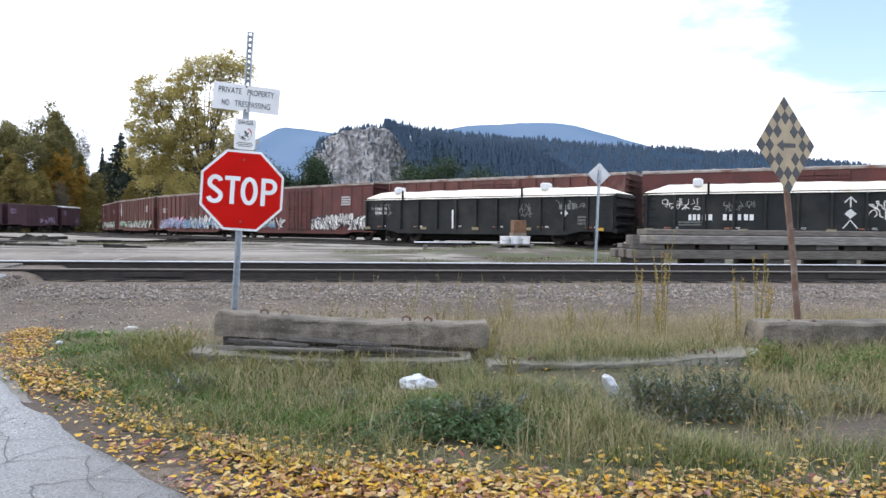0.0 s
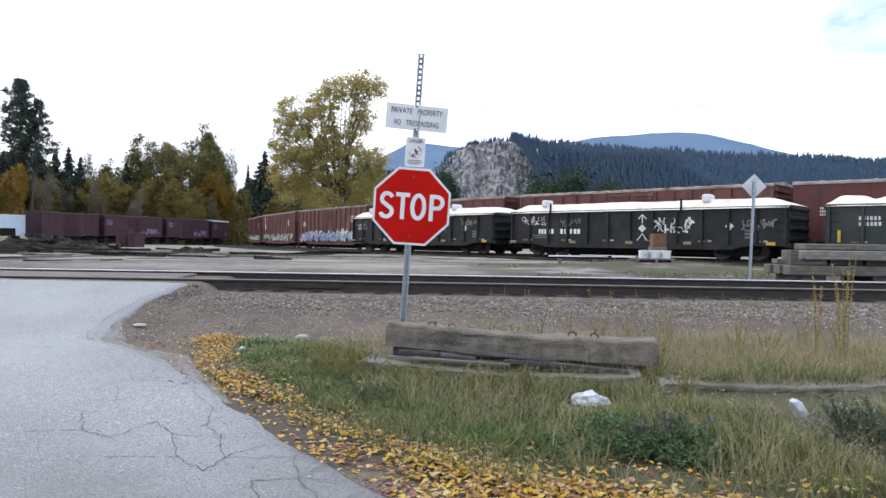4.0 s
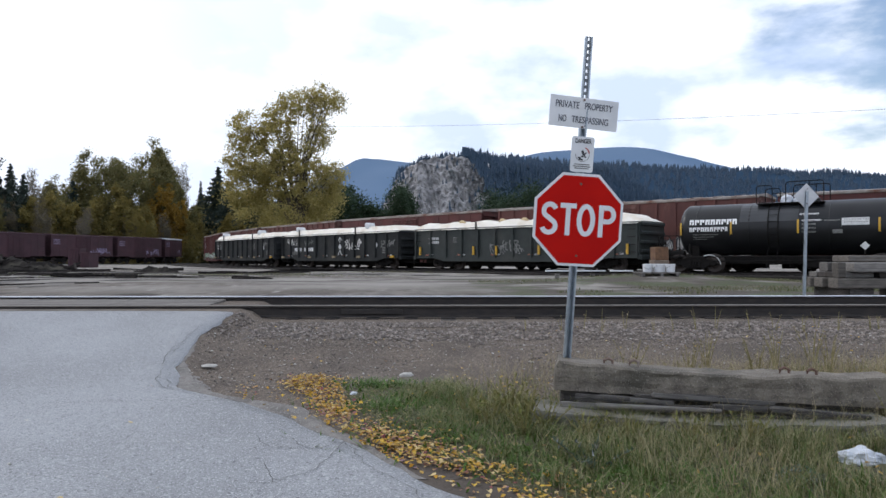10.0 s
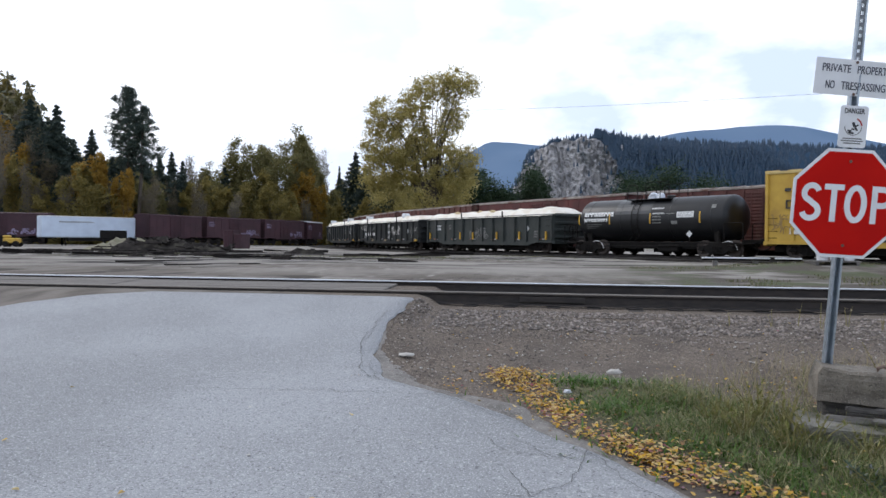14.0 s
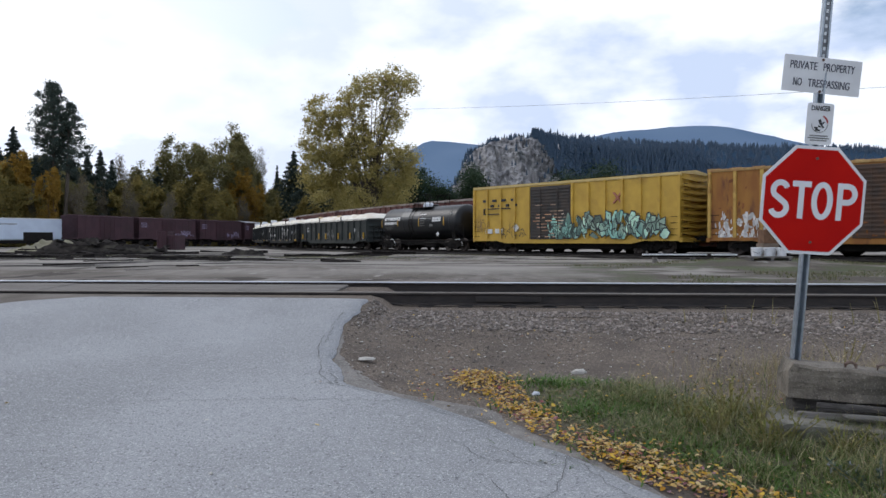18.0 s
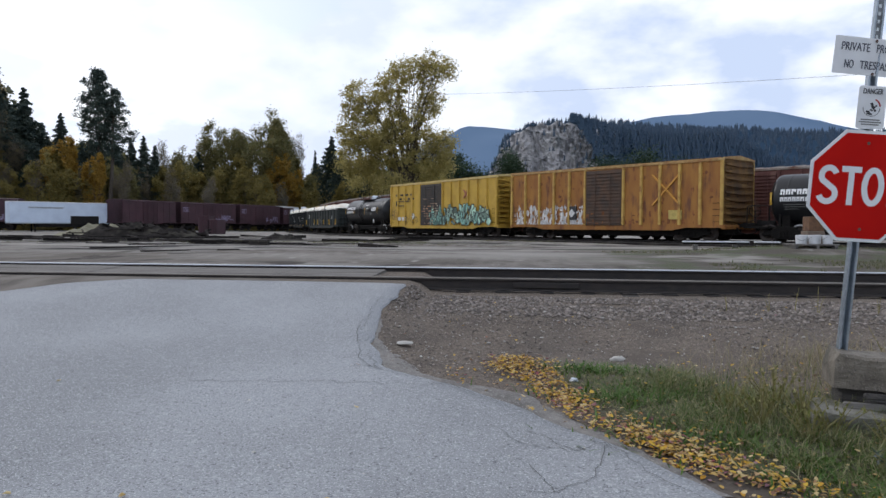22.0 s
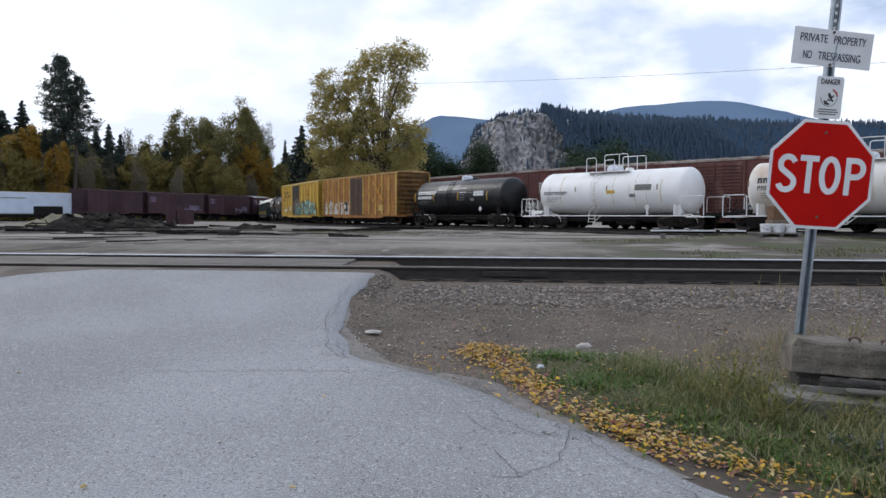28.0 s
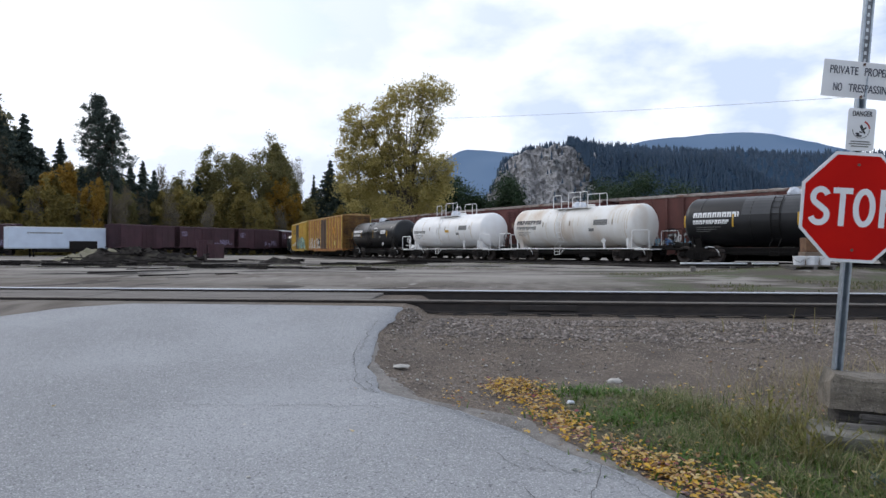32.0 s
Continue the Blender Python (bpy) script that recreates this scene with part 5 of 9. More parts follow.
    part("brake_gear", Mesh().box(-1.9, -0.5, 0.35, 0.85, 0.26, 0.70, 0.08).tube([(-half + 2.2, 0.9, 0.62), (half - 2.2, 0.9, 0.58)], 0.035, 6), M_TRUCK, car)
    part("bottom_outlet", Mesh().lathe([(0.30, 0.0), (0.30, 0.16), (0.6, 0.22), (0.95, 0.22)], 12, "z").moved(Matrix.Translation((0.1, 0, 0))), M_TRUCK, car)

    # marks wrapped on the shell
    def wrapped(x, w, lo_deg, hi_deg, material, nm, label="", lift=0.012):
        me = Mesh()
        k = 6
        rr = radius + lift
        for i in range(k + 1):
            a_ = math.radians(lo_deg + (hi_deg - lo_deg) * i / k)
            me.v += [(x + w / 2, rr * math.cos(a_), zc + rr * math.sin(a_)), (x - w / 2, rr * math.cos(a_), zc + rr * math.sin(a_))]
        me.f = [(2 * i, 2 * i + 1, 2 * i + 3, 2 * i + 2) for i in range(k)]
        return part(nm, me, material, car, label)

    def bars(x0, x1, lo_deg, hi_deg, material, nm="stencil", ragged=True):
        """A row of small upright marks between two places along the shell."""
        me, u = Mesh(), x0
        rr = radius + 0.012
        wd = math.radians(hi_deg - lo_deg) * radius * 0.80
        while u > x1 + 0.02:
            w = min(wd * (r.uniform(0.7, 1.15) if ragged else 1.0), u - x1)
            for ua, ub, la, lb in ((u, u - w * 0.40, lo_deg, hi_deg), (u - w * 0.40, u - w, hi_deg - (hi_deg - lo_deg) * 0.40, hi_deg), (u - w * 0.62, u - w, lo_deg if r.random() < 0.7 else lo_deg + (hi_deg - lo_deg) * 0.4, hi_deg - (hi_deg - lo_deg) * 0.40)):
                o = len(me.v)
                for a_ in (la, lb):
                    c_, s_ = rr * math.cos(math.radians(a_)), zc + rr * math.sin(math.radians(a_))
                    me.v += [(ua, c_, s_), (ub, c_, s_)]
                me.f.append((o, o + 1, o + 3, o + 2))
            u -= w * 1.20
        tagged(part(nm, me.data(nm, material), material, car), kind="stuff")
    ink = M_INK if white else M_LETTER
    if seed != 3:
        bars(hs * 0.86, hs * 0.44, 10, 22, ink, "name_mark", False)
    bars(hs * 0.86, hs * 0.52, -5, 4.5, M_GREYINK if white else M_LETTER)
    for k, f in enumerate((0.60, 0.64, 0.70)):
        bars(hs * 0.83, hs * f, -13 - 5 * k, -11 - 5 * k, M_GREYINK)
    # number table, small table and test marks
    wrapped(-hs * 0.49, 0.20 * hs, 2, 17, M_GREYINK if white else M_MARK, "data_panel")
    bars(-hs * 0.40, -hs * 0.585, 4, 9, M_GREYINK if not white else M_INK)
    bars(-hs * 0.40, -hs * 0.585, 10.5, 15.5, M_GREYINK if not white else M_INK)
    wrapped(-hs * 0.36, 0.075 * hs, -14, -6, M_GREYINK, "data_panel")
    for x in (hs * 0.94, hs * (0.49 if not white else 0.40), -hs * (0.06 if not white else 0.03), -hs * 0.66):
        wrapped(x, 0.085, -12 if not white else 3, 16, M_REFL if not white else M_OLDREFL, "reflector_strip", "worn reflector strip")
    if not white:
        wrapped(hs * 0.18, 0.48 * hs, 14, 70, M_WORNSHEEN, "worn_patch", "worn patch on the shell with its grey sheen painted in", 0.006)
        bars(-hs * 0.07, -hs * 0.22, 26, 30, M_MARK)
        for k in range(4):
            bars(-hs * 0.09, -hs * (0.20 if k else 0.24), 12 - 8 * k, 15.5 - 8 * k, M_GREYINK if k else M_MARK)
        bars(-hs * 0.26, -hs * 0.38, 11, 14, M_GREYINK)
        wrapped(-hs * 0.80, 0.05 * hs, 24, 34, M_GREYINK, "stencil")
    else:
        for k in range(26 if seed == 4 else 8):
            wrapped(r.uniform(-hs * 0.86, hs * 0.86), r.uniform(0.02, 0.10), r.uniform(-42, 10), r.uniform(12, 60), M_TANKSTAIN, "rust_streak", lift=0.007)
    if seed == 3:
        wrapped(-hs * 0.085, 0.105 * hs, -4, 4, M_REFL, "yellow_panel", "yellow notice panel")
    for sign in (1, -1):
        x = sign * (half - 1.45) - 0.75
        pts = [(x - 0.55 * math.sin(a_), 1.20, 0.40 + 0.50 * math.cos(a_)) for a_ in (-0.5, 0.0, 0.4, 0.8, 1.2, 1.5)]
        part("brake_pipe", Mesh().tube(pts, 0.026, 6), M_MARK, car, "curved white pipe")
    add_couplers(car, half, 0.78)
    return car


M_OLDREFL = mat("dulled_reflector", (0.30, 0.23, 0.13), (0.20, 0.16, 0.10), rough=0.6, scale=8)
M_TANKWHT2 = mat("grimy_tank_white", (0.78, 0.77, 0.74), (0.70, 0.67, 0.61), rough=0.5, scale=1.0, stain=(0.50, 0.37, 0.25), sscale=0.55, sl=0.52, sh=0.78, stretch=(1.4, 1, 0.5))
# worn paint whose lighter grey also holds the shell's sheen
M_WORNSHEEN = mat("worn_sheen_paint", (0.040, 0.042, 0.046), (0.024, 0.026, 0.029), rough=0.30, scale=1.2, detail=10)
M_TANKSTAIN = mat("tank_rust_stain", (0.60, 0.53, 0.42), (0.66, 0.62, 0.55), rough=0.5, scale=3, island=0.25)
M_LETTER = mat("bright_white_lettering", (0.82, 0.82, 0.81), (0.74, 0.74, 0.73), rough=0.6, scale=8)
M_GREYINK = mat("grey_stencil", (0.22, 0.22, 0.21), (0.14, 0.14, 0.13), rough=0.7, scale=9)


# speed and place of the train: metres run by its first visible car
def run(t):
    return ((3.5485e-4 * t - 8.79139e-3) * t + 4.14181) * t + 20.7164


TRAIN = []


def join_train(car, front, length, pivot):
    TRAIN.append((car, front, length, pivot))


def car_pose(s_front, length, pivot, off=0.0):
    """The pose of a car whose front end lies s_front along the curve."""
    mid = s_front - length / 2
    (xa, ya), (xb, yb) = on_curve(mid + pivot, off), on_curve(mid - pivot, off)
    return pose((xa + xb) / 2, (ya + yb) / 2, RAIL_Z, 0, 0, math.degrees(math.atan2(ya - yb, xa - xb)))


def build_train():
    g1 = gondola("black gondola car with pale tarpaulin and chalked scrawls", M_GOND, 1, "flat")
    stencil(g1, 6.9, 1.45, 1.95, 0.9, 0.5, 2, M_MARK, 1)
    stencil(g1, -5.6, 1.45, 2.1, 1.0, 0.4, 1, M_GREYINK, 2)
    stencil(g1, 1.6, 1.45, 1.7, 0.11, 1.75, 1, M_LETTER, 3, "white_stripe")
    g2 = gondola("dark gondola car with white number marks and pale tarpaulin", M_GOND, 2, "flat")
    stencil(g2, 5.5, 1.45, 1.55, 1.1, 0.42, 1, M_LETTER, 4)
    stencil(g2, 4.25, 1.45, 1.55, 0.5, 0.42, 1, M_LETTER, 24)
    stencil(g2, 3.45, 1.45, 1.55, 0.8, 0.42, 1, M_LETTER, 25)
    arrow = Mesh().prism([(-0.95, 1.62), (-0.72, 1.40), (-0.49, 1.62), (-0.72, 1.84)], 1.44, 1.452)
    ribbon(arrow, [(-0.72, 1.90), (-0.72, 2.32)], 0.03, 1.44, 1.452)
    ribbon(arrow, [(-0.95, 2.12), (-0.72, 2.36), (-0.49, 2.12)], 0.03, 1.44, 1.451)
    ribbon(arrow, [(-1.0, 0.98), (-0.72, 1.34), (-0.44, 0.98)], 0.03, 1.44, 1.452)
    part("arrow_mark", arrow, M_MARK, g2, "white diamond with a chalked arrow")
    stencil(g2, 5.9, 1.45, 1.2, 1.2, 0.25, 2, M_GREYINK, 5)
    graffiti(g2, -1.45, -3.5, 1.462, 1.4, 2.15, M_GRAFB, 8, 6, False, "graffiti", 3, 0.5)
    graffiti(g2, 7.2, 5.6, 1.462, 1.85, 2.35, M_GRAFB, 9, 6, False, "graffiti", 3, 0.4)
    g3 = gondola("dark green gondola car with lumpy sheeted load and yellow reflectors", M_GREEN, 3, "lumpy")
    stencil(g3, 6.4, 1.45, 1.95, 0.9, 0.5, 2, M_MARK, 6)
    stencil(g3, 4.6, 1.45, 1.95, 0.3, 0.4, 3, M_GREYINK, 7)
    graffiti(g3, 1.6, -0.8, 1.462, 1.0, 1.8, M_GREYINK, 12, 6, False, "graffiti", 3, 0.4)
    graffiti(g2, -6.1, -7.6, 1.462, 1.5, 2.0, M_GREYINK, 14, 6, False, "graffiti", 3, 0.5)
    graffiti(g2, 4.4, 3.2, 1.462, 1.75, 2.2, M_GREYINK, 15, 5, False, "graffiti", 3, 0.35)
    graffiti(g1, -5.0, -6.6, 1.462, 1.95, 2.35, M_GREYINK, 16, 5, False, "graffiti", 2, 0.3)
    graffiti(g1, -2.6, -3.6, 1.462, 1.5, 2.2, M_GREYINK, 17, 4, False, "graffiti", 3, 0.3)
    graffiti(g1, 7.5, 5.9, 1.462, 1.6, 2.3, M_GREYINK, 18, 5, False, "graffiti", 3, 0.3)
    for car in (g1, g2, g3):
        for k in range(6):
            stencil(car, 7.0 - k * 2.75, 1.45, 0.98, 0.35, 0.12, 1, M_REDX, 30 + k)
            stencil(car, 6.6 - k * 2.75, 1.45, 0.98, 0.22, 0.10, 2, M_MARK, 40 + k)
        for x in (7.9, 3.6, 0.0, -3.3, -7.4) if car is not g3 else (7.6, 3.0, 1.2, -1.9, -4.6, -7.5):
            w = 0.06 if car is g3 else 0.20
            part("reflector", Mesh().box(x - w, x + w, 1.50, 1.58, 0.95 if car is g3 else 0.78, 1.5 if car is g3 else 0.93), M_REFL if car is g3 or x < -7 else M_OLDREFL, car, "yellow reflector")
        x = -5.4
        part("placard", Mesh().prism([(x - 0.22, 1.7), (x, 1.48), (x + 0.22, 1.7), (x, 1.92)], 1.44, 1.47), M_MARK, car, "white diamond placard")
        stencil(car, -6.4, 1.45, 1.35, 0.5, 0.5, 3, M_GREYINK, 21)
    b1 = tank_car("glossy black tank car with white stencils", M_TANKBLK, 1.28, 5.9, 1, True, False, 5.4)
    y1 = boxcar("bright yellow boxcar with black door and teal graffiti", M_YELLOW, M_DOORBLK, group="cars of the moving train", door=(2.65, -0.6), doors=1, roof=M_YELLOWROOF)
    burner(y1, 0.9, -7.0, 1.606, 0.88, 2.42, M_GRAFA, 31, 88)
    graffiti(y1, -0.4, -6.9, 1.678, 1.0, 2.25, M_GRAFD, 34, 20, False, "graffiti", 2, 0.14)
    graffiti(y1, 1.0, -0.6, 1.62, 1.0, 1.9, M_GRAFA, 36, 4, True, "graffiti", 3, 0.7)
    graffiti(y1, 5.2, 3.0, 1.602, 0.95, 1.9, M_GRAFD, 37, 6, False, "graffiti", 2, 0.28)
    graffiti(y1, 7.5, 6.4, 1.602, 1.2, 2.2, M_GRAFF, 38, 3, False, "graffiti", 3, 0.35)
    r = random.Random(39)
    streaks = Mesh()
    for k in range(16):
        z = 0.70 + 0.32 + (4.35 - 0.70 - 0.7) * k / 15
        for q in range(5):
            if z < 3.0 and r.random() < (0.75 if z < 2.4 else 0.35):
                x = r.uniform(-0.4, 2.0)
                w = r.uniform(0.15, 0.6)
                streaks.box(x, min(x + w, 2.5), 1.612, 1.6135 + 0.0004 * q, z - 0.035, z + 0.02)
    tagged(part("door_scrawl", streaks, M_GRAFG, y1, "pale and orange spray on the door ridges"), kind="stuff")
    for k in range(4):
        part("name_mark", Mesh().box(6.5 - k * 0.85, 6.85 - k * 0.85, 1.50, 1.578, 3.35, 3.5).box(5.9 - k * 0.7, 6.15 - k * 0.7, 1.50, 1.578, 3.0, 3.16), M_INK, y1)
    part("rail_emblem", Mesh().box(4.4, 6.8, 1.5, 1.578, 2.86, 2.92).box(6.74, 6.8, 1.5, 1.578, 2.5, 2.92).box(5.2, 6.8, 1.5, 1.578, 2.5, 2.56).box(5.2, 5.26, 1.5, 1.578, 2.5, 2.92), M_INK, y1, "black outline emblem")
    part("number_panel", Mesh().box(6.0, 6.6, 1.50, 1.576, 1.25, 1.55).box(5.1, 5.7, 1.50, 1.576, 1.25, 1.55), M_MARK, y1, "white number panel")
    part("placard", Mesh().prism([(3.6, 1.6), (3.85, 1.35), (4.1, 1.6), (3.85, 1.85)], 1.50, 1.60), M_MARK, y1, "white diamond placard")
    add_x(y1, -3.9, 3.2, 0.35, M_REDX)
    y2 = boxcar("rust-stained orange boxcar with dark corrugated door", M_ORANGE, M_DOORRUST, rib_paint=M_YELLOW2, group="cars of the moving train", door=(1.25, -1.45), doors=1, roof=M_RUSTROOF, end_paint=M_ENDRUSTSHADE)
    peeling(y2, 7.4, 1.5, 1.506, 0.92, 2.05, M_GRAFB, 44, 300)
    peeling(y2, 3.6, 1.5, 1.56, 0.92, 1.9, M_GRAFB, 45, 18)
    peeling(y2, 1.5, -0.2, 1.614, 0.95, 1.6, M_GRAFH, 46, 12)
    peeling(y2, 7.4, 1.5, 1.5035, 0.95, 4.1, M_GRAFH, 47, 80)
    peeling(y2, -1.6, -7.4, 1.5035, 0.95, 4.1, M_GRAFH, 48, 70)
    part("placard_board", Mesh().box(2.0, 2.7, 1.50, 1.582, 1.2, 2.05), M_INK, y2, "black placard board")
    part("placard", Mesh().prism([(2.08, 1.62), (2.35, 1.35), (2.62, 1.62), (2.35, 1.89)], 1.582, 1.59), M_MARK, y2, "white diamond placard")
    add_x(y2, -4.4, 2.85, 0.95, M_REDX2)
    part("number_panel", Mesh().box(-5.4, -4.6, 1.50, 1.576, 1.2, 1.7), M_PANEL, y2, "pale panel")
    b2 = tank_car("black tank car with white stencils", M_TANKBLK, 1.28, 5.9, 2, False, False, 5.4)
    w1 = tank_car("white tank car with railings and a yellow panel", M_TANKWHT, 1.30, 6.0, 3, True, True, 5.25)
    w2 = tank_car("stained white tank car with railings and black stencils", M_TANKWHT2, 1.30, 5.95, 4, True, True, 5.35)
    b3 = tank_car("black tank car with large white stencils", M_TANKBLK, 1.32, 6.4, 5, False, False, 5.9)
    for car, front, length, pivot in ((g1, 0.0, 16.34, 5.7), (g2, 17.6, 16.34, 5.7), (g3, 35.3, 16.34, 5.7), (b1, 52.75, 11.8, 4.45), (y1, 65.9, 15.6, 5.7), (y2, 82.82, 15.6, 5.7), (b2, 99.75, 11.8, 4.45), (w1, 113.0, 12.0, 4.55), (w2, 126.45, 11.9, 4.5), (b3, 139.8, 12.8, 4.95)):
        join_train(car, front, length, pivot)


def add_x(car, x, z, s, material):
    me = Mesh()
    for sg in (1, -1):
        me.prism([(x - s, z - sg * s * 0.9), (x - s + 0.14, z - sg * s * 0.9), (x + s, z + sg * s * 0.9), (x + s - 0.14, z + sg * s * 0.9)], 1.5, 1.577 + sg * 0.001)
    part("cross_mark", me, material, car, "faded painted cross")


M_REDX = mat("faded_red_mark", (0.42, 0.16, 0.10), rough=0.7)
M_REDX2 = mat("faded_ochre_mark", (0.64, 0.31, 0.05), rough=0.7)
M_PANEL = mat("pale_yellow_panel", (0.55, 0.42, 0.12), rough=0.7)
build_train()


def build_static_row():
    fronts = [(4.2, M_BOXRED, M_BOXRED, True), (22.5, M_BOXRED2, M_BOXRED2, False), (41.4, M_BOXRED, M_BOXRED, True), (60.0, M_BOXRED2, M_BOXRED2, False), (78.8, M_BOXRED2, M_BOXRED2, False), (97.4, M_BOXRED, M_BOXRED, False)]
    for i, (f, paint, dp, flat) in enumerate(fronts):
        car = boxcar(("oxide red boxcar standing in the yard" if flat else "faded red boxcar with ribbed sides standing in the yard"), paint, dp, half=8.5, z0=0.52, z1=4.08, ribs=12, moving=False, roof=M_ROOF, group="standing red boxcars", door=(1.6, -1.6), smooth_panels=flat, doors=2)
        car.matrix_basis = car_pose(f, 17.0, 6.4, STATIC_OFF)
        if i in (1, 2):
            burner(car, -1.2, -8.0, 1.54, 0.75, 1.85, M_GRAFB, 61 + i, 60)
            graffiti(car, -1.3, -7.8, 1.60, 0.8, 1.8, M_GRAFD, 91 + i, 16, False, "graffiti", 2, 0.22)
            graffiti(car, 7.6, 1.9, 1.54, 0.75, 1.7, M_GRAFB, 71 + i, 12, True, "graffiti", 3, 0.45)
            graffiti(car, 6.6, 2.6, 1.60, 0.85, 1.4, M_GRAFI, 81 + i, 8, False, "graffiti", 2, 0.4)
        if i == 3:
            burner(car, 7.6, 0.4, 1.61, 0.75, 1.8, M_GRAFC, 63, 70)
            burner(car, 0.2, -7.4, 1.61, 0.75, 1.9, M_GRAFB, 66, 70)
            graffiti(car, 7.0, -6.0, 1.68, 0.75, 1.6, M_GRAFI, 67, 16, False, "graffiti", 2, 0.45)
        if i in (4, 5):
            graffiti(car, 7.5, -8.0, 1.61, 0.75, 1.5, M_GRAFA, 64 + i, 26, False, "graffiti", 2, 0.5)
            graffiti(car, 2.5, -6.0, 1.66, 0.75, 1.3, M_GRAFB, 74 + i, 18, False, "graffiti", 2, 0.4)
            stencil(car, 6.9, 1.52, 3.0, 0.5, 1.6, 5, M_MARK, 65)
        stencil(car, 6.6, 1.52, 2.6, 1.2, 0.5, 3, M_MARK, 95 + i)
        stencil(car, -5.6, 1.52, 2.9, 1.0, 0.7, 4, M_MARK, 97 + i)


M_GRAFI = mat("graffiti_blue", (0.10, 0.20, 0.42), (0.22, 0.42, 0.50), rough=0.6, scale=1.5, island=0.4)
build_static_row()


# ---- signs ----
def octagon(r):
    return [(r / math.cos(math.pi / 8) * math.cos(math.pi / 8 + k * math.pi / 4), r / math.cos(math.pi / 8) * math.sin(math.pi / 8 + k * math.pi / 4)) for k in range(8)]


def rounded(w, h, r, n=4):
    pts = []
    for cx, cz, a0 in ((w / 2 - r, h / 2 - r, 0), (-w / 2 + r, h / 2 - r, 90), (-w / 2 + r, -h / 2 + r, 180), (w / 2 - r, -h / 2 + r, 270)):
        pts += [(cx + r * math.cos(math.radians(a0 + 90 * k / n)), cz + r * math.sin(math.radians(a0 + 90 * k / n))) for k in range(n + 1)]
    return pts


def upright(x, y, z):
    """A place on a sign's face for lettering that is read from the front."""
    return pose(x, y, z, 90, 0, 0)


def shifted(poly, dx, dz):
    return [(u + dx, v + dz) for u, v in poly]


def stop_letters():
    """The four letters as centre lines, in metres about the middle of the plate."""
    def arc(cx, cz, rx, rz, a0, a1, n=12):
        return [(cx + rx * math.cos(math.radians(a0 + (a1 - a0) * k / n)), cz + rz * math.sin(math.radians(a0 + (a1 - a0) * k / n))) for k in range(n + 1)]
    snake = arc(-0.243, 0.060, 0.051, 0.053, 20, 215, 14) + arc(-0.247, -0.061, 0.055, 0.052, 42, -165, 14)
    oval = arc(0.063, 0.0, 0.058, 0.112, 90, 450, 28)
    bowl = [(0.190, 0.110), (0.245, 0.110)] + arc(0.245, 0.054, 0.053, 0.056, 80, -80, 10) + [(0.245, -0.002), (0.190, -0.002)]
    return (("S", [snake]), ("T", [[(-0.158, 0.110), (-0.022, 0.110)], [(-0.090, 0.110), (-0.090, -0.130)]]), ("O", [oval]), ("P", [bowl, [(0.190, 0.130), (0.190, -0.130)]]))


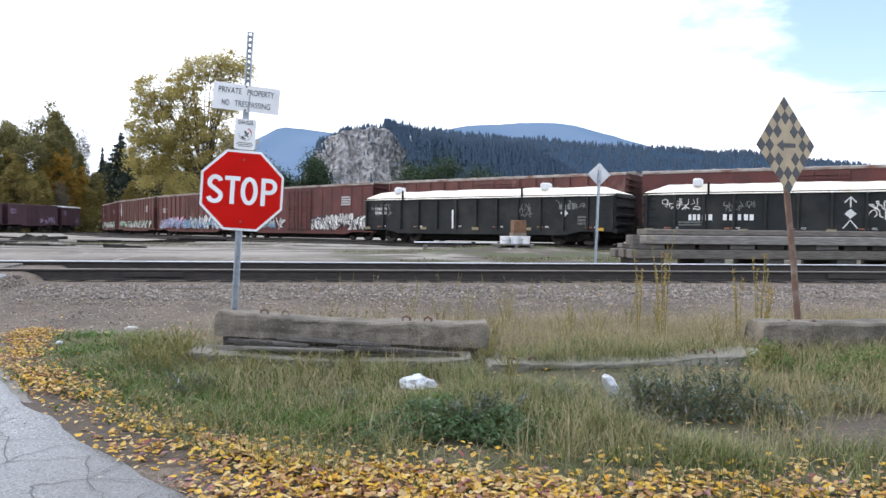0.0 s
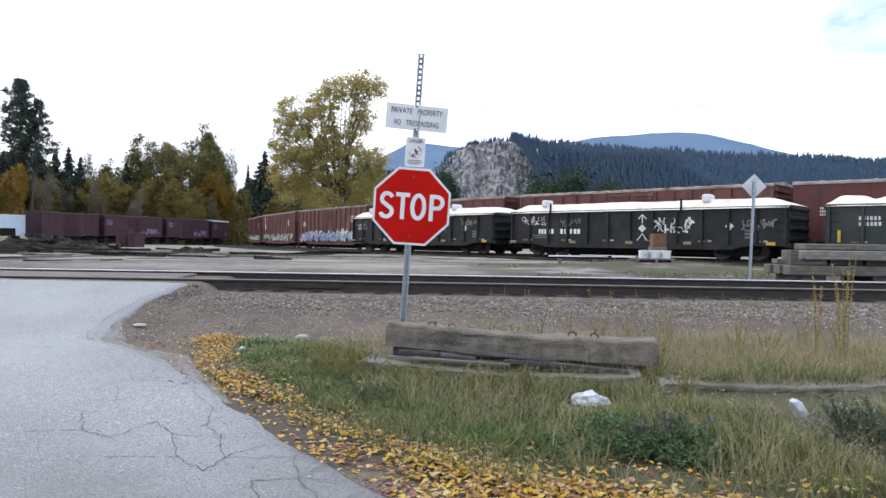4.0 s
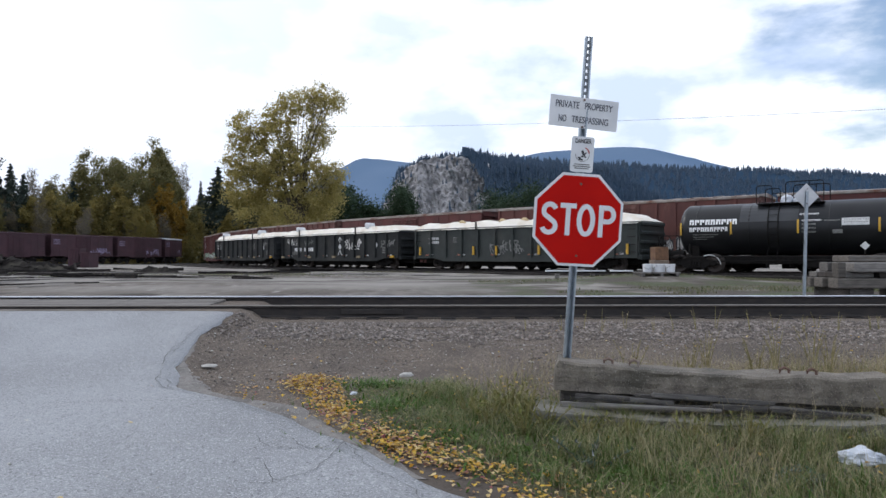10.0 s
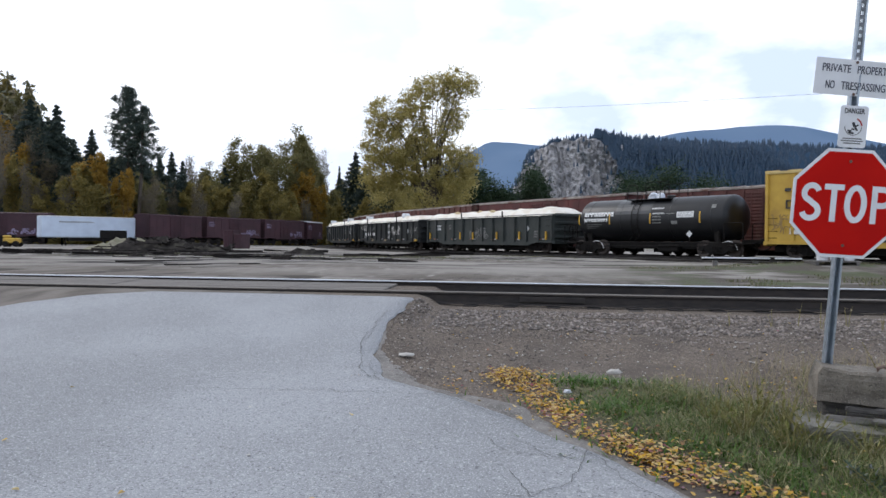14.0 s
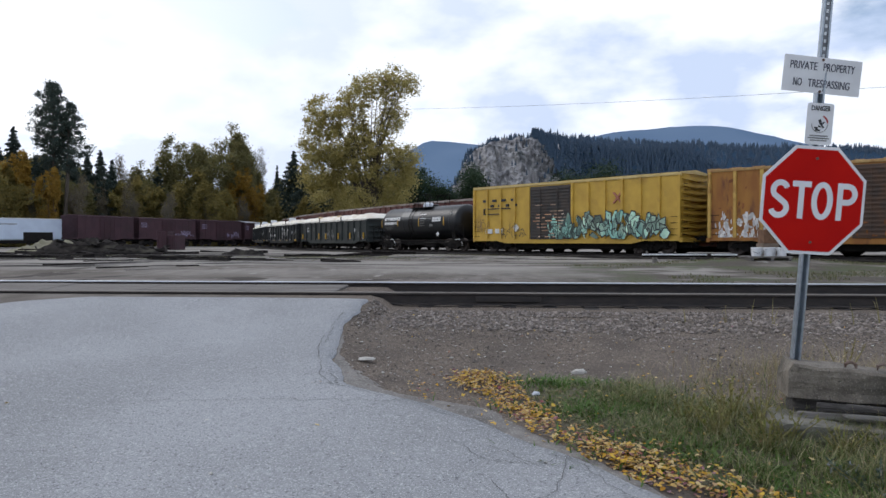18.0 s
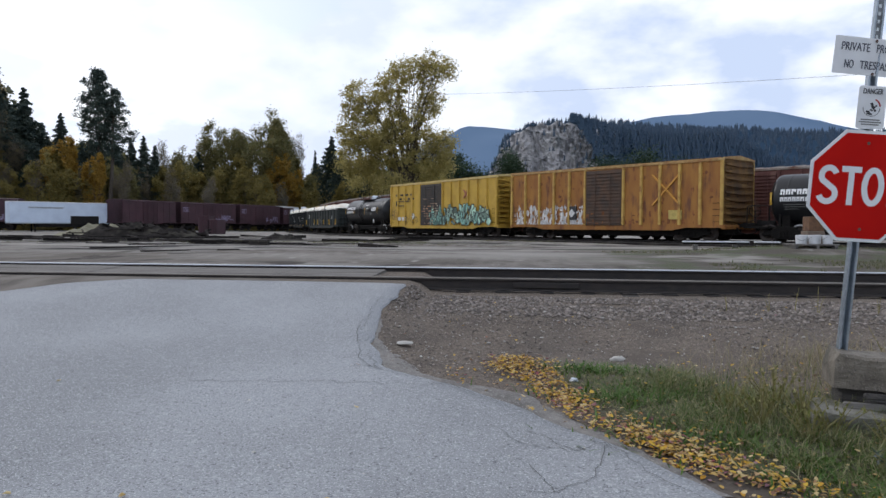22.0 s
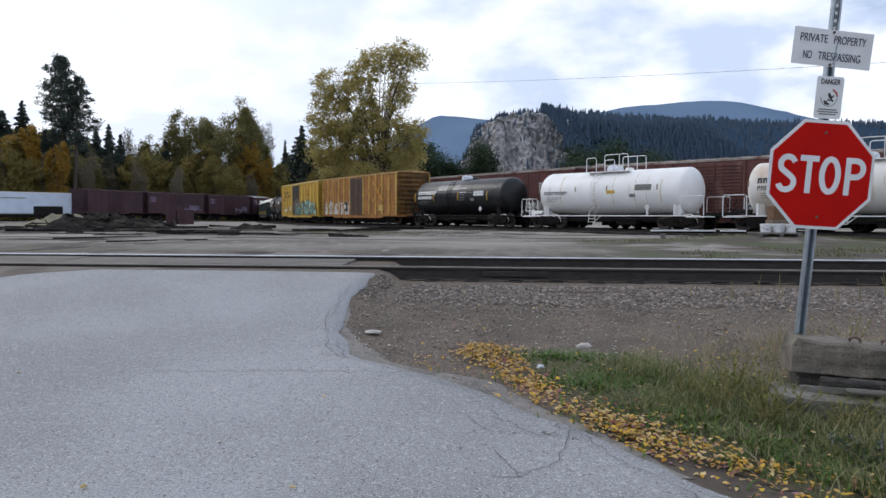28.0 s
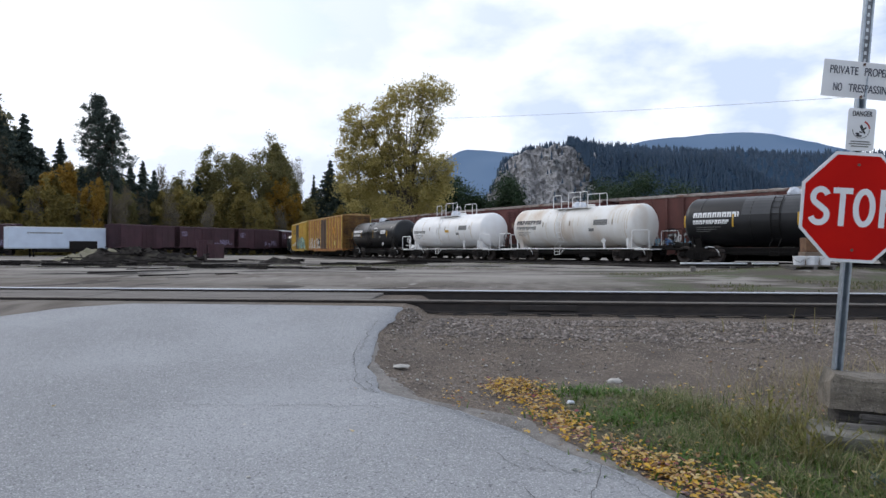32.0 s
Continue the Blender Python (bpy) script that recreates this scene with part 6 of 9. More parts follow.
def build_stop_sign():
    s = thing("stop_sign", pose(0.052, -4.665, -0.11, 3.39, 3.03, 8.5), "red octagonal stop sign with white notices on a perforated post", "road sign")
    post = Mesh()
    z1 = 2.58
    post.box(-0.020, 0.020, 0.012, 0.018, -0.35, 1.86)
    for sg in (-1, 1):
        post.box(min(sg * 0.016, sg * 0.021), max(sg * 0.016, sg * 0.021), -0.03, 0.012, -0.35, z1)
        post.box(min(sg * 0.018, sg * 0.031), max(sg * 0.018, sg * 0.031), -0.036, -0.030, -0.35, z1)
    p = part("post", post, M_STEEL, s, "galvanised channel post with holes")
    # above the notices the sky shows through the punched holes
    face = Mesh()
    face.box(-0.020, -0.010, -0.033, -0.029, 1.86, z1)
    face.box(0.010, 0.020, -0.033, -0.029, 1.86, z1)
    for k in range(15):
        z = 1.86 + k * 0.0508
        face.box(-0.010, 0.010, -0.033, -0.029, z, min(z + 0.026, z1))
    # coloured darker than the post below, as if seen against bright sky
    part("punched_face", face, M_STEELBACKLIT, p, "steel face punched with holes, coloured dark as if backlit")
    cx, cz, y = 0.008, 1.108, -0.048
    plate = part("sign_plate", Mesh().prism(shifted(octagon(0.375), cx, cz), y, y + 0.004), M_WHITE, s, "white-bordered octagonal plate")
    part("red_face", Mesh().prism(shifted(octagon(0.353), cx, cz), y - 0.0025, y), M_RED, plate, "faded red sheeting")
    # highway lettering: even strokes, each letter a part of its own
    for _, lines in stop_letters():
        me = Mesh()
        for k, line in enumerate(lines):
            ribbon(me, [(cx + u, cz + v) for u, v in line], 0.020, y - 0.0036 - 0.0003 * k, y - 0.0024)
        part("letter", me, M_WHITE, plate)
    for z in (-0.29, 0.29):
        part("bolt", Mesh().lathe([(0, 0.0), (0.0, 0.011), (0.006, 0.009), (0.006, 0)], 8, "y").moved(pose(cx, y - 0.009, cz + z)), M_RUSTPOST, plate)
    cx, cz = 0.0, 0.0
    nt = part("notice_board", Mesh().prism(shifted(rounded(0.605, 0.243, 0.006), cx, cz), y, y + 0.003), M_WHITE, s, "white property notice")
    nt.matrix_basis = pose(-0.006, 0.010, 1.968, 2.0, 0.3, 6.5)
    for text, dx, dz, wide in (("PRIVATE", -0.1525, 0.055, 0.205), ("PROPERTY", 0.1225, 0.055, 0.245), ("NO", -0.1875, -0.058, 0.065), ("TRESPASSING", 0.0575, -0.058, 0.325)):
        words(text, 0.076, M_NOTICE, nt, upright(cx + dx, y - 0.002, cz + dz), width=wide)
    for z in (0.105, -0.11):
        part("bolt", Mesh().lathe([(0, 0.0), (0.0, 0.010), (0.006, 0.008), (0.006, 0)], 8, "y").moved(pose(cx - 0.01, y - 0.008, cz + z)), M_RUSTPOST, nt)
    cx, cz = 0.004, 1.636
    dg = part("danger_notice", Mesh().prism(shifted(rounded(0.192, 0.285, 0.02), cx, cz), y, y + 0.003), M_WHITE, s, "white danger notice")
    words("DANGER", 0.05, M_INK, dg, upright(cx, y - 0.002, cz + 0.105), width=0.135, bold=0.0002)
    sym = Mesh()
    for (xa, za), (xb, zb), w in (((-0.004, 0.030), (0.012, -0.004), 0.009), ((0.012, -0.004), (0.034, 0.016), 0.005), ((0.012, -0.004), (0.030, -0.026), 0.006), ((-0.036, -0.026), (-0.010, -0.030), 0.006), ((-0.030, -0.040), (0.006, -0.044), 0.006), ((-0.010, -0.014), (0.010, -0.020), 0.005)):
        d = Vector((xb - xa, zb - za)).normalized() * w
        sym.prism([(cx + xa - d.y, cz + za + d.x), (cx + xa + d.y, cz + za - d.x), (cx + xb + d.y, cz + zb - d.x), (cx + xb - d.y, cz + zb + d.x)], y - 0.002, y)
    part("pictogram", sym, M_INK, dg, "black warning pictogram")
    arc, ring_ = Mesh(), Mesh()
    ribbon(arc, [(cx + 0.058 * math.cos(math.radians(a)), cz + 0.058 * math.sin(math.radians(a))) for a in range(8, 78, 10)], 0.005, y - 0.002, y)
    part("pictogram_accent", arc, M_INKRED, dg, "red stroke")
    ribbon(ring_, [(cx + 0.058 * math.cos(math.radians(a)), cz + 0.058 * math.sin(math.radians(a))) for a in range(180, 361, 15)], 0.002, y - 0.002, y)
    part("pictogram_ring", ring_, M_GREYINK, dg)
    bars = Mesh()
    for k, w in enumerate((0.13, 0.15, 0.12)):
        bars.box(cx - w / 2, cx + w / 2, y - 0.002, y, cz - 0.085 - k * 0.016, cz - 0.077 - k * 0.016)
    part("small_print", bars, M_GREYINK, dg)


def build_checker_sign():
    s = thing("checkerboard_sign", pose(5.93, -4.55, -0.45, 0, -6.5, 0), "faded tan and black checkerboard arrow sign on a rusty pipe", "road sign")
    part("pipe", Mesh().tube([(0, 0, -0.2), (0.01, 0, 0.8), (0, 0, 1.62)], 0.032, 10), M_RUSTPOST, s, "rusted iron pipe")
    part("upper_pipe", Mesh().tube([(0, 0, 1.5), (0, 0, 2.45)], 0.024, 8), M_STEEL, s, "grey steel tube")
    plate = part("diamond_plate", Mesh().prism([(-0.52, 0), (0, -0.52), (0.52, 0), (0, 0.52)], -0.042, -0.038), M_CHECK, s, "tan diamond plate", at=pose(0.0, 0, 2.04, 0, 3.2, 25))
    sq = 1.04 / 10
    # checks lie square to the diamond's edges, along a border two checks wide, with an open middle
    for i in range(7):
        for j in range(7):
            u, v = (i - 3) * sq, (j - 3) * sq
            border = i < 2 or i > 4 or j < 2 or j > 4
            if (i + j) % 2 == 0 and border:
                c = 0.7071
                q = sq * 0.5
                corners = [(u - q, v - q), (u + q, v - q), (u + q, v + q), (u - q, v + q)]
                part("black_check", Mesh().prism([((a - b) * c, (a + b) * c) for a, b in corners], -0.045, -0.042), M_INK, plate)
    part("arrow", Mesh().prism([(-0.17, 0.0), (-0.06, 0.06), (-0.06, 0.022), (0.16, 0.022), (0.16, -0.022), (-0.06, -0.022), (-0.06, -0.06)], -0.046, -0.042), M_INK, plate, "black arrow")


def build_small_sign():
    s = thing("diamond_sign", pose(6.70, 4.20, -0.22, 0, 1.8, 0), "small diamond sign seen from its bare back on a steel post", "road sign")
    part("post", Mesh().box(-0.03, 0.03, 0.0, 0.006, -0.2, 2.3).box(-0.03, -0.024, 0, 0.03, -0.2, 2.3).box(0.024, 0.03, 0, 0.03, -0.2, 2.3), M_STEEL, s, "galvanised steel post")
    part("diamond_plate", Mesh().prism([(-0.27, 0), (0, -0.27), (0.27, 0), (0, 0.27)], 0.032, 0.036), M_SIGNBACK, s, "unpainted aluminium back", at=pose(0, 0, 2.2))
    for z in (-0.15, 0.15):
        part("bolt", Mesh().lathe([(0, 0.0), (0.0, 0.012), (0.008, 0.010), (0.008, 0)], 8, "y").moved(pose(0, -0.008, 2.2 + z)), M_RUSTPOST, s)


build_stop_sign()
build_checker_sign()
build_small_sign()


# ---- concrete, timber and clutter ----
def rough_block(L, W, H, seed, sag=0.0, material=None):
    """A worn concrete beam along x, its corner at the origin, edges crumbled."""
    me = Mesh()
    nx, prof = 40, [(0.0, 0.0), (0.0, 0.25), (0.0, 0.5), (0.0, 0.75), (0.0, 0.92), (0.05, 1.0), (0.3, 1.0), (0.7, 1.0), (0.95, 1.0), (1.0, 0.92), (1.0, 0.5), (1.0, 0.0)]
    n = len(prof)
    for i in range(nx + 1):
        u = i / nx
        for v, w in prof:
            k = noise.noise(Vector((u * L * 4, v * 3 + seed, w * 3))) * 0.018 + noise.noise(Vector((u * L * 13, v * 7 + seed, w * 8))) * 0.010
            edge = 0.03 if i in (0, nx) else 0.0
            top = H * w - sag * math.sin(math.pi * u) * w + (noise.noise(Vector((u * 5, seed, 2))) * 0.025 * w)
            me.v.append((u * L + (edge if i == 0 else -edge) * (w > 0.9), v * W + k, top + k * 0.6))
    me.f = [(i * n + q, (i + 1) * n + q, (i + 1) * n + q + 1, i * n + q + 1) for i in range(nx) for q in range(n - 1)]
    me.f += [(i * n + n - 1, (i + 1) * n + n - 1, (i + 1) * n, i * n) for i in range(nx)]
    me.f += [tuple(range(n)), tuple(nx * n + q for q in range(n))]
    return me


def concrete(name, L, W, H, m, seed, label, sag=0.0, material=None, loops=()):
    ob = thing(name, m, label, "concrete block", "concrete blocks by the road")
    part("beam", rough_block(L, W, H, seed, sag), material or M_CONC, ob)
    for x in loops:
        me = Mesh().tube([(x - 0.036, W * 0.4, H - 0.06), (x - 0.032, W * 0.4, H - 0.002), (x, W * 0.4, H + 0.014), (x + 0.032, W * 0.4, H - 0.002), (x + 0.036, W * 0.4, H - 0.06)], 0.012, 6)
        part("lifting_loop", me, M_RUSTPOST, ob, "dark rusty lifting loop")


concrete("concrete_block", 2.52, 0.34, 0.235, pose(-0.09, -4.92, -0.350, 0, 1.95, -8.6), 3, "long weathered grey concrete beam lying on rotten timbers", 0.05, None, (0.42, 0.62, 1.75, 1.95))
concrete("concrete_slab", 2.55, 0.42, 0.16, pose(-0.30, -5.15, -0.60, 0, 0.6, -9), 14, "low pale concrete slab under the beams", 0.06, M_CONC2)
concrete("concrete_slab", 2.75, 0.40, 0.16, pose(2.34, -5.66, -0.66, 0, -0.6, 6.0), 21, "low concrete slab half lost in grass", 0.05, M_CONC2, (0.25, 0.45, 2.05, 2.25))
concrete("concrete_block", 2.9, 0.36, 0.27, pose(5.22, -5.04, -0.52, 0, 0.2, -2), 27, "grey concrete beam beside a sign pipe", 0.0, None, (0.35, 0.62))
solid("old_timber", Mesh().box(0.05, 2.42, 0.07, 0.30, 0.0, 0.145, 0.02), M_OLDWOOD, "rotten dark timber under the concrete beam", "timber", m=pose(-0.09, -4.92, -0.492, 0, 1.95, -8.6))
PLANK = random.Random(62)
for k in range(17):
    # splintered ends taper to a point
    L, w, h = PLANK.uniform(0.35, 0.95), PLANK.uniform(0.03, 0.07), PLANK.uniform(0.018, 0.04)
    me = Mesh().box(-L / 2, L / 2, -w, w, 0, h, 0.008)
    me.v = [(x, y * (1 - 0.6 * max(0.0, (abs(x) / L * 2 - 0.7) / 0.3)), z) for x, y, z in me.v]
    u = PLANK.uniform(0.12, 1.25) if k < 11 else PLANK.uniform(1.3, 2.1)
    solid("plank", me, M_OLDWOOD if k % 3 else M_TIMBER, "rotten dark plank under the concrete beam", "plank", "rotten planks", m=pose(u, -4.93 - 0.15 * u - PLANK.uniform(0.0, 0.16), -0.465 + 0.011 * (k % 11) - 0.03 * u, PLANK.uniform(-8, 8), PLANK.uniform(0, 4), PLANK.uniform(-16, -3)))


def crumple(name, m, sx, sy, sz, seed, label):
    bm = bmesh.new()
    bmesh.ops.create_icosphere(bm, subdivisions=4, radius=1.0)
    for v in bm.verts:
        k = 1 + 0.35 * noise.noise(v.co * 1.7 + Vector((seed, 0, 0))) + 0.22 * abs(noise.noise(v.co * 4.1 + Vector((0, seed, 0))))
        v.co = Vector((v.co.x * sx * k, v.co.y * sy * k, max(v.co.z, -0.4) * sz * k))
    me = bpy.data.meshes.new(name)
    bm.to_mesh(me)
    bm.free()
    me.materials.append(M_PLASTIC)
    return solid(name, me, M_PLASTIC, label, "litter", "litter in the grass", m=m)


crumple("plastic_bag", pose(1.69, -6.0, -0.60, 0, 4, 10), 0.145, 0.085, 0.068, 1.0, "crumpled white plastic bag lying in the grass")
crumple("plastic_bag", pose(3.20, -6.25, -0.59, 0, 60, 20), 0.10, 0.05, 0.055, 4.0, "small crumpled white plastic scrap in the grass")
crumple("plastic_scrap", pose(3.62, -6.75, -0.62, 0, 0, 20), 0.05, 0.03, 0.04, 7.0, "small white plastic scrap among weeds")
crumple("plastic_scrap", pose(-1.74, -4.10, -0.525, 0, 0, 20), 0.032, 0.022, 0.018, 9.0, "small white plastic scrap among leaves")


def pebble(x, y, z, sx, sy, sz, seed, label):
    bm = bmesh.new()
    bmesh.ops.create_icosphere(bm, subdivisions=2, radius=1.0)
    for v in bm.verts:
        k = 1 + 0.3 * noise.noise(v.co * 1.3 + Vector((seed, 0, 0)))
        v.co = Vector((v.co.x * sx * k, v.co.y * sy * k, v.co.z * sz * k))
    me = bpy.data.meshes.new("pale_stone")
    bm.to_mesh(me)
    bm.free()
    me.materials.append(M_PALE)
    solid("pale_stone", me, M_PALE, label, "stone", "pale stones on the gravel", m=pose(x, y, z))


pebble(-3.28, -3.27, -0.397, 0.085, 0.05, 0.02, 1, "flat pale stone at the edge of the asphalt")
pebble(-1.30, -3.25, -0.50, 0.07, 0.05, 0.03, 5, "pale stone lying on the gravel")


def build_timber_pile():
    s = thing("timber_stack", pose(0, 0, 0), "long stack of weathered grey bridge timbers beside the track", "timber stack")
    r = random.Random(8)
    # tiers: first end, front, count across, underside, height, wood
    for x0, y0, n, z0, h, wood in ((7.98, 5.22, 4, 0.02, 0.235, M_TIMBER2), (8.22, 5.30, 4, 0.258, 0.12, M_TIE), (8.36, 5.24, 4, 0.382, 0.225, M_TIMBER), (8.66, 5.95, 2, 0.61, 0.16, M_TIMBER2)):
        for k in range(n):
            L = r.uniform(7.6, 8.6)
            if h < 0.15:
                for q in range(9):
                    part("spacer", Mesh().box(0, 0.62 + r.uniform(0, 0.15), 0, 0.34, 0, h - 0.004, 0.01), M_TIE if (q + k) % 3 else M_TIMBER, s, at=pose(x0 + q * 0.78 + r.uniform(0, 0.06), y0 + 0.06 + k * 0.40 + r.uniform(-0.03, 0.03), z0))
                continue
            part("timber", Mesh().box(0, L, 0, 0.38, 0, h - 0.004 - r.uniform(0, 0.01), 0.018), wood, s, at=pose(x0 + r.uniform(0, 0.22) * (k > 0), y0 + k * 0.40, z0, 0, 0, r.uniform(-0.25, 0.25)))
    part("end_block", Mesh().box(8.02, 8.2, 5.26, 5.5, 0.26, 0.60, 0.015), M_TIMBER2, s, "short grey offcut on end")
    for x in (8.3, 9.9, 11.5, 13.5, 15.3):
        part("bearer", Mesh().box(x, x + 0.55, 5.3, 6.8, -0.32, 0.018, 0.01), M_OLDWOOD, s)


build_timber_pile()


def build_pails():
    first = thing("pail", pose(7.22, 16.6, 0.185), "white plastic pail with lid", "pail", "white pails beside the track")
    part("body", Mesh().lathe([(0, 0.0), (0, 0.155), (0.27, 0.178), (0.27, 0)], 18, "z"), M_BUCKET, first, smooth=False)
    part("lid", Mesh().lathe([(0.265, 0.0), (0.265, 0.186), (0.30, 0.186), (0.305, 0.16), (0.295, 0.0)], 18, "z"), M_BUCKET, first)
    part("handle", Mesh().tube([(-0.176, 0, 0.24), (-0.13, -0.13, 0.15), (0, -0.19, 0.10), (0.13, -0.13, 0.15), (0.176, 0, 0.24)], 0.006, 5), M_TRUCK, first)
    for x, y in ((7.66, 16.64), (8.10, 16.58), (7.44, 17.06), (7.88, 17.04)):
        copy_thing(first, pose(x, y, 0.185, 0, 0, 30 * x))
    deck = thing("pallet", pose(7.6, 16.8, -0.08), "low grey wooden pallet under the pails", "pallet")
    for k in range(6):
        part("board", Mesh().box(-0.75, 0.75, -0.6 + k * 0.21, -0.45 + k * 0.21, 0.22, 0.265), M_TIMBER, deck)
    for x in (-0.7, 0, 0.6):
        part("bearer", Mesh().box(x, x + 0.1, -0.6, 0.62, -0.08, 0.22), M_TIMBER, deck)
    st = thing("crate_stack", pose(8.08, 17.9, 0.03), "stack of brown wooden crates", "crate stack")
    part("crate", Mesh().box(-0.29, 0.29, -0.36, 0.36, -0.08, 0.60, 0.02), M_CARTON, st)
    part("crate", Mesh().box(-0.24, 0.28, -0.34, 0.34, 0.602, 1.12, 0.02), M_PALLET, st)


M_CARTON = mat("grey_brown_board", (0.20, 0.15, 0.115), (0.14, 0.105, 0.078), rough=0.85, scale=3)
build_pails()


def build_beams():
    for x, L, y in ((3.9, 2.55, 20.0), (6.65, 0.95, 19.9)):
        b = thing("steel_beam", pose(x, y, -0.22), "dark steel beam with a white painted top edge lying in the yard", "steel beam", "steel beams in the yard")
        part("flange", Mesh().box(0, L, -0.1, 0.15, 0.36, 0.42, 0.01), M_BUCKET, b, "white painted top flange")
        part("web", Mesh().box(0, L, 0.02, 0.06, 0.29, 0.36), M_TRUCK, b)
        for f in (0.2, 0.8):
            part("block", Mesh().box(L * f - 0.09, L * f + 0.09, 0.0, 0.2, -0.05, 0.29, 0.02), M_TIMBER, b, "weathered wooden block")


build_beams()


def heap(name, m, sx, sy, sz, seed, material, label):
    me = Mesh()
    n = 28
    for j in range(n + 1):
        for i in range(n + 1):
            u, v = i / n * 2 - 1, j / n * 2 - 1
            k = max(0, 1 - (u * u + v * v)) ** 0.7
            h = k * (0.62 + 0.55 * noise.noise(Vector((u * 2.2 + seed, v * 2.2, 0))) + 0.38 * noise.noise(Vector((u * 7, v * 7, seed))) + 0.22 * noise.noise(Vector((u * 15, v * 15, seed))))
            me.v.append((u * sx, v * sy, max(h, 0) * sz - 0.1))
    me.f = [(j * (n + 1) + i, j * (n + 1) + i + 1, (j + 1) * (n + 1) + i + 1, (j + 1) * (n + 1) + i) for j in range(n) for i in range(n)]
    solid(name, me, material, label, "heap", m=m, smooth=True)


heap("earth_mound", pose(-34.5, 44.5, -0.2, 0, 0, -8), 4.2, 2.2, 1.5, 2, M_DIRTPILE, "dark heap of earth and scrap in the yard")
heap("earth_mound", pose(-30.0, 43.0, -0.2, 0, 0, 5), 2.6, 1.2, 0.8, 6, M_DIRTPILE, "low dark heap of earth in the yard")
heap("sand_mound", pose(-38.5, 47.5, -0.2), 4.5, 2.5, 1.1, 9, mat("pale_spoil", (0.25, 0.225, 0.16), (0.17, 0.16, 0.105), rough=0.95, scale=2, bump=0.5), "low pale heap of spoil with dry grass")
heap("earth_mound", pose(-19.5, 38.5, -0.2), 1.6, 0.8, 0.55, 12, M_DIRTPILE, "small dark heap of broken ties")


def build_tie_litter():
    """Old ties and planks strewn beyond the crossing."""
    tie = Mesh().box(-1.3, 1.3, -0.115, 0.115, -0.06, 0.07, 0.015).data("old_tie", M_TIE)
    spots = ((-28.0, 33.5, 3), (-31.0, 36.0, -2), (-14.5, 33.0, 4), (-18.5, 36.5, -5), (-12.0, 28.0, 3), (-29.5, 29.0, 5), (-33.0, 33.0, -4), (-10.5, 31.5, 2), (-24.0, 39.5, 6), (-15.0, 40.0, -3), (-26.5, 25.0, 1), (-24.0, 27.0, 4), (-21.0, 30.5, -6), (-27.5, 31.5, 10), (-18.0, 26.5, 2), (-16.5, 29.5, -3), (-22.5, 23.0, 5), (-13.5, 24.5, 0), (-25.5, 36.0, -4), (-20.0, 34.5, 7))
    for x, y, a in spots:
        solid("old_tie", tie, M_TIE, "discarded dark railway tie on the dirt", "railway tie", "discarded ties", m=pose(x, y, land(x, y) - 0.02, 0, 0, a))


build_tie_litter()


def build_debris():
    """Broken ties, planks and clods strewn over the far part of the yard."""
    r = random.Random(404)
    me = Mesh()
    for k in range(230):
        x, y = r.uniform(-48, -9), r.gauss(36, 7)
        if y < 22 or y > 52 or bumps(x, y, 0.09) < -0.15:
            continue
        L, w, h = r.uniform(0.5, 3.4), r.uniform(0.08, 0.28), r.uniform(0.03, 0.16)
        b = Mesh().box(-L / 2, L / 2, -w / 2, w / 2, -0.08, h, 0.015)
        m = pose(x, y, land(x, y) + r.uniform(-0.02, 0.05), 0, r.uniform(-4, 4), r.gauss(0, 22))
        o = len(me.v)
        me.v += [tuple(m @ Vector(v)) for v in b.v]
        me.f += [tuple(i + o for i in f) for f in b.f]
    solid("yard_debris", me, M_DEBRIS, "dark broken ties and planks strewn on the dirt", "debris", kind="stuff")
    # scrap on the earth heap
    me = Mesh()
    for k in range(60):
        x, y = r.gauss(-33.0, 2.4), r.gauss(44, 1.0)
        L, w = r.uniform(0.4, 2.2), r.uniform(0.06, 0.2)
        b = Mesh().box(-L / 2, L / 2, -w / 2, w / 2, -w / 2, w / 2, 0.01)
        m = pose(x, y, 0.05 + 0.85 * math.exp(-((x + 34.0) / 2.8) ** 2) * r.random(), r.uniform(-20, 20), r.uniform(-28, 28), r.uniform(-60, 60))
        o = len(me.v)
        me.v += [tuple(m @ Vector(v)) for v in b.v]
        me.f += [tuple(i + o for i in f) for f in b.f]
    solid("heap_scrap", me, M_DEBRIS, "dark splintered scrap timber on an earth heap", "debris", kind="stuff")


M_DEBRIS = mat("charred_scrap_timber", (0.036, 0.031, 0.028), (0.020, 0.018, 0.017), rough=0.95, scale=4, island=0.6, spec=0.08)
build_debris()


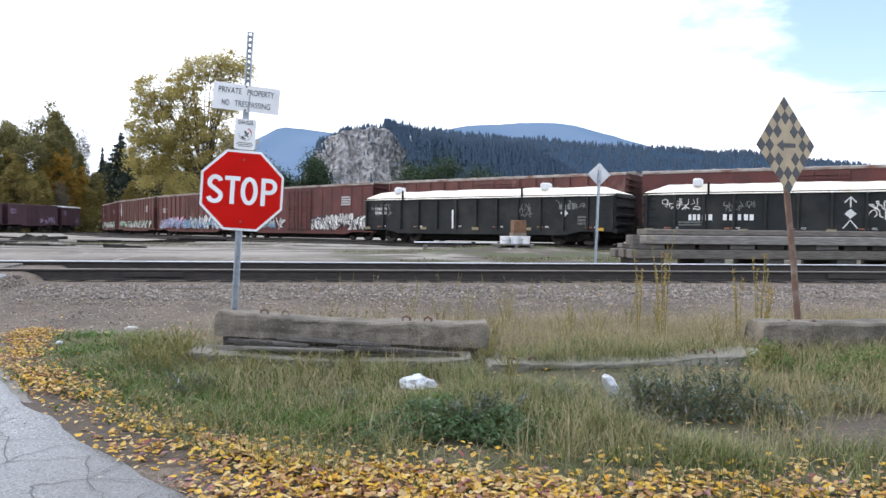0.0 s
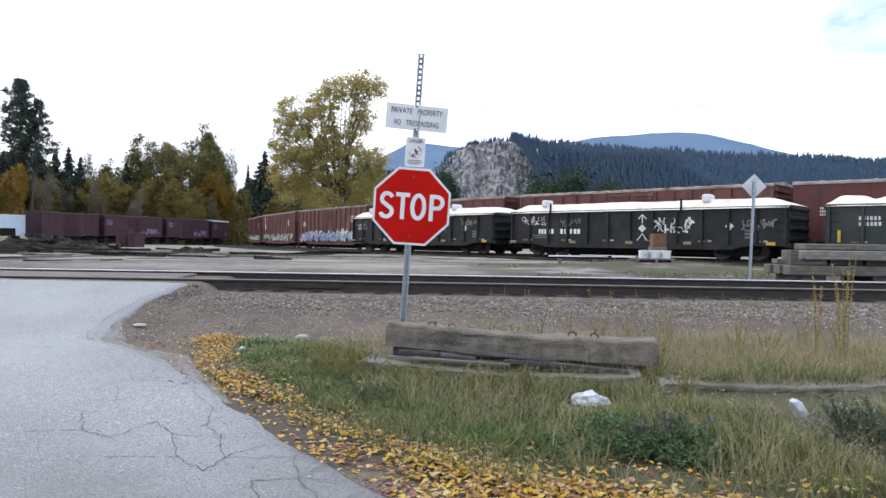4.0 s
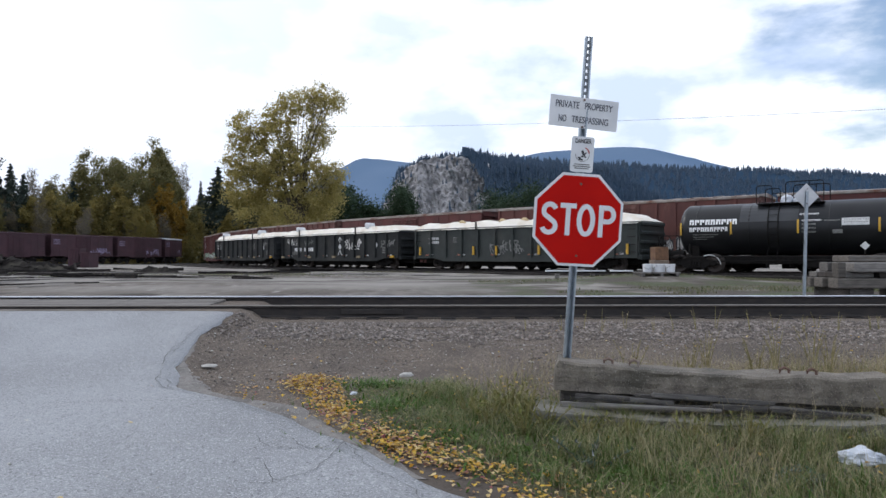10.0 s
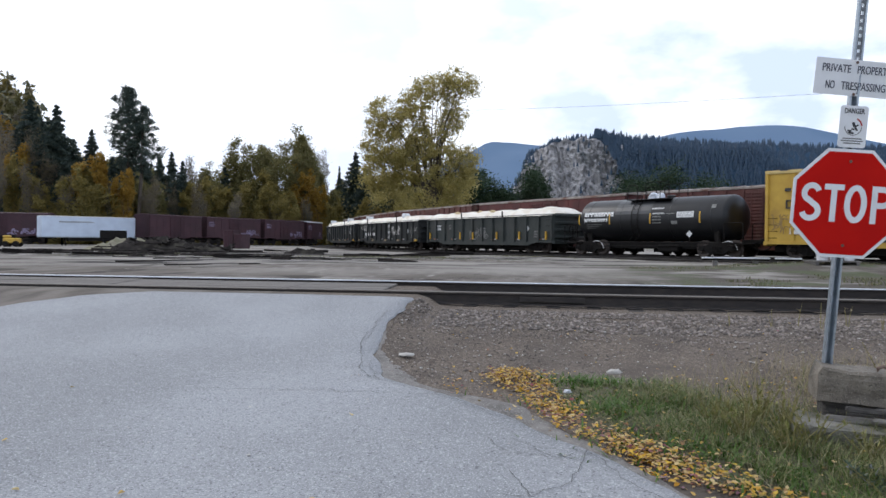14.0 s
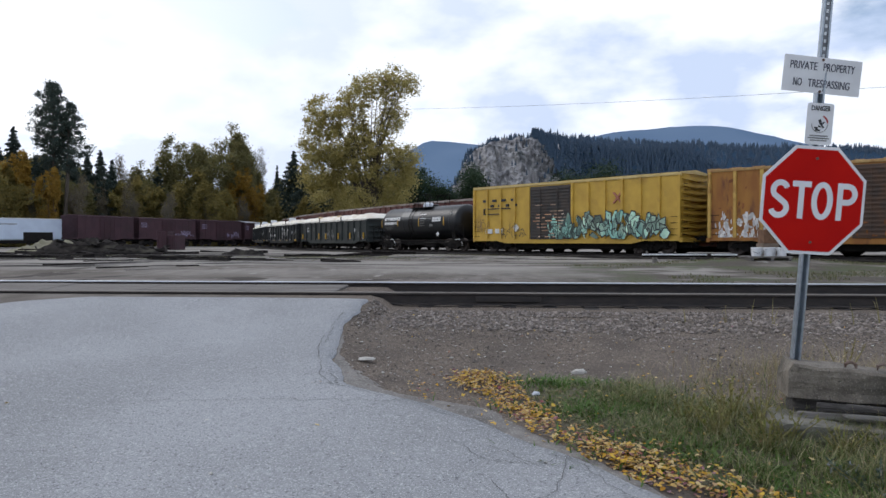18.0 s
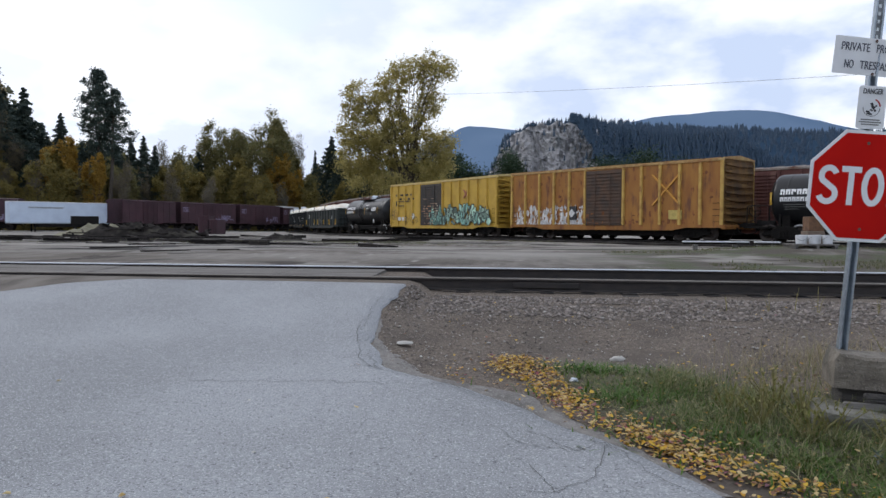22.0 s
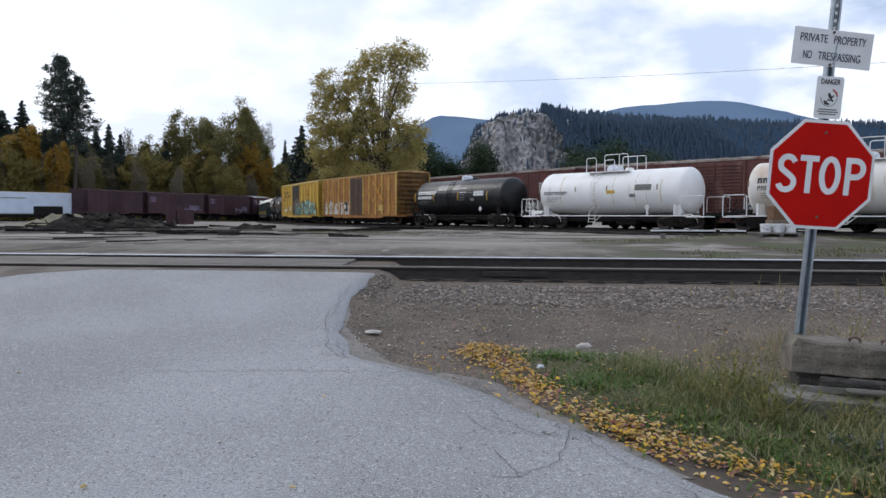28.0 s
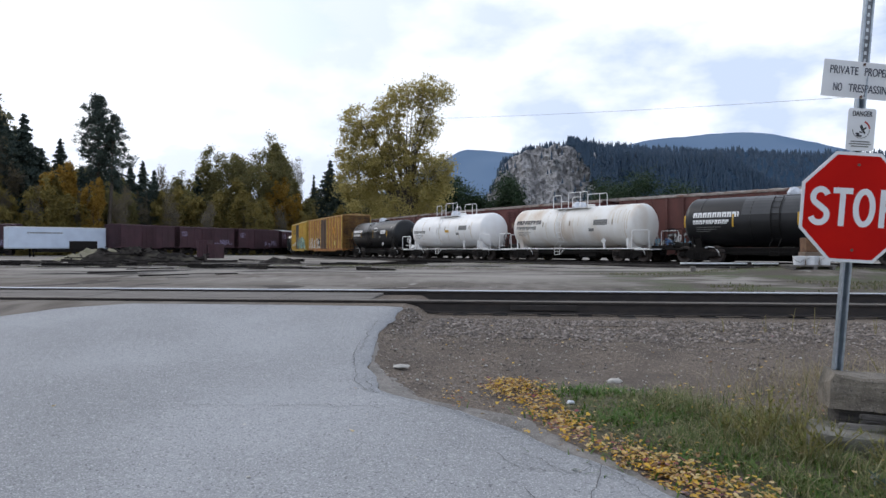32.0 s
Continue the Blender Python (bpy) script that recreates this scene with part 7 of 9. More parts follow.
def build_planks():
    """Long flat boards, pale and dark, that lie about beyond the crossing."""
    for x, y, a, L, pale in ((-19.5, 31.0, 3, 8.5, True), (-24.0, 35.5, -2, 6.5, True), (-14.5, 27.5, 5, 5.5, False), (-22.0, 33.0, 2, 7.5, False), (-27.5, 30.5, -4, 6.0, False), (-17.0, 36.5, 4, 6.0, True), (-22.1, 23.2, 64, 1.9, True), (-13.0, 12.1, 44, 1.5, True), (-18.3, 17.3, 60, 3.0, False), (-22.3, 34.3, 70, 3.6, False), (-14.6, 13.4, 48, 1.6, False), (-24.5, 27.5, 62, 2.6, False), (-19.6, 21.5, 58, 2.2, False), (-16.4, 16.6, 52, 1.8, True), (-27.0, 38.0, 66, 3.2, False), (-20.4, 29.6, 66, 2.6, True), (-12.7, 14.2, 46, 0.7, False), (-25.8, 31.0, 63, 2.4, False), (-17.4, 24.8, 60, 2.4, False)):
        m = M_TIMBER if pale else M_DEBRIS
        solid("board", Mesh().box(-L / 2, L / 2, -0.16, 0.16, -0.03, 0.02 if pale else 0.045, 0.008), m, "pale weathered board on the dirt" if pale else "dark rotten board on the dirt", "board", "boards in the yard", m=pose(x, y, land(x, y) - 0.005, 0, 0, a))


build_planks()


# ---- standing cars far off, and a trailer ----
def build_far_row():
    pts = ((-57.6, 81.3), (-54.6, 91.8), (-50.3, 103.5), (-46.6, 114.1), (-45.6, 121.0))
    for k in range(4):
        (xa, ya), (xb, yb) = pts[k], pts[k + 1]
        L = math.hypot(xb - xa, yb - ya)
        h = math.atan2(yb - ya, xb - xa)
        car = boxcar("dark maroon boxcar standing far across the yard", M_MAROON, M_MAROON, half=L / 2 - 0.5, z0=1.05, z1=4.15, ribs=6, moving=False, group="far maroon boxcars", smooth_panels=True, roof=M_WHITEROOF if k == 3 else M_MAROON, door=(1.3, -1.3))
        # the side that faces the road is the car's right
        car.matrix_basis = pose((xa + xb) / 2 - math.sin(h) * 1.5, (ya + yb) / 2 + math.cos(h) * 1.5, 0.0, 0, 0, math.degrees(h) + 180)
        if k > 0:
            graffiti(car, 0, -L / 2 + 1.2, 1.54, 1.3, 2.3, M_GRAFE, 70 + k, 10, False, "graffiti", 2, 0.7)
            stencil(car, L / 2 - 1.5, 1.52, 3.2, 1.2, 0.8, 3, M_GRAFE, 80 + k)


M_WHITEROOF = mat("pale_roof", (0.6, 0.6, 0.6), rough=0.6, scale=1)
M_GRAFE = mat("graffiti_lilac", (0.26, 0.22, 0.32), (0.18, 0.14, 0.22), rough=0.7, scale=1, island=0.3)
build_far_row()


def build_trailer():
    (xa, ya), (xb, yb) = (-67.65, 73.55), (-59.45, 83.35)
    h = math.atan2(yb - ya, xb - xa)
    L = math.hypot(xb - xa, yb - ya)
    s = thing("semi_trailer", pose((xa + xb) / 2 - math.sin(h) * 1.3, (ya + yb) / 2 + math.cos(h) * 1.3, -0.2, 0, 0, math.degrees(h) + 180), "white box semi-trailer parked by the tracks", "trailer")
    part("box", Mesh().box(-L / 2, L / 2, -1.3, 1.3, 1.15, 3.85, 0.04), M_TRAILER, s, "white panelled box")
    part("top_rail", Mesh().box(-L / 2, L / 2, -1.32, 1.32, 3.80, 3.92, 0.02), M_BUCKET, s)
    part("bottom_rail", Mesh().box(-L / 2, L / 2, -1.32, 1.32, 1.08, 1.22, 0.02), M_STEEL, s)
    for k in range(9):
        x = -L / 2 + 0.1 + (L - 0.2) * k / 8
        part("panel_seam", Mesh().box(x - 0.012, x + 0.012, 1.30, 1.308, 1.2, 3.8), M_TRAILER, s)
    stencil(s, 2.2, 1.31, 3.2, 4.2, 0.3, 1, M_GREYINK, 90)
    part("side_skirt", Mesh().box(-L / 2 + 3.3, L / 2 - 3.2, -1.2, 1.2, 0.62, 1.10, 0.05), M_TRUCK, s)
    part("rear_skirt", Mesh().box(-L / 2, -L / 2 + 3.2, -1.28, 1.28, 0.55, 1.15, 0.05), M_TRUCK, s)
    wheel = Mesh().lathe([(-0.14, 0.0), (-0.14, 0.3), (-0.13, 0.48), (0.13, 0.48), (0.14, 0.3), (0.14, 0.0)], 18, "y")
    wd = fix(wheel.data("wheel", M_TRUCK))
    for x in (-L / 2 + 1.1, -L / 2 + 2.3):
        for y in (-1.05, 1.05):
            part("wheel", wd, M_TRUCK, s, at=pose(x, y, 0.48))
    for y in (-0.9, 0.9):
        part("landing_leg", Mesh().box(L / 2 - 3.0, L / 2 - 2.85, y - 0.07, y + 0.07, 0, 1.1), M_TRUCK, s)


build_trailer()


def build_far_clutter():
    (xa, ya), (xb, yb) = (-82.5, 74.0), (-70.5, 78.5)
    h = math.atan2(yb - ya, xb - xa)
    L = math.hypot(xb - xa, yb - ya)
    car = boxcar("dark maroon boxcar standing behind a trailer", M_MAROON, M_MAROON, half=L / 2, z0=1.05, z1=4.1, ribs=6, moving=False, group="far maroon boxcars", smooth_panels=True, roof=M_MAROON, door=(1.3, -1.3))
    car.matrix_basis = pose((xa + xb) / 2 - math.sin(h) * 1.5, (ya + yb) / 2 + math.cos(h) * 1.5, 0.0, 0, 0, math.degrees(h) + 180)
    graffiti(car, -1.0, -L / 2 + 0.6, 1.54, 1.2, 2.0, M_GRAFE, 75, 8, False, "graffiti", 2, 0.7)
    box = thing("skip_container", pose(-64.6, 57.8, -0.2, 0, 0, 12), "pale blue-grey metal container standing on the dirt", "container")
    part("body", Mesh().box(-1.9, 1.7, -1.1, 1.1, 0.05, 2.1, 0.04), M_BLUEBOX, box)
    for k in range(6):
        x = -1.8 + k * 0.68
        part("rib", Mesh().box(x - 0.05, x + 0.05, -1.16, -1.1, 0.1, 2.05), M_BLUEBOX, box)
    part("top_rim", Mesh().box(-1.95, 1.75, -1.15, 1.15, 2.06, 2.16, 0.02), M_BLUEBOX, box)
    bin_ = thing("waste_bin", pose(-61.6, 58.4, -0.2, 0, 0, 8), "dark metal bin beside a container", "bin")
    part("body", Mesh().box(-0.7, 0.7, -0.6, 0.6, 0.03, 1.15, 0.05), M_TRUCK, bin_)
    part("lid", Mesh().box(-0.74, 0.74, -0.64, 0.64, 1.15, 1.24, 0.03), M_TRUCK, bin_)
    for x, y, w, h, a in ((-35.6, 60.9, 1.05, 1.85, 6), (-34.2, 60.5, 0.85, 1.45, -4)):
        c = thing("rusty_bin", pose(x, y, -0.2, 0, 0, a), "rust-brown steel bin standing in the yard", "bin")
        part("body", Mesh().box(-w / 2, w / 2, -0.9, 0.9, 0.05, h, 0.04), M_MAROON, c)
        for k in range(4):
            u = -w / 2 + w * (k + 0.5) / 4
            part("rib", Mesh().box(u - 0.05, u + 0.05, -0.96, -0.9, 0.1, h - 0.05), M_MAROON, c)
        part("rim", Mesh().box(-w / 2 - 0.04, w / 2 + 0.04, -0.95, 0.95, h - 0.02, h + 0.08, 0.02), M_MAROON, c)
    cart = thing("flat_cart", pose(-59.4, 76.4, -0.2, 0, 0, 36), "low dark steel cart beside a trailer", "cart")
    part("tray", Mesh().box(-1.6, 1.6, -0.7, 0.7, 0.95, 2.05, 0.05), M_TRUCK, cart)
    for x in (-1.1, 1.1):
        part("axle_stand", Mesh().box(x - 0.2, x + 0.2, -0.6, 0.6, 0.0, 0.95, 0.04), M_TRUCK, cart)
    lift = thing("small_loader", pose(-59.3, 58.6, -0.2, 0, 0, 20), "small yellow wheeled loader standing in the yard", "machine")
    part("body", Mesh().box(-0.8, 0.7, -0.5, 0.5, 0.4, 0.95, 0.08), M_YELLOW, lift)
    part("engine_cover", Mesh().box(-0.85, -0.2, -0.42, 0.42, 0.95, 1.25, 0.10), M_YELLOW, lift)
    part("seat_post", Mesh().box(0.0, 0.3, -0.2, 0.2, 0.95, 1.3, 0.05), M_TRUCK, lift)
    for x in (-0.5, 0.5):
        for y in (-0.55, 0.55):
            part("wheel", Mesh().lathe([(-0.12, 0.0), (-0.12, 0.28), (-0.08, 0.32), (0.08, 0.32), (0.12, 0.28), (0.12, 0.0)], 16, "y"), M_TRUCK, lift, at=pose(x, y, 0.32))


M_BLUEBOX = mat("faded_blue_metal", (0.34, 0.38, 0.44), (0.25, 0.28, 0.33), rough=0.7, scale=2, stain=(0.18, 0.16, 0.14), sscale=1.5)
build_far_clutter()


# ---- plants near the road ----
def blade(me, x, y, z, h, w, a, lean, curl):
    ca, sa = math.cos(a), math.sin(a)
    dx, dy = -sa * w, ca * w
    x1, y1 = x + ca * lean * 0.4, y + sa * lean * 0.4
    x2, y2 = x + ca * lean * (1 + curl), y + sa * lean * (1 + curl)
    o = len(me.v)
    me.v += [(x - dx, y - dy, z), (x + dx, y + dy, z), (x1 + dx * 0.8, y1 + dy * 0.8, z + h * 0.55), (x1 - dx * 0.8, y1 - dy * 0.8, z + h * 0.55), (x2, y2, z + h)]
    me.f += [(o, o + 1, o + 2, o + 3), (o + 3, o + 2, o + 4)]


def low_growth(x, y):
    """How far the grass is trodden or shaded down, 0 to 1."""
    k = 0.0
    for cx, cy, rad in ((1.69, -6.12, 0.34), (3.2, -6.38, 0.26), (3.5, -7.15, 0.50), (1.85, -7.35, 0.42), (6.4, -6.1, 0.45)):
        k = max(k, 1 - math.hypot(x - cx, (y - cy) * 0.8) / rad)
    if -0.4 < x < 2.2:
        k = max(k, 0.32 - abs(y + 5.35 + 0.16 * x) / 0.5)
    if 2.2 < x < 5.1:
        k = max(k, 0.9 - abs(y + 5.88 - 0.105 * (x - 2.34)) / 0.45)
    # a bare gravelly patch by the leaves
    k = max(k, 1.2 - math.hypot((x - 4.75) / 0.75, (y + 7.35) / 0.42))
    return min(max(k * 1.6, 0), 0.96)


def in_grass(x, y):
    return LEAF_IN(x) - 0.25 < y < GRASS_BACK(x) and x > EDGE_X(y) + 0.15


def build_grass():
    r = random.Random(21)
    green, straw, fresh = Mesh(), Mesh(), Mesh()
    tries = 0
    while len(green.v) < 5 * 80000 and tries < 400000:
        tries += 1
        x, y = r.uniform(-2.6, 9.5), r.uniform(-8.4, -3.1)
        if not in_grass(x, y):
            continue
        patch = bumps(x, y, 0.9) + 0.6 * bumps(x, y, 2.6)
        thin = 0.25 if y < LEAF_IN(x) + 0.25 else 1.0
        thin *= min(1.0, 0.08 + max(0.0, -y - (4.3 if x > -0.2 else 3.45 + 0.85 * max(0.0, (x + 1.2)))) / (1.3 if x > -0.2 else 0.5))
        if r.random() > (0.75 + 0.6 * patch) * thin:
            continue
        if x > 3.6 and y < -6.2 and r.random() < 0.5:
            continue
        if bumps(x, y, 6.0) + 0.5 * bumps(x, y, 13.0) < -0.12 and r.random() < 0.7:
            continue
        h = r.uniform(0.03, 0.14) * (1.0 + 0.5 * patch) * min(1.25, 0.55 + 0.35 * max(0, x + 2.5))
        if x < 0.3:
            h *= 0.62 + 0.38 * max(0, (x + 1.2) / 1.5)
        if x < -0.9 and y < LEAF_IN(x) + 0.2 and r.random() < 0.6:
            continue
        lg = low_growth(x, y)
        if r.random() < lg * 0.85:
            continue
        h *= 1 - 0.75 * lg
        blade(green, x, y, land(x, y) - 0.01, h, r.uniform(0.0018, 0.0036), r.uniform(0, 6.28), r.uniform(0.02, 0.16), r.uniform(0, 1.0))
    for k in range(44000):
        x = r.uniform(-0.9, 9.5)
        y = r.uniform(-7.7 if x > 1.2 else -6.7, -3.0)
        dry = 0.42 + (x - 0.5) * 0.14 + bumps(x, y, 0.7) * 0.5
        if y < LEAF_IN(x) - 0.05 or (x < 0.2 and r.random() < 0.6):
            continue
        if x > 2.2 and y > -5.4:
            dry += 0.4
        if r.random() > dry or not (x > EDGE_X(y) + 1.4):
            continue
        h = r.uniform(0.09, 0.30) * (1.25 if r.random() < 0.12 else 1)
        if r.random() < low_growth(x, y) * 1.3:
            continue
        blade(straw, x, y, land(x, y) - 0.01, h, r.uniform(0.0010, 0.0022), r.uniform(0, 6.28), r.uniform(0.03, 0.22), r.uniform(0.1, 1.2))
    for cx, cy, n, s, hh in ((-0.9, -5.45, 350, 0.4, 0.08), (-1.3, -4.55, 350, 0.3, 0.09), (-1.55, -3.75, 260, 0.22, 0.08), (-0.3, -6.0, 300, 0.35, 0.09), (0.4, -6.3, 300, 0.3, 0.10), (7.0, -5.4, 1800, 0.7, 0.22), (2.1, -6.9, 500, 0.30, 0.14), (1.75, -6.6, 400, 0.25, 0.16), (0.9, -6.9, 300, 0.22, 0.12), (6.2, -5.9, 900, 0.5, 0.18)):
        for k in range(n):
            x, y = r.gauss(cx, s), r.gauss(cy, s * 0.5)
            blade(fresh, x, y, land(x, y) - 0.01, r.uniform(0.06, hh), r.uniform(0.004, 0.010), r.uniform(0, 6.28), r.uniform(0.01, 0.12), r.uniform(0, 0.9))
    solid("grass", green, L_GRASS, "rough green and yellowing grass on the verge", "grass", kind="stuff")
    solid("dry_grass", straw, L_STRAW, "tall dry straw-coloured grass", "grass", kind="stuff")
    solid("weeds", fresh, L_FRESH, "low fresh green weeds", "weeds", kind="stuff")


build_grass()


def leafy_weed(x, y, rad, h, n, material, seed, label, size=(0.010, 0.022), slim=0.5):
    """A low mound of small oval leaves on hidden stems."""
    r = random.Random(seed)
    ob = thing("leafy_weed", pose(x, y, land(x, y) - 0.01), label, "weed", "leafy weeds on the verge")
    me, stem = Mesh(), Mesh()
    for k in range(n):
        a, q = r.uniform(0, 6.28), rad * math.sqrt(r.random())
        top = h * (1 - 0.7 * (q / rad) ** 2) * (0.8 + 0.4 * bumps(x * 9 + q * 9 * math.cos(a), y * 9 + q * 9 * math.sin(a), 1.0))
        c = Vector((q * math.cos(a), q * math.sin(a), top * r.uniform(0.25, 1.05)))
        d = Vector((r.gauss(0, 1), r.gauss(0, 1), r.gauss(0.3, 0.5))).normalized() * r.uniform(*size)
        s = d.cross(Vector((r.gauss(0, 0.3), r.gauss(0, 0.3), 1))).normalized() * d.length * slim
        me.add([c - d, c + s, c + d, c - s], [(0, 1, 2, 3)])
        if k % 12 == 0:
            stem.tube([(c.x * 0.4, c.y * 0.4, 0), tuple(c)], [0.004, 0.002], 4, False)
    tagged(part("stem", stem, M_STALK, ob), kind="stuff")
    tagged(part("foliage", me.data("foliage", material), material, ob), kind="stuff")


M_STALK = mat("dry_stalk", (0.25, 0.215, 0.085), (0.17, 0.155, 0.06), rough=0.9)
for i, (x, y, rad, h, n) in enumerate(((1.78, -6.75, 0.24, 0.17, 700), (2.08, -6.95, 0.22, 0.15, 600), (1.35, -6.95, 0.2, 0.12, 420), (0.85, -6.75, 0.2, 0.12, 380), (0.45, -6.5, 0.18, 0.10, 320), (2.5, -6.9, 0.18, 0.13, 360), (5.75, -5.78, 0.34, 0.26, 1100), (6.35, -5.72, 0.4, 0.30, 1300), (5.3, -5.95, 0.28, 0.18, 700), (6.9, -5.8, 0.4, 0.30, 1000), (6.0, -6.1, 0.3, 0.2, 700), (0.1, -6.2, 0.15, 0.09, 240), (-0.5, -5.7, 0.14, 0.07, 200), (5.0, -5.5, 0.24, 0.32, 700))):
    leafy_weed(x, y, rad, h, int(n * 1.5), L_FRESH, 150 + i, "low fresh green leafy weed in the grass")
for i, (x, y, rad, h, n) in enumerate(((1.72, -7.0, 0.34, 0.25, 2000), (2.12, -7.15, 0.30, 0.23, 1600), (1.35, -7.1, 0.22, 0.16, 700))):
    leafy_weed(x, y, rad, h, int(n * 1.5), L_BUSH, 190 + i, "bushy dark green weed at the edge of the leaves")
for i, (x, y, rad, h, n) in enumerate(((3.35, -6.75, 0.38, 0.34, 2000), (3.75, -6.85, 0.28, 0.32, 1100), (3.05, -6.9, 0.22, 0.26, 700), (4.15, -6.95, 0.24, 0.24, 700), (1.15, -6.3, 0.16, 0.16, 300), (2.75, -6.45, 0.18, 0.2, 400), (4.9, -6.6, 0.25, 0.22, 600))):
    leafy_weed(x, y, rad, h, int(n * 1.9), L_SAGE, 170 + i, "feathery grey-green weed in the grass", (0.008, 0.018), 0.32)


def build_verge():
    me = Mesh()
    c = 0.12
    for i in range(-26, 84):
        for j in range(-72, -25):
            x, y = i * c, j * c
            if in_grass(x + c / 2, y + c / 2) and y < -4.5 + 0.6 * bumps(x, y, 1.3) and math.hypot((x - 4.75) / 0.75, (y + 7.35) / 0.42) > 1:
                me.add([(u, v, land(u, v) + 0.006) for u, v in ((x, y), (x + c, y), (x + c, y + c), (x, y + c))], [(0, 1, 2, 3)])
    solid("verge_soil", me, M_SOIL, "dark soil and thatch under the grass", kind="structure")


M_SOIL = mat("verge_soil", (0.092, 0.080, 0.048), (0.060, 0.062, 0.032), rough=1.0, scale=14, bump=0.8, bscale=40, stain=(0.102, 0.085, 0.055), sscale=2.0)
build_verge()


def build_leaves():
    r = random.Random(33)
    me = Mesh()

    def leaf(x, y, z, s):
        a, tilt, fold = r.uniform(0, 6.28), r.gauss(0, 0.35), r.uniform(-0.1, 0.9)
        wide = r.uniform(0.55, 0.95)
        pts = [(-0.80, 0), (-0.66, 0.78 * wide), (0.05, 0.86 * wide), (0.62, 0.42 * wide), (1.0, 0), (0.62, -0.42 * wide), (0.05, -0.86 * wide), (-0.66, -0.78 * wide)]
        ca, sa = math.cos(a), math.sin(a)
        o = len(me.v)
        for u, v in pts:
            px, py = u * s * 0.5, v * s * 0.5
            pz = abs(v) * s * fold * 0.5 + px * tilt
            me.v.append((x + px * ca - py * sa, y + px * sa + py * ca, z + max(pz, -0.004) + 0.006))
        me.f += [(o, o + 1, o + 2, o + 3, o + 4), (o, o + 4, o + 5, o + 6, o + 7)]
    n = tries = 0
    while n < 19000 and tries < 900000:
        tries += 1
        x, y = r.uniform(-2.8, 9.0), r.uniform(-11.0, -3.3)
        g = LEAF_IN(x)
        d_in = g - y              # positive: on the road side of the grass
        d_out = x - LEAF_OUT(y)   # positive: inside the belt
        if d_in > -0.22 and d_out > 0 and y > -9.6 + 0.5 * bumps(x, y, 0.8):
            bare = 0.14 if y > -6.2 else 0.75
            dens = min(1, (d_in + 0.22) / 0.25) * (0.12 + 0.88 * min(1, max(0.0, d_out - 0.05) / bare))
            if y < -8.3:
                dens *= 0.6 * max(0.0, 1 - max(0.0, -8.6 - y) / 1.1)
            elif y > -6.4:
                dens *= 0.82
        elif x > EDGE_X(y) - 0.03 and y < GRASS_BACK(x) and d_in > -0.22:
            dens = 0.03
        elif d_out > 0 and y > g and y < GRASS_BACK(x) + 0.1:
            dens = 0.10 if y < g + 0.5 else 0.015
        else:
            continue
        if r.random() > dens * (0.62 + 0.75 * bumps(x, y, 1.9) + 0.45 * bumps(x, y, 6.5)):
            continue
        off = x - EDGE_X(y)
        z = land(x, y) if off > 0.1 else ROAD_Z(y) + 0.016
        leaf(x, y, z + (r.uniform(0, 0.045) if off > 0.15 else 0), r.uniform(0.024, 0.058) if y < -6.9 else r.uniform(0.018, 0.044))
        n += 1
    for k in range(150):
        x, y = r.uniform(-3.4, 9), -0.9 - 2.6 * r.random() ** 1.5
        leaf(x, y, land(x, y) + 0.012, r.uniform(0.02, 0.045))
    for k in range(16):
        x, y = r.uniform(-6, 1), r.uniform(-11, -4)
        if x < EDGE_X(y) - 0.1:
            leaf(x, y, ROAD_Z(y) + 0.016, r.uniform(0.025, 0.05))
    solid("fallen_leaves", me, L_LEAF, "yellow and brown fallen leaves along the road edge", "leaves", kind="stuff")


build_leaves()


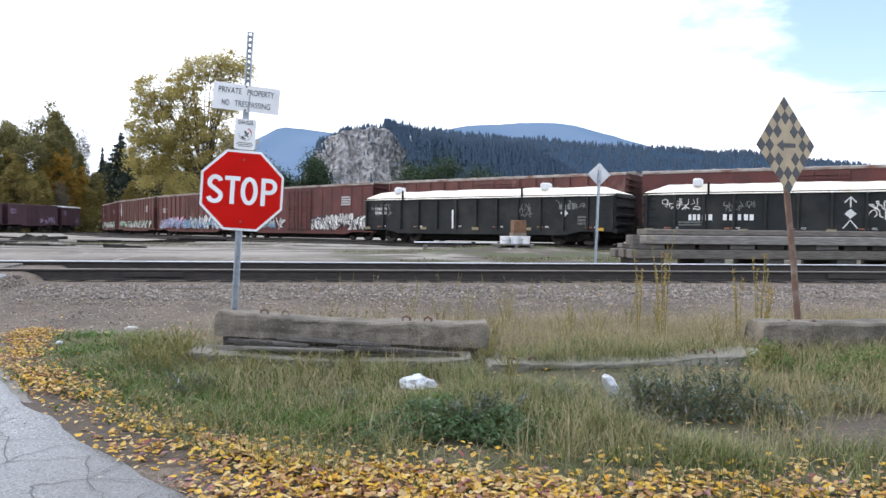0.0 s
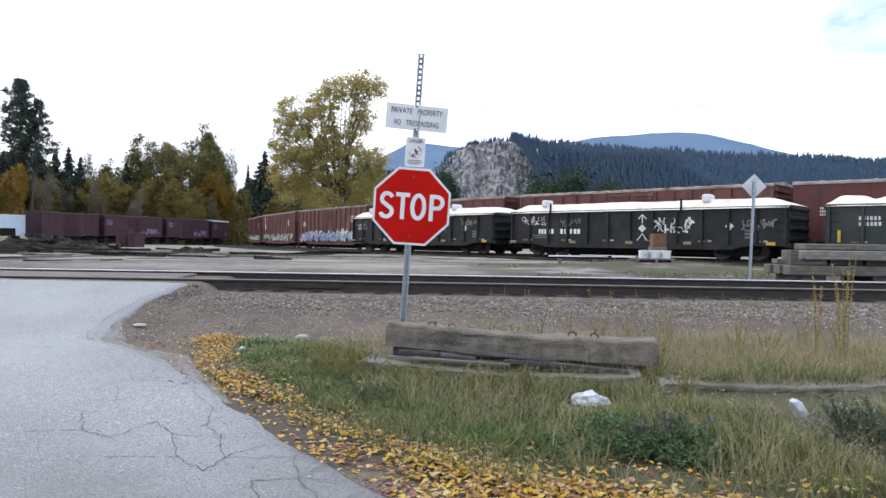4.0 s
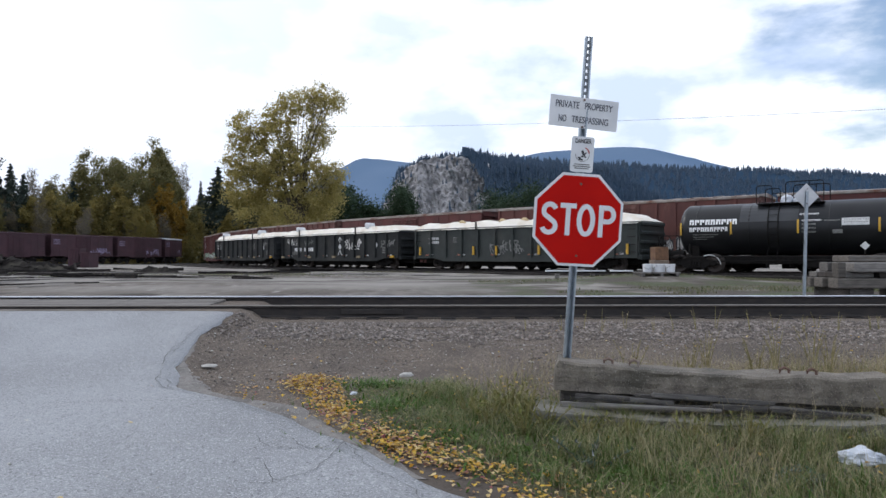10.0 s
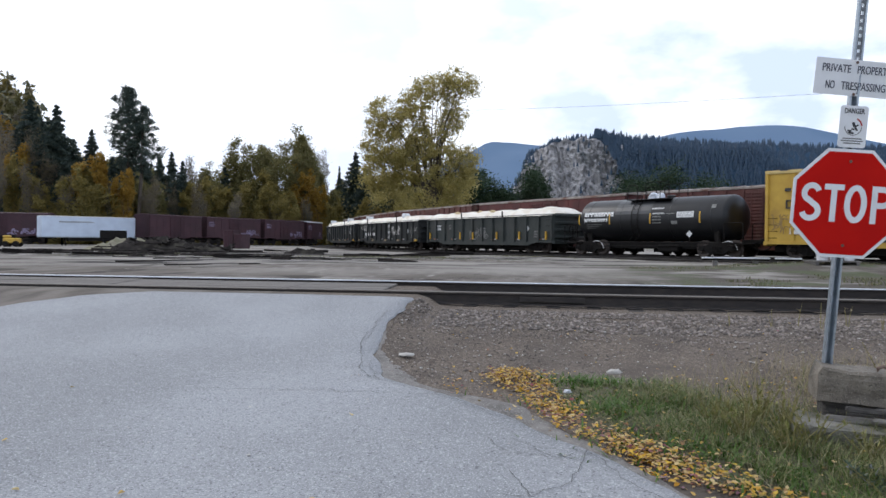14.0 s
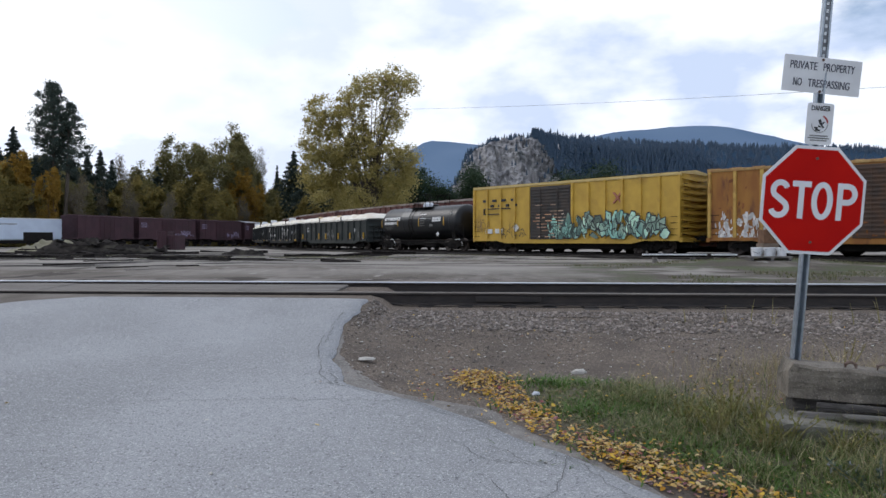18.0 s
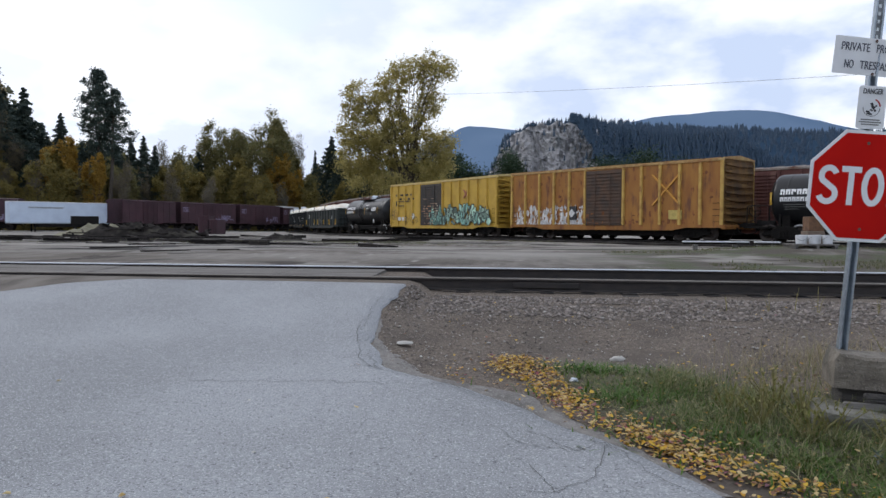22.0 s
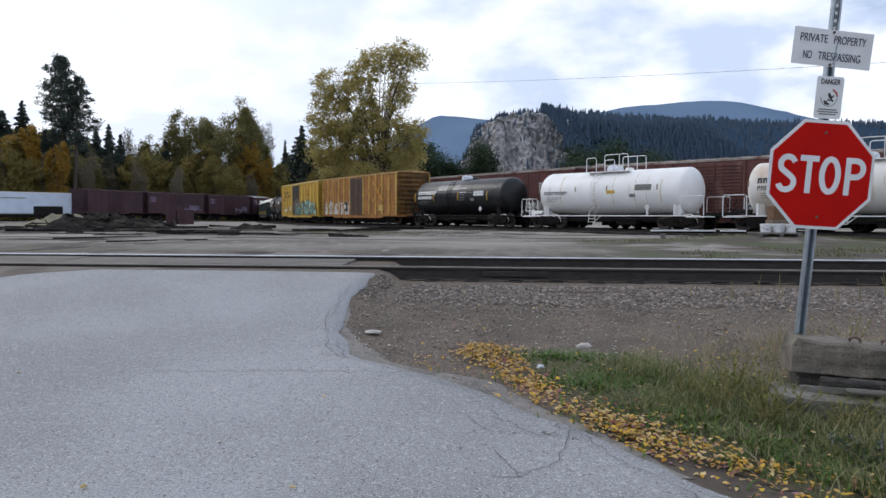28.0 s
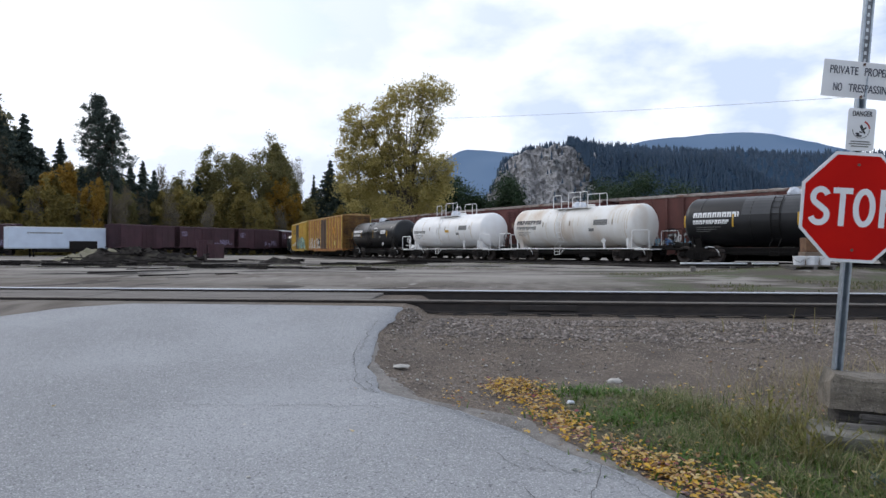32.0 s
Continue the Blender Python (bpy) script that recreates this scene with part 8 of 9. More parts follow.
def build_stones():
    r = random.Random(44)
    me = Mesh()
    base = [(1, 0, 0), (-1, 0, 0), (0, 1, 0), (0, -1, 0), (0, 0, 1), (0, 0, -1)]
    faces = [(0, 2, 4), (2, 1, 4), (1, 3, 4), (3, 0, 4), (2, 0, 5), (1, 2, 5), (3, 1, 5), (0, 3, 5)]
    for k in range(25000):
        x = r.uniform(-4.2, 11.0)
        y = -0.55 - (1.5 * r.random() if k % 5 < 3 else 3.6 * r.random())
        if y < -1.7 and x > -1.2 and bumps(x, y, 0.7) + 0.4 * bumps(x, y, 2.0) < -0.10:
            continue
        if x < EDGE_X(y) + 0.05:
            continue
        s = r.uniform(0.006, 0.018) * (1.4 if y > -1.7 else 0.9) * (1.6 if r.random() < 0.06 else 1)
        a = r.uniform(0, 6.28)
        ca, sa = math.cos(a), math.sin(a)
        z = land(x, y) + s * 0.2
        o = len(me.v)
        for u, v, w in base:
            u, v, w = u * s * r.uniform(0.7, 1.4), v * s * r.uniform(0.7, 1.3), w * s * r.uniform(0.5, 0.9)
            me.v.append((x + u * ca - v * sa, y + u * sa + v * ca, z + w))
        me.f += [tuple(i + o for i in f) for f in faces]
    for k in range(2600):
        x, y = r.uniform(-3.5, 12.0), r.choice((r.uniform(0.15, 1.35), r.uniform(1.65, 2.6)))
        s = r.uniform(0.015, 0.035)
        o = len(me.v)
        for u, v, w in base:
            me.v.append((x + u * s * r.uniform(0.7, 1.4), y + v * s * r.uniform(0.7, 1.3), land(x, y) + 0.02 + w * s * 0.7))
        me.f += [tuple(i + o for i in f) for f in faces]
    chips = Mesh()
    for k in range(900):
        x, y = r.uniform(-8, 1.5), r.uniform(-11, -1.2)
        if x > EDGE_X(y) - 0.05:
            continue
        s = r.uniform(0.003, 0.008) * (2 if r.random() < 0.06 else 1)
        o = len(chips.v)
        for u, v, w in base:
            chips.v.append((x + u * s * r.uniform(0.7, 1.5), y + v * s * r.uniform(0.7, 1.3), ROAD_Z(y) + 0.017 + w * s * 0.6))
        chips.f += [tuple(i + o for i in f) for f in faces]
    for k in range(1500):
        x, y = r.uniform(-4.0, 9.0), -0.6 - 3.2 * r.random() ** 1.2
        if x < EDGE_X(y) + 0.05:
            continue
        s = r.uniform(0.005, 0.012) * (1.8 if r.random() < 0.08 else 1)
        o = len(chips.v)
        for u, v, w in base:
            chips.v.append((x + u * s * r.uniform(0.7, 1.5), y + v * s * r.uniform(0.7, 1.3), land(x, y) + s * 0.5 + w * s * 0.6))
        chips.f += [tuple(i + o for i in f) for f in faces]
    solid("road_grit", chips, M_PALE, "pale grit strewn on asphalt and gravel", "gravel", kind="stuff")
    yard = Mesh()
    for k in range(34000):
        x, y = r.uniform(0, 20), 4 + 20 * r.random() ** 1.3
        if x < 1.5 + 2 * bumps(x, y, 0.5) or bumps(x * 0.7, y * 1.4, 0.17) + 0.45 * bumps(x, y, 0.9) < 0.06:
            continue
        blade(yard, x, y, land(x, y) - 0.005, r.uniform(0.03, 0.10), r.uniform(0.006, 0.012), r.uniform(0, 6.28), r.uniform(0.01, 0.06), 0.3)
    for k in range(15000):
        x = r.uniform(-30, 2)
        y = 31 + 0.10 * (x + 14) + r.gauss(0, 2.6)
        if bumps(x * 0.5, y, 0.25) + 0.4 * bumps(x, y, 1.1) < 0.02:
            continue
        blade(yard, x, y, land(x, y) - 0.005, r.uniform(0.03, 0.10), r.uniform(0.006, 0.012), r.uniform(0, 6.28), r.uniform(0.01, 0.08), 0.4)
    solid("yard_grass", yard, L_YARD, "thin low grass between the yard tracks", "grass", kind="stuff")
    solid("gravel_stones", me, M_STONE, "loose brown and grey gravel beside the track", "gravel", kind="stuff")


build_stones()


def weed(x, y, h, n, material, seed, label, spread=0.10, name="weed_plant", leafy=46):
    """An upright weed: a few stalks with many small leaves or seed heads."""
    r = random.Random(seed)
    z = land(x, y) - 0.02
    ob = thing(name, pose(x, y, z), label, "weed", "tall weeds on the verge")
    stalk, tuft = Mesh(), Mesh()
    for k in range(n):
        a, l = r.uniform(0, 6.28), r.uniform(0.2, 1.0) * spread
        hh = h * r.uniform(0.65, 1.0)
        tip = (math.cos(a) * l * 1.6, math.sin(a) * l * 1.6, hh)
        stalk.tube([(0.3 * l * math.cos(a), 0.3 * l * math.sin(a), 0), (math.cos(a) * l * 0.8, math.sin(a) * l * 0.8, hh * 0.55), tip], [0.005, 0.004, 0.002], 4)
        for q in range(leafy):
            u = r.uniform(0.25, 1.0)
            c = Vector((math.cos(a) * l * 1.5 * u, math.sin(a) * l * 1.5 * u, hh * u))
            d = Vector((r.gauss(0, 1), r.gauss(0, 1), r.gauss(0.5, 0.6))).normalized() * r.uniform(0.02, 0.055)
            s = d.cross(Vector((0.3, 0.4, 1))).normalized() * 0.008
            tuft.add([c - s, c + s, c + d], [(0, 1, 2)])
    tagged(part("stem", stalk, M_STALK, ob), kind="stuff")
    tagged(part("foliage", tuft.data("foliage", material), material, ob), kind="stuff")


for i, (x, y, h) in enumerate(((4.30, -4.15, 0.95), (4.52, -4.2, 0.85), (4.62, -4.05, 0.98), (5.35, -4.35, 0.75), (5.62, -4.3, 0.95), (5.75, -4.2, 0.70))):
    weed(x, y, h * 1.25, 4, L_GOLDWEED, 50 + i, "tall golden seeding weed", 0.10)
for i, (x, y, h, n) in enumerate(((1.95, -7.05, 0.30, 14), (2.15, -6.95, 0.26, 12), (3.25, -6.85, 0.36, 18), (3.45, -6.95, 0.38, 18), (3.75, -6.85, 0.34, 14), (4.1, -7.0, 0.26, 12), (-0.05, -6.05, 0.20, 8), (4.0, -6.5, 0.36, 10))):
    weed(x, y, h, n, L_SAGE, 70 + i, "bushy grey-green weed with pale flower heads", 0.20)
for i, (x, y) in enumerate(((0.9, -3.6), (1.5, -3.5), (2.2, -3.4), (3.0, -3.3), (3.7, -3.6), (2.6, -4.4), (3.4, -4.5), (5.0, -4.6), (2.4, -5.2), (1.2, -4.2), (1.9, -2.9), (2.6, -3.0), (3.1, -2.8), (4.6, -3.1), (3.9, -3.9), (4.8, -3.6), (6.4, -3.8))):
    weed(x, y, 0.42, 7, L_STRAW, 90 + i, "wispy dry grass tuft", 0.12, "grass_tuft", 9)


for i, (x, y, h) in enumerate(((-0.42, -4.78, 0.34), (-0.30, -4.98, 0.30), (-0.55, -4.95, 0.28), (-0.20, -5.20, 0.24), (-0.62, -5.15, 0.24), (0.05, -5.42, 0.22), (-0.38, -5.35, 0.26), (0.35, -5.50, 0.22), (0.75, -5.55, 0.24), (1.15, -5.60, 0.24), (-0.75, -4.85, 0.20), (2.35, -5.35, 0.36), (2.5, -5.75, 0.30), (5.0, -5.55, 0.34), (4.75, -5.75, 0.32))):
    weed(x, y, h, 16, L_TUFT, 300 + i, "tall yellow-green grass tuft beside the concrete", 0.13, "grass_tuft", 7)
for i in range(18):
    x = 0.3 + i * 0.31 + 0.2 * bumps(i * 3.1, 0.4, 1.0)
    weed(x, -1.15 + 0.25 * bumps(i * 1.7, 2.0, 1.0), 0.30 + 0.12 * bumps(i * 2.3, 5.0, 1.0), 2, L_STRAW, 340 + i, "thin dry stalk beside the rail", 0.07, "dry_stalk", 3)


# ---- trees ----
def limbs(me, r, p, d, length, radius, depth, tips):
    p, pts, rs = Vector(p), [Vector(p)], [radius]
    d = Vector(d).normalized()
    n = 4
    for k in range(n):
        d = (d + Vector((r.uniform(-1, 1), r.uniform(-1, 1), r.uniform(-0.2, 0.5))) * 0.16).normalized()
        p = p + d * length / n
        pts.append(p.copy())
        rs.append(radius * (1 - 0.72 * (k + 1) / n))
        if depth > 0 and k >= 1:
            for q in range(2):
                side = d.orthogonal().normalized()
                side.rotate(Matrix.Rotation(r.uniform(0, 6.28), 3, d))
                limbs(me, r, p, d * r.uniform(0.5, 0.9) + side * r.uniform(0.5, 0.9), length * r.uniform(0.45, 0.62), rs[-1] * 0.62, depth - 1, tips)
        elif depth == 0:
            tips.append(p.copy())
    me.tube(pts, rs, 6 if depth else 4, False)
    tips.append(p)


def card(me, c, s, r, droop=0.0):
    """A small bent leaf spray."""
    a = Vector((r.gauss(0, 1), r.gauss(0, 1), r.gauss(0, 0.7) - droop)).normalized() * s
    b = a.cross(Vector((r.gauss(0, 1), r.gauss(0, 1), r.gauss(0, 1)))).normalized() * s * r.uniform(0.35, 0.7)
    o = len(me.v)
    me.v += [tuple(c - a), tuple(c + b + a * 0.1), tuple(c + a), tuple(c - b - a * 0.1)]
    me.f += [(o, o + 1, o + 2, o + 3)]


def broadleaf(m, h, w, material, seed, n, label, size=0.42, bare=0.25, low=0.12, group="trees beyond the yard"):
    r = random.Random(seed)
    ob = thing("tree", m, label, "tree", group)
    wood, tips = Mesh(), []
    stems = 3 if w > 0.5 * h else 2
    for k in range(stems):
        a = r.uniform(0, 6.28)
        limbs(wood, r, (0.5 * math.cos(a), 0.5 * math.sin(a), -0.3), (math.cos(a) * 0.28 * w / h * 1.6, math.sin(a) * 0.28 * w / h * 1.6, 1), h * r.uniform(0.72, 0.9), h * 0.011, 2, tips)
    high = max(p[2] for p in wood.v)

    def held(p):
        z = p[2] * (h * 0.93 / high if p[2] > 0 else 1)
        lim = 0.43 * w * math.sqrt(max(0.02, 1 - ((z / h - 0.42) / 0.60) ** 2))
        q = math.hypot(p[0], p[1])
        k = lim / q if q > lim else 1.0
        return (p[0] * k, p[1] * k, z)
    wood.v = [held(p) for p in wood.v]
    part("trunk", wood.data("trunk", M_BARK, True), M_BARK, ob, "forked grey-brown trunk and limbs")
    # clumps about the limb ends, drawn into the crown's outline
    crown = Mesh()
    clumps = []
    top = max(t.z for t in tips)
    for t in tips:
        q = Vector((t.x, t.y, t.z * h * 0.95 / top))
        rad = math.hypot(q.x, q.y)
        lim = 0.46 * w * math.sqrt(max(0.05, 1 - ((q.z / h - 0.45) / 0.62) ** 2))
        if rad > lim:
            q.x, q.y = q.x * lim / rad, q.y * lim / rad
        clumps.append((q, r.uniform(0.025, 0.06) * w))
    while len(clumps) < 60:
        u = r.uniform(low, 1.0)
        lim = 0.5 * w * math.sqrt(max(0.03, 1 - ((u - 0.42) / 0.62) ** 2))
        a, q = r.uniform(0, 6.28), math.sqrt(r.random()) * lim
        clumps.append((Vector((math.cos(a) * q, math.sin(a) * q, u * h * 0.97)), r.uniform(0.05, 0.10) * w))
    for k in range(int(n * (1 - bare))):
        c, s = clumps[r.randrange(len(clumps))]
        v = Vector((r.gauss(0, 1), r.gauss(0, 1), r.gauss(0, 0.8))) * s
        card(crown, c + v, size * r.uniform(0.6, 1.3), r)
    for k in range(int(n * bare)):
        # the skirt of lower foliage
        u = low + abs(r.gauss(0, 0.22))
        lim = 0.46 * w * min(1, 0.72 + u)
        a, q = r.uniform(0, 6.28), math.sqrt(r.random()) * lim
        card(crown, Vector((math.cos(a) * q, math.sin(a) * q, min(u, 0.8) * h)), size * r.uniform(0.6, 1.2), r)
    part("crown", crown.data("crown", material), material, ob)
    return ob


def conifer(m, h, w, material, seed, n, label, clear=0.15, size=0.45, group="trees beyond the yard", shape=1.3, rag=0.6):
    r = random.Random(seed)
    ob = thing("conifer", m, label, "tree", group)
    part("trunk", Mesh().tube([(0, 0, -0.3), (0.1, 0, h * 0.5), (0, 0, h * 0.97)], [h * 0.016, h * 0.010, 0.03], 7), M_BARK, ob, "straight dark trunk")
    crown, boughs = Mesh(), Mesh()
    count = max(40, int(h * 5.0))
    per = max(6, n // count)
    for k in range(count):
        u = clear + (1 - clear) * (k + r.random()) / count
        a = k * 2.39996 + r.uniform(-0.4, 0.4)
        v = (u - clear) / (1 - clear)
        reach = 0.5 * w * (1 - v ** shape) * (0.55 + 0.45 * min(1, v * 5)) * r.uniform(rag, 1.12) + 0.25
        base = Vector((0, 0, u * h))
        tip = base + Vector((math.cos(a) * reach, math.sin(a) * reach, -reach * r.uniform(0.05, 0.4)))
        boughs.tube([base, tip], [0.06, 0.015], 4, False)
        for q in range(per):
            f = r.uniform(0.12, 1.0)
            c = base.lerp(tip, f) + Vector((r.gauss(0, 0.16), r.gauss(0, 0.16), r.gauss(0, 0.10))) * reach * 0.8
            card(crown, c, size * r.uniform(0.6, 1.25), r, 0.4)
    tagged(part("bough", boughs, M_BARK, ob), kind="stuff")
    part("crown", crown.data("crown", material), material, ob)
    return ob


def haze_tree(m, h, w, seed, n, label):
    """A nearly bare tree: fine grey branches in a loose oval."""
    r = random.Random(seed)
    ob = thing("tree", m, label, "tree", "trees beyond the yard")
    wood, crown, tips = Mesh(), Mesh(), []
    limbs(wood, r, (0, 0, -0.3), (r.uniform(-0.05, 0.05), r.uniform(-0.05, 0.05), 1), h * 0.84, h * 0.009, 2, tips)
    k = h / max(p[2] for p in wood.v)
    wide = max(math.hypot(p[0], p[1]) for p in wood.v)
    f = 0.5 * w / wide
    wood.v = [(p[0] * f, p[1] * f, p[2] * k) for p in wood.v]
    tips = [Vector((t.x * f, t.y * f, t.z * k)) for t in tips]
    part("trunk", wood.data("trunk", M_PALEBARK, True), M_PALEBARK, ob, "slender pale grey trunk")
    for k in range(n):
        t = tips[r.randrange(len(tips))]
        p = t + Vector((r.gauss(0, 1), r.gauss(0, 1), r.gauss(-1.0, 1.2))) * w * 0.07
        a = Vector((r.gauss(0, 0.5), r.gauss(0, 0.5), r.uniform(0.2, 1))).normalized() * r.uniform(0.35, 0.9)
        b = a.orthogonal().normalized() * r.uniform(0.03, 0.08)
        crown.add([p - b, p + b, p + a], [(0, 1, 2)])
    tagged(part("twig", crown.data("twig", L_TWIG), L_TWIG, ob, "haze of bare twigs"), kind="stuff")
    return ob


M_PALEBARK = mat("pale_bark", (0.26, 0.24, 0.21), (0.15, 0.135, 0.115), rough=0.9, scale=4, stretch=(3, 3, 0.6))


def twin_pine():
    """Two pines grown together: open tiers of needle tufts on long boughs."""
    r = random.Random(110)
    ob = thing("conifer", pose(-75, 104, -0.3), "tall dark twin pine with open ragged crowns", "tree", "trees beyond the yard")
    outlines = ((0.0, 27.0, smooth_line([12.0, 15.0, 17.0, 20.0, 22.5, 24.7, 26.6, 27.2], [0.9, 2.0, 2.9, 3.1, 2.5, 1.8, 1.0, 0.3]), 82, -0.25),
                (2.7, 23.6, smooth_line([11.5, 14.0, 17.0, 19.5, 22.0, 23.8], [1.4, 2.2, 2.5, 1.9, 1.2, 0.3]), 46, 0.3))
    crown, boughs = Mesh(), Mesh()
    for dx, h, reach, count, lean in outlines:
        part("trunk", Mesh().tube([(dx * 0.6, 0, -0.3), (dx * 0.9, 0, h * 0.5), (dx, 0, h * 0.98)], [0.40, 0.27, 0.04], 8), M_BARK, ob, "straight dark trunk")
        for k in range(count):
            z = 12.0 + (h - 12.0) * ((k + r.random()) / count) ** 0.9
            a = k * 2.39996 + r.uniform(-0.5, 0.5)
            q = reach(z) * (1 + lean * math.cos(a)) * r.uniform(0.6, 1.05)
            base = Vector((dx, 0, z - 0.12 * q))
            tip = Vector((dx + math.cos(a) * q, math.sin(a) * q, z + r.uniform(-0.1, 0.3) * q))
            boughs.tube([base, base.lerp(tip, 0.5) - Vector((0, 0, 0.06 * q)), tip], [0.07, 0.045, 0.015], 4, False)
            tufts = 4 + int(q * 2.2)
            for j in range(tufts):
                f = 1.0 - 0.75 * (j / tufts) ** 1.3
                c = base.lerp(tip, f) + Vector((r.gauss(0, 0.16), r.gauss(0, 0.16), r.gauss(0.1, 0.1))) * min(q, 2.5)
                w = r.uniform(0.16, 0.34)
                for m in range(40):
                    card(crown, c + Vector((r.gauss(0, 1), r.gauss(0, 1), r.gauss(0, 0.9))) * w, r.uniform(0.08, 0.18), r)
    tagged(part("bough", boughs, M_BARK, ob), kind="stuff")
    part("crown", crown.data("crown", L_DARK), L_DARK, ob)


def cottonwood():
    """The big tree: lobes of foliage on a fan of limbs, dense below and open above."""
    r = random.Random(101)
    ob = thing("tree", pose(-25.4, 122.4, -0.3), "large golden cottonwood with open airy top", "tree", "trees beyond the yard")
    lobes = ((-7.4, 12.8, 5.0, 5.8, 9800), (5.2, 11.3, 3.6, 5.0, 4600), (-4.6, 18.3, 4.9, 5.0, 5000), (-9.4, 24.4, 3.3, 3.9, 2300), (0.0, 29.4, 3.9, 3.0, 2100), (4.8, 30.3, 3.5, 2.8, 1600), (6.5, 16.4, 2.6, 3.2, 2100), (-3.6, 25.6, 4.2, 4.8, 3300), (0.8, 18.6, 4.2, 4.8, 3400), (-10.2, 18.6, 3.0, 4.8, 2500), (4.2, 24.2, 2.8, 3.4, 1500), (7.4, 29.4, 1.8, 2.2, 520), (-1.0, 9.3, 6.2, 5.0, 8000), (-1.6, 4.6, 8.6, 4.6, 7000))
    wood, crown, tips = Mesh(), Mesh(), []
    for dx, z, rx, rz, n in lobes[:12]:
        for k in range(3):
            end = Vector((dx + r.gauss(0, rx * 0.45), r.gauss(0, rx * 0.45), z + rz * r.uniform(-0.1, 0.75)))
            start = Vector((r.uniform(-0.5, 0.5), r.uniform(-0.5, 0.5), r.uniform(2, 7)))
            mid = start.lerp(end, 0.5) + Vector((-0.18 * end.x, -0.18 * end.y, 1.5))
            pts = [Vector((0, 0, -0.3)), start, start.lerp(mid, 0.5) + Vector((0, 0, 0.4)), mid, mid.lerp(end, 0.5) + Vector((0, 0, 0.3)), end]
            wood.tube(pts, [0.40, 0.26, 0.17, 0.11, 0.07, 0.025], 6, False)
            for q in range(9):
                p = mid.lerp(end, r.uniform(-0.1, 1.0))
                e = p + Vector((r.gauss(0, 1), r.gauss(0, 1), r.uniform(0.3, 1.6))).normalized() * r.uniform(1.2, 3.2)
                wood.tube([p, p.lerp(e, 0.5) + Vector((0, 0, -0.1)), e], [0.06, 0.045, 0.015], 4, False)
                tips.append(e)
    part("trunk", wood.data("trunk", M_BARK, True), M_BARK, ob, "grey-brown trunk fanning into long limbs")
    for dx, z, rx, rz, n in lobes:
        centres = []
        for k in range(34 if z < 15 else 64):
            v = Vector((r.gauss(0, 1), r.gauss(0, 1), r.gauss(0, 1))).normalized() * r.random() ** 0.4
            centres.append((Vector((dx + v.x * rx, v.y * rx, z + v.z * rz)), r.uniform(0.25, 0.6) if z > 15 else r.uniform(0.5, 1.2)))
        for k in range(int(n * 1.7)):
            c, w = centres[r.randrange(len(centres))]
            p = c + Vector((r.gauss(0, 1), r.gauss(0, 1), r.gauss(0, 0.8))) * w
            if p.z > 0.3:
                card(crown, p, r.uniform(0.10, 0.26), r)
    for e in tips:
        for k in range(14):
            card(crown, e + Vector((r.gauss(0, 0.5), r.gauss(0, 0.5), r.gauss(0, 0.5))), r.uniform(0.12, 0.28), r)
    part("crown", crown.data("crown", L_COTTON), L_COTTON, ob)


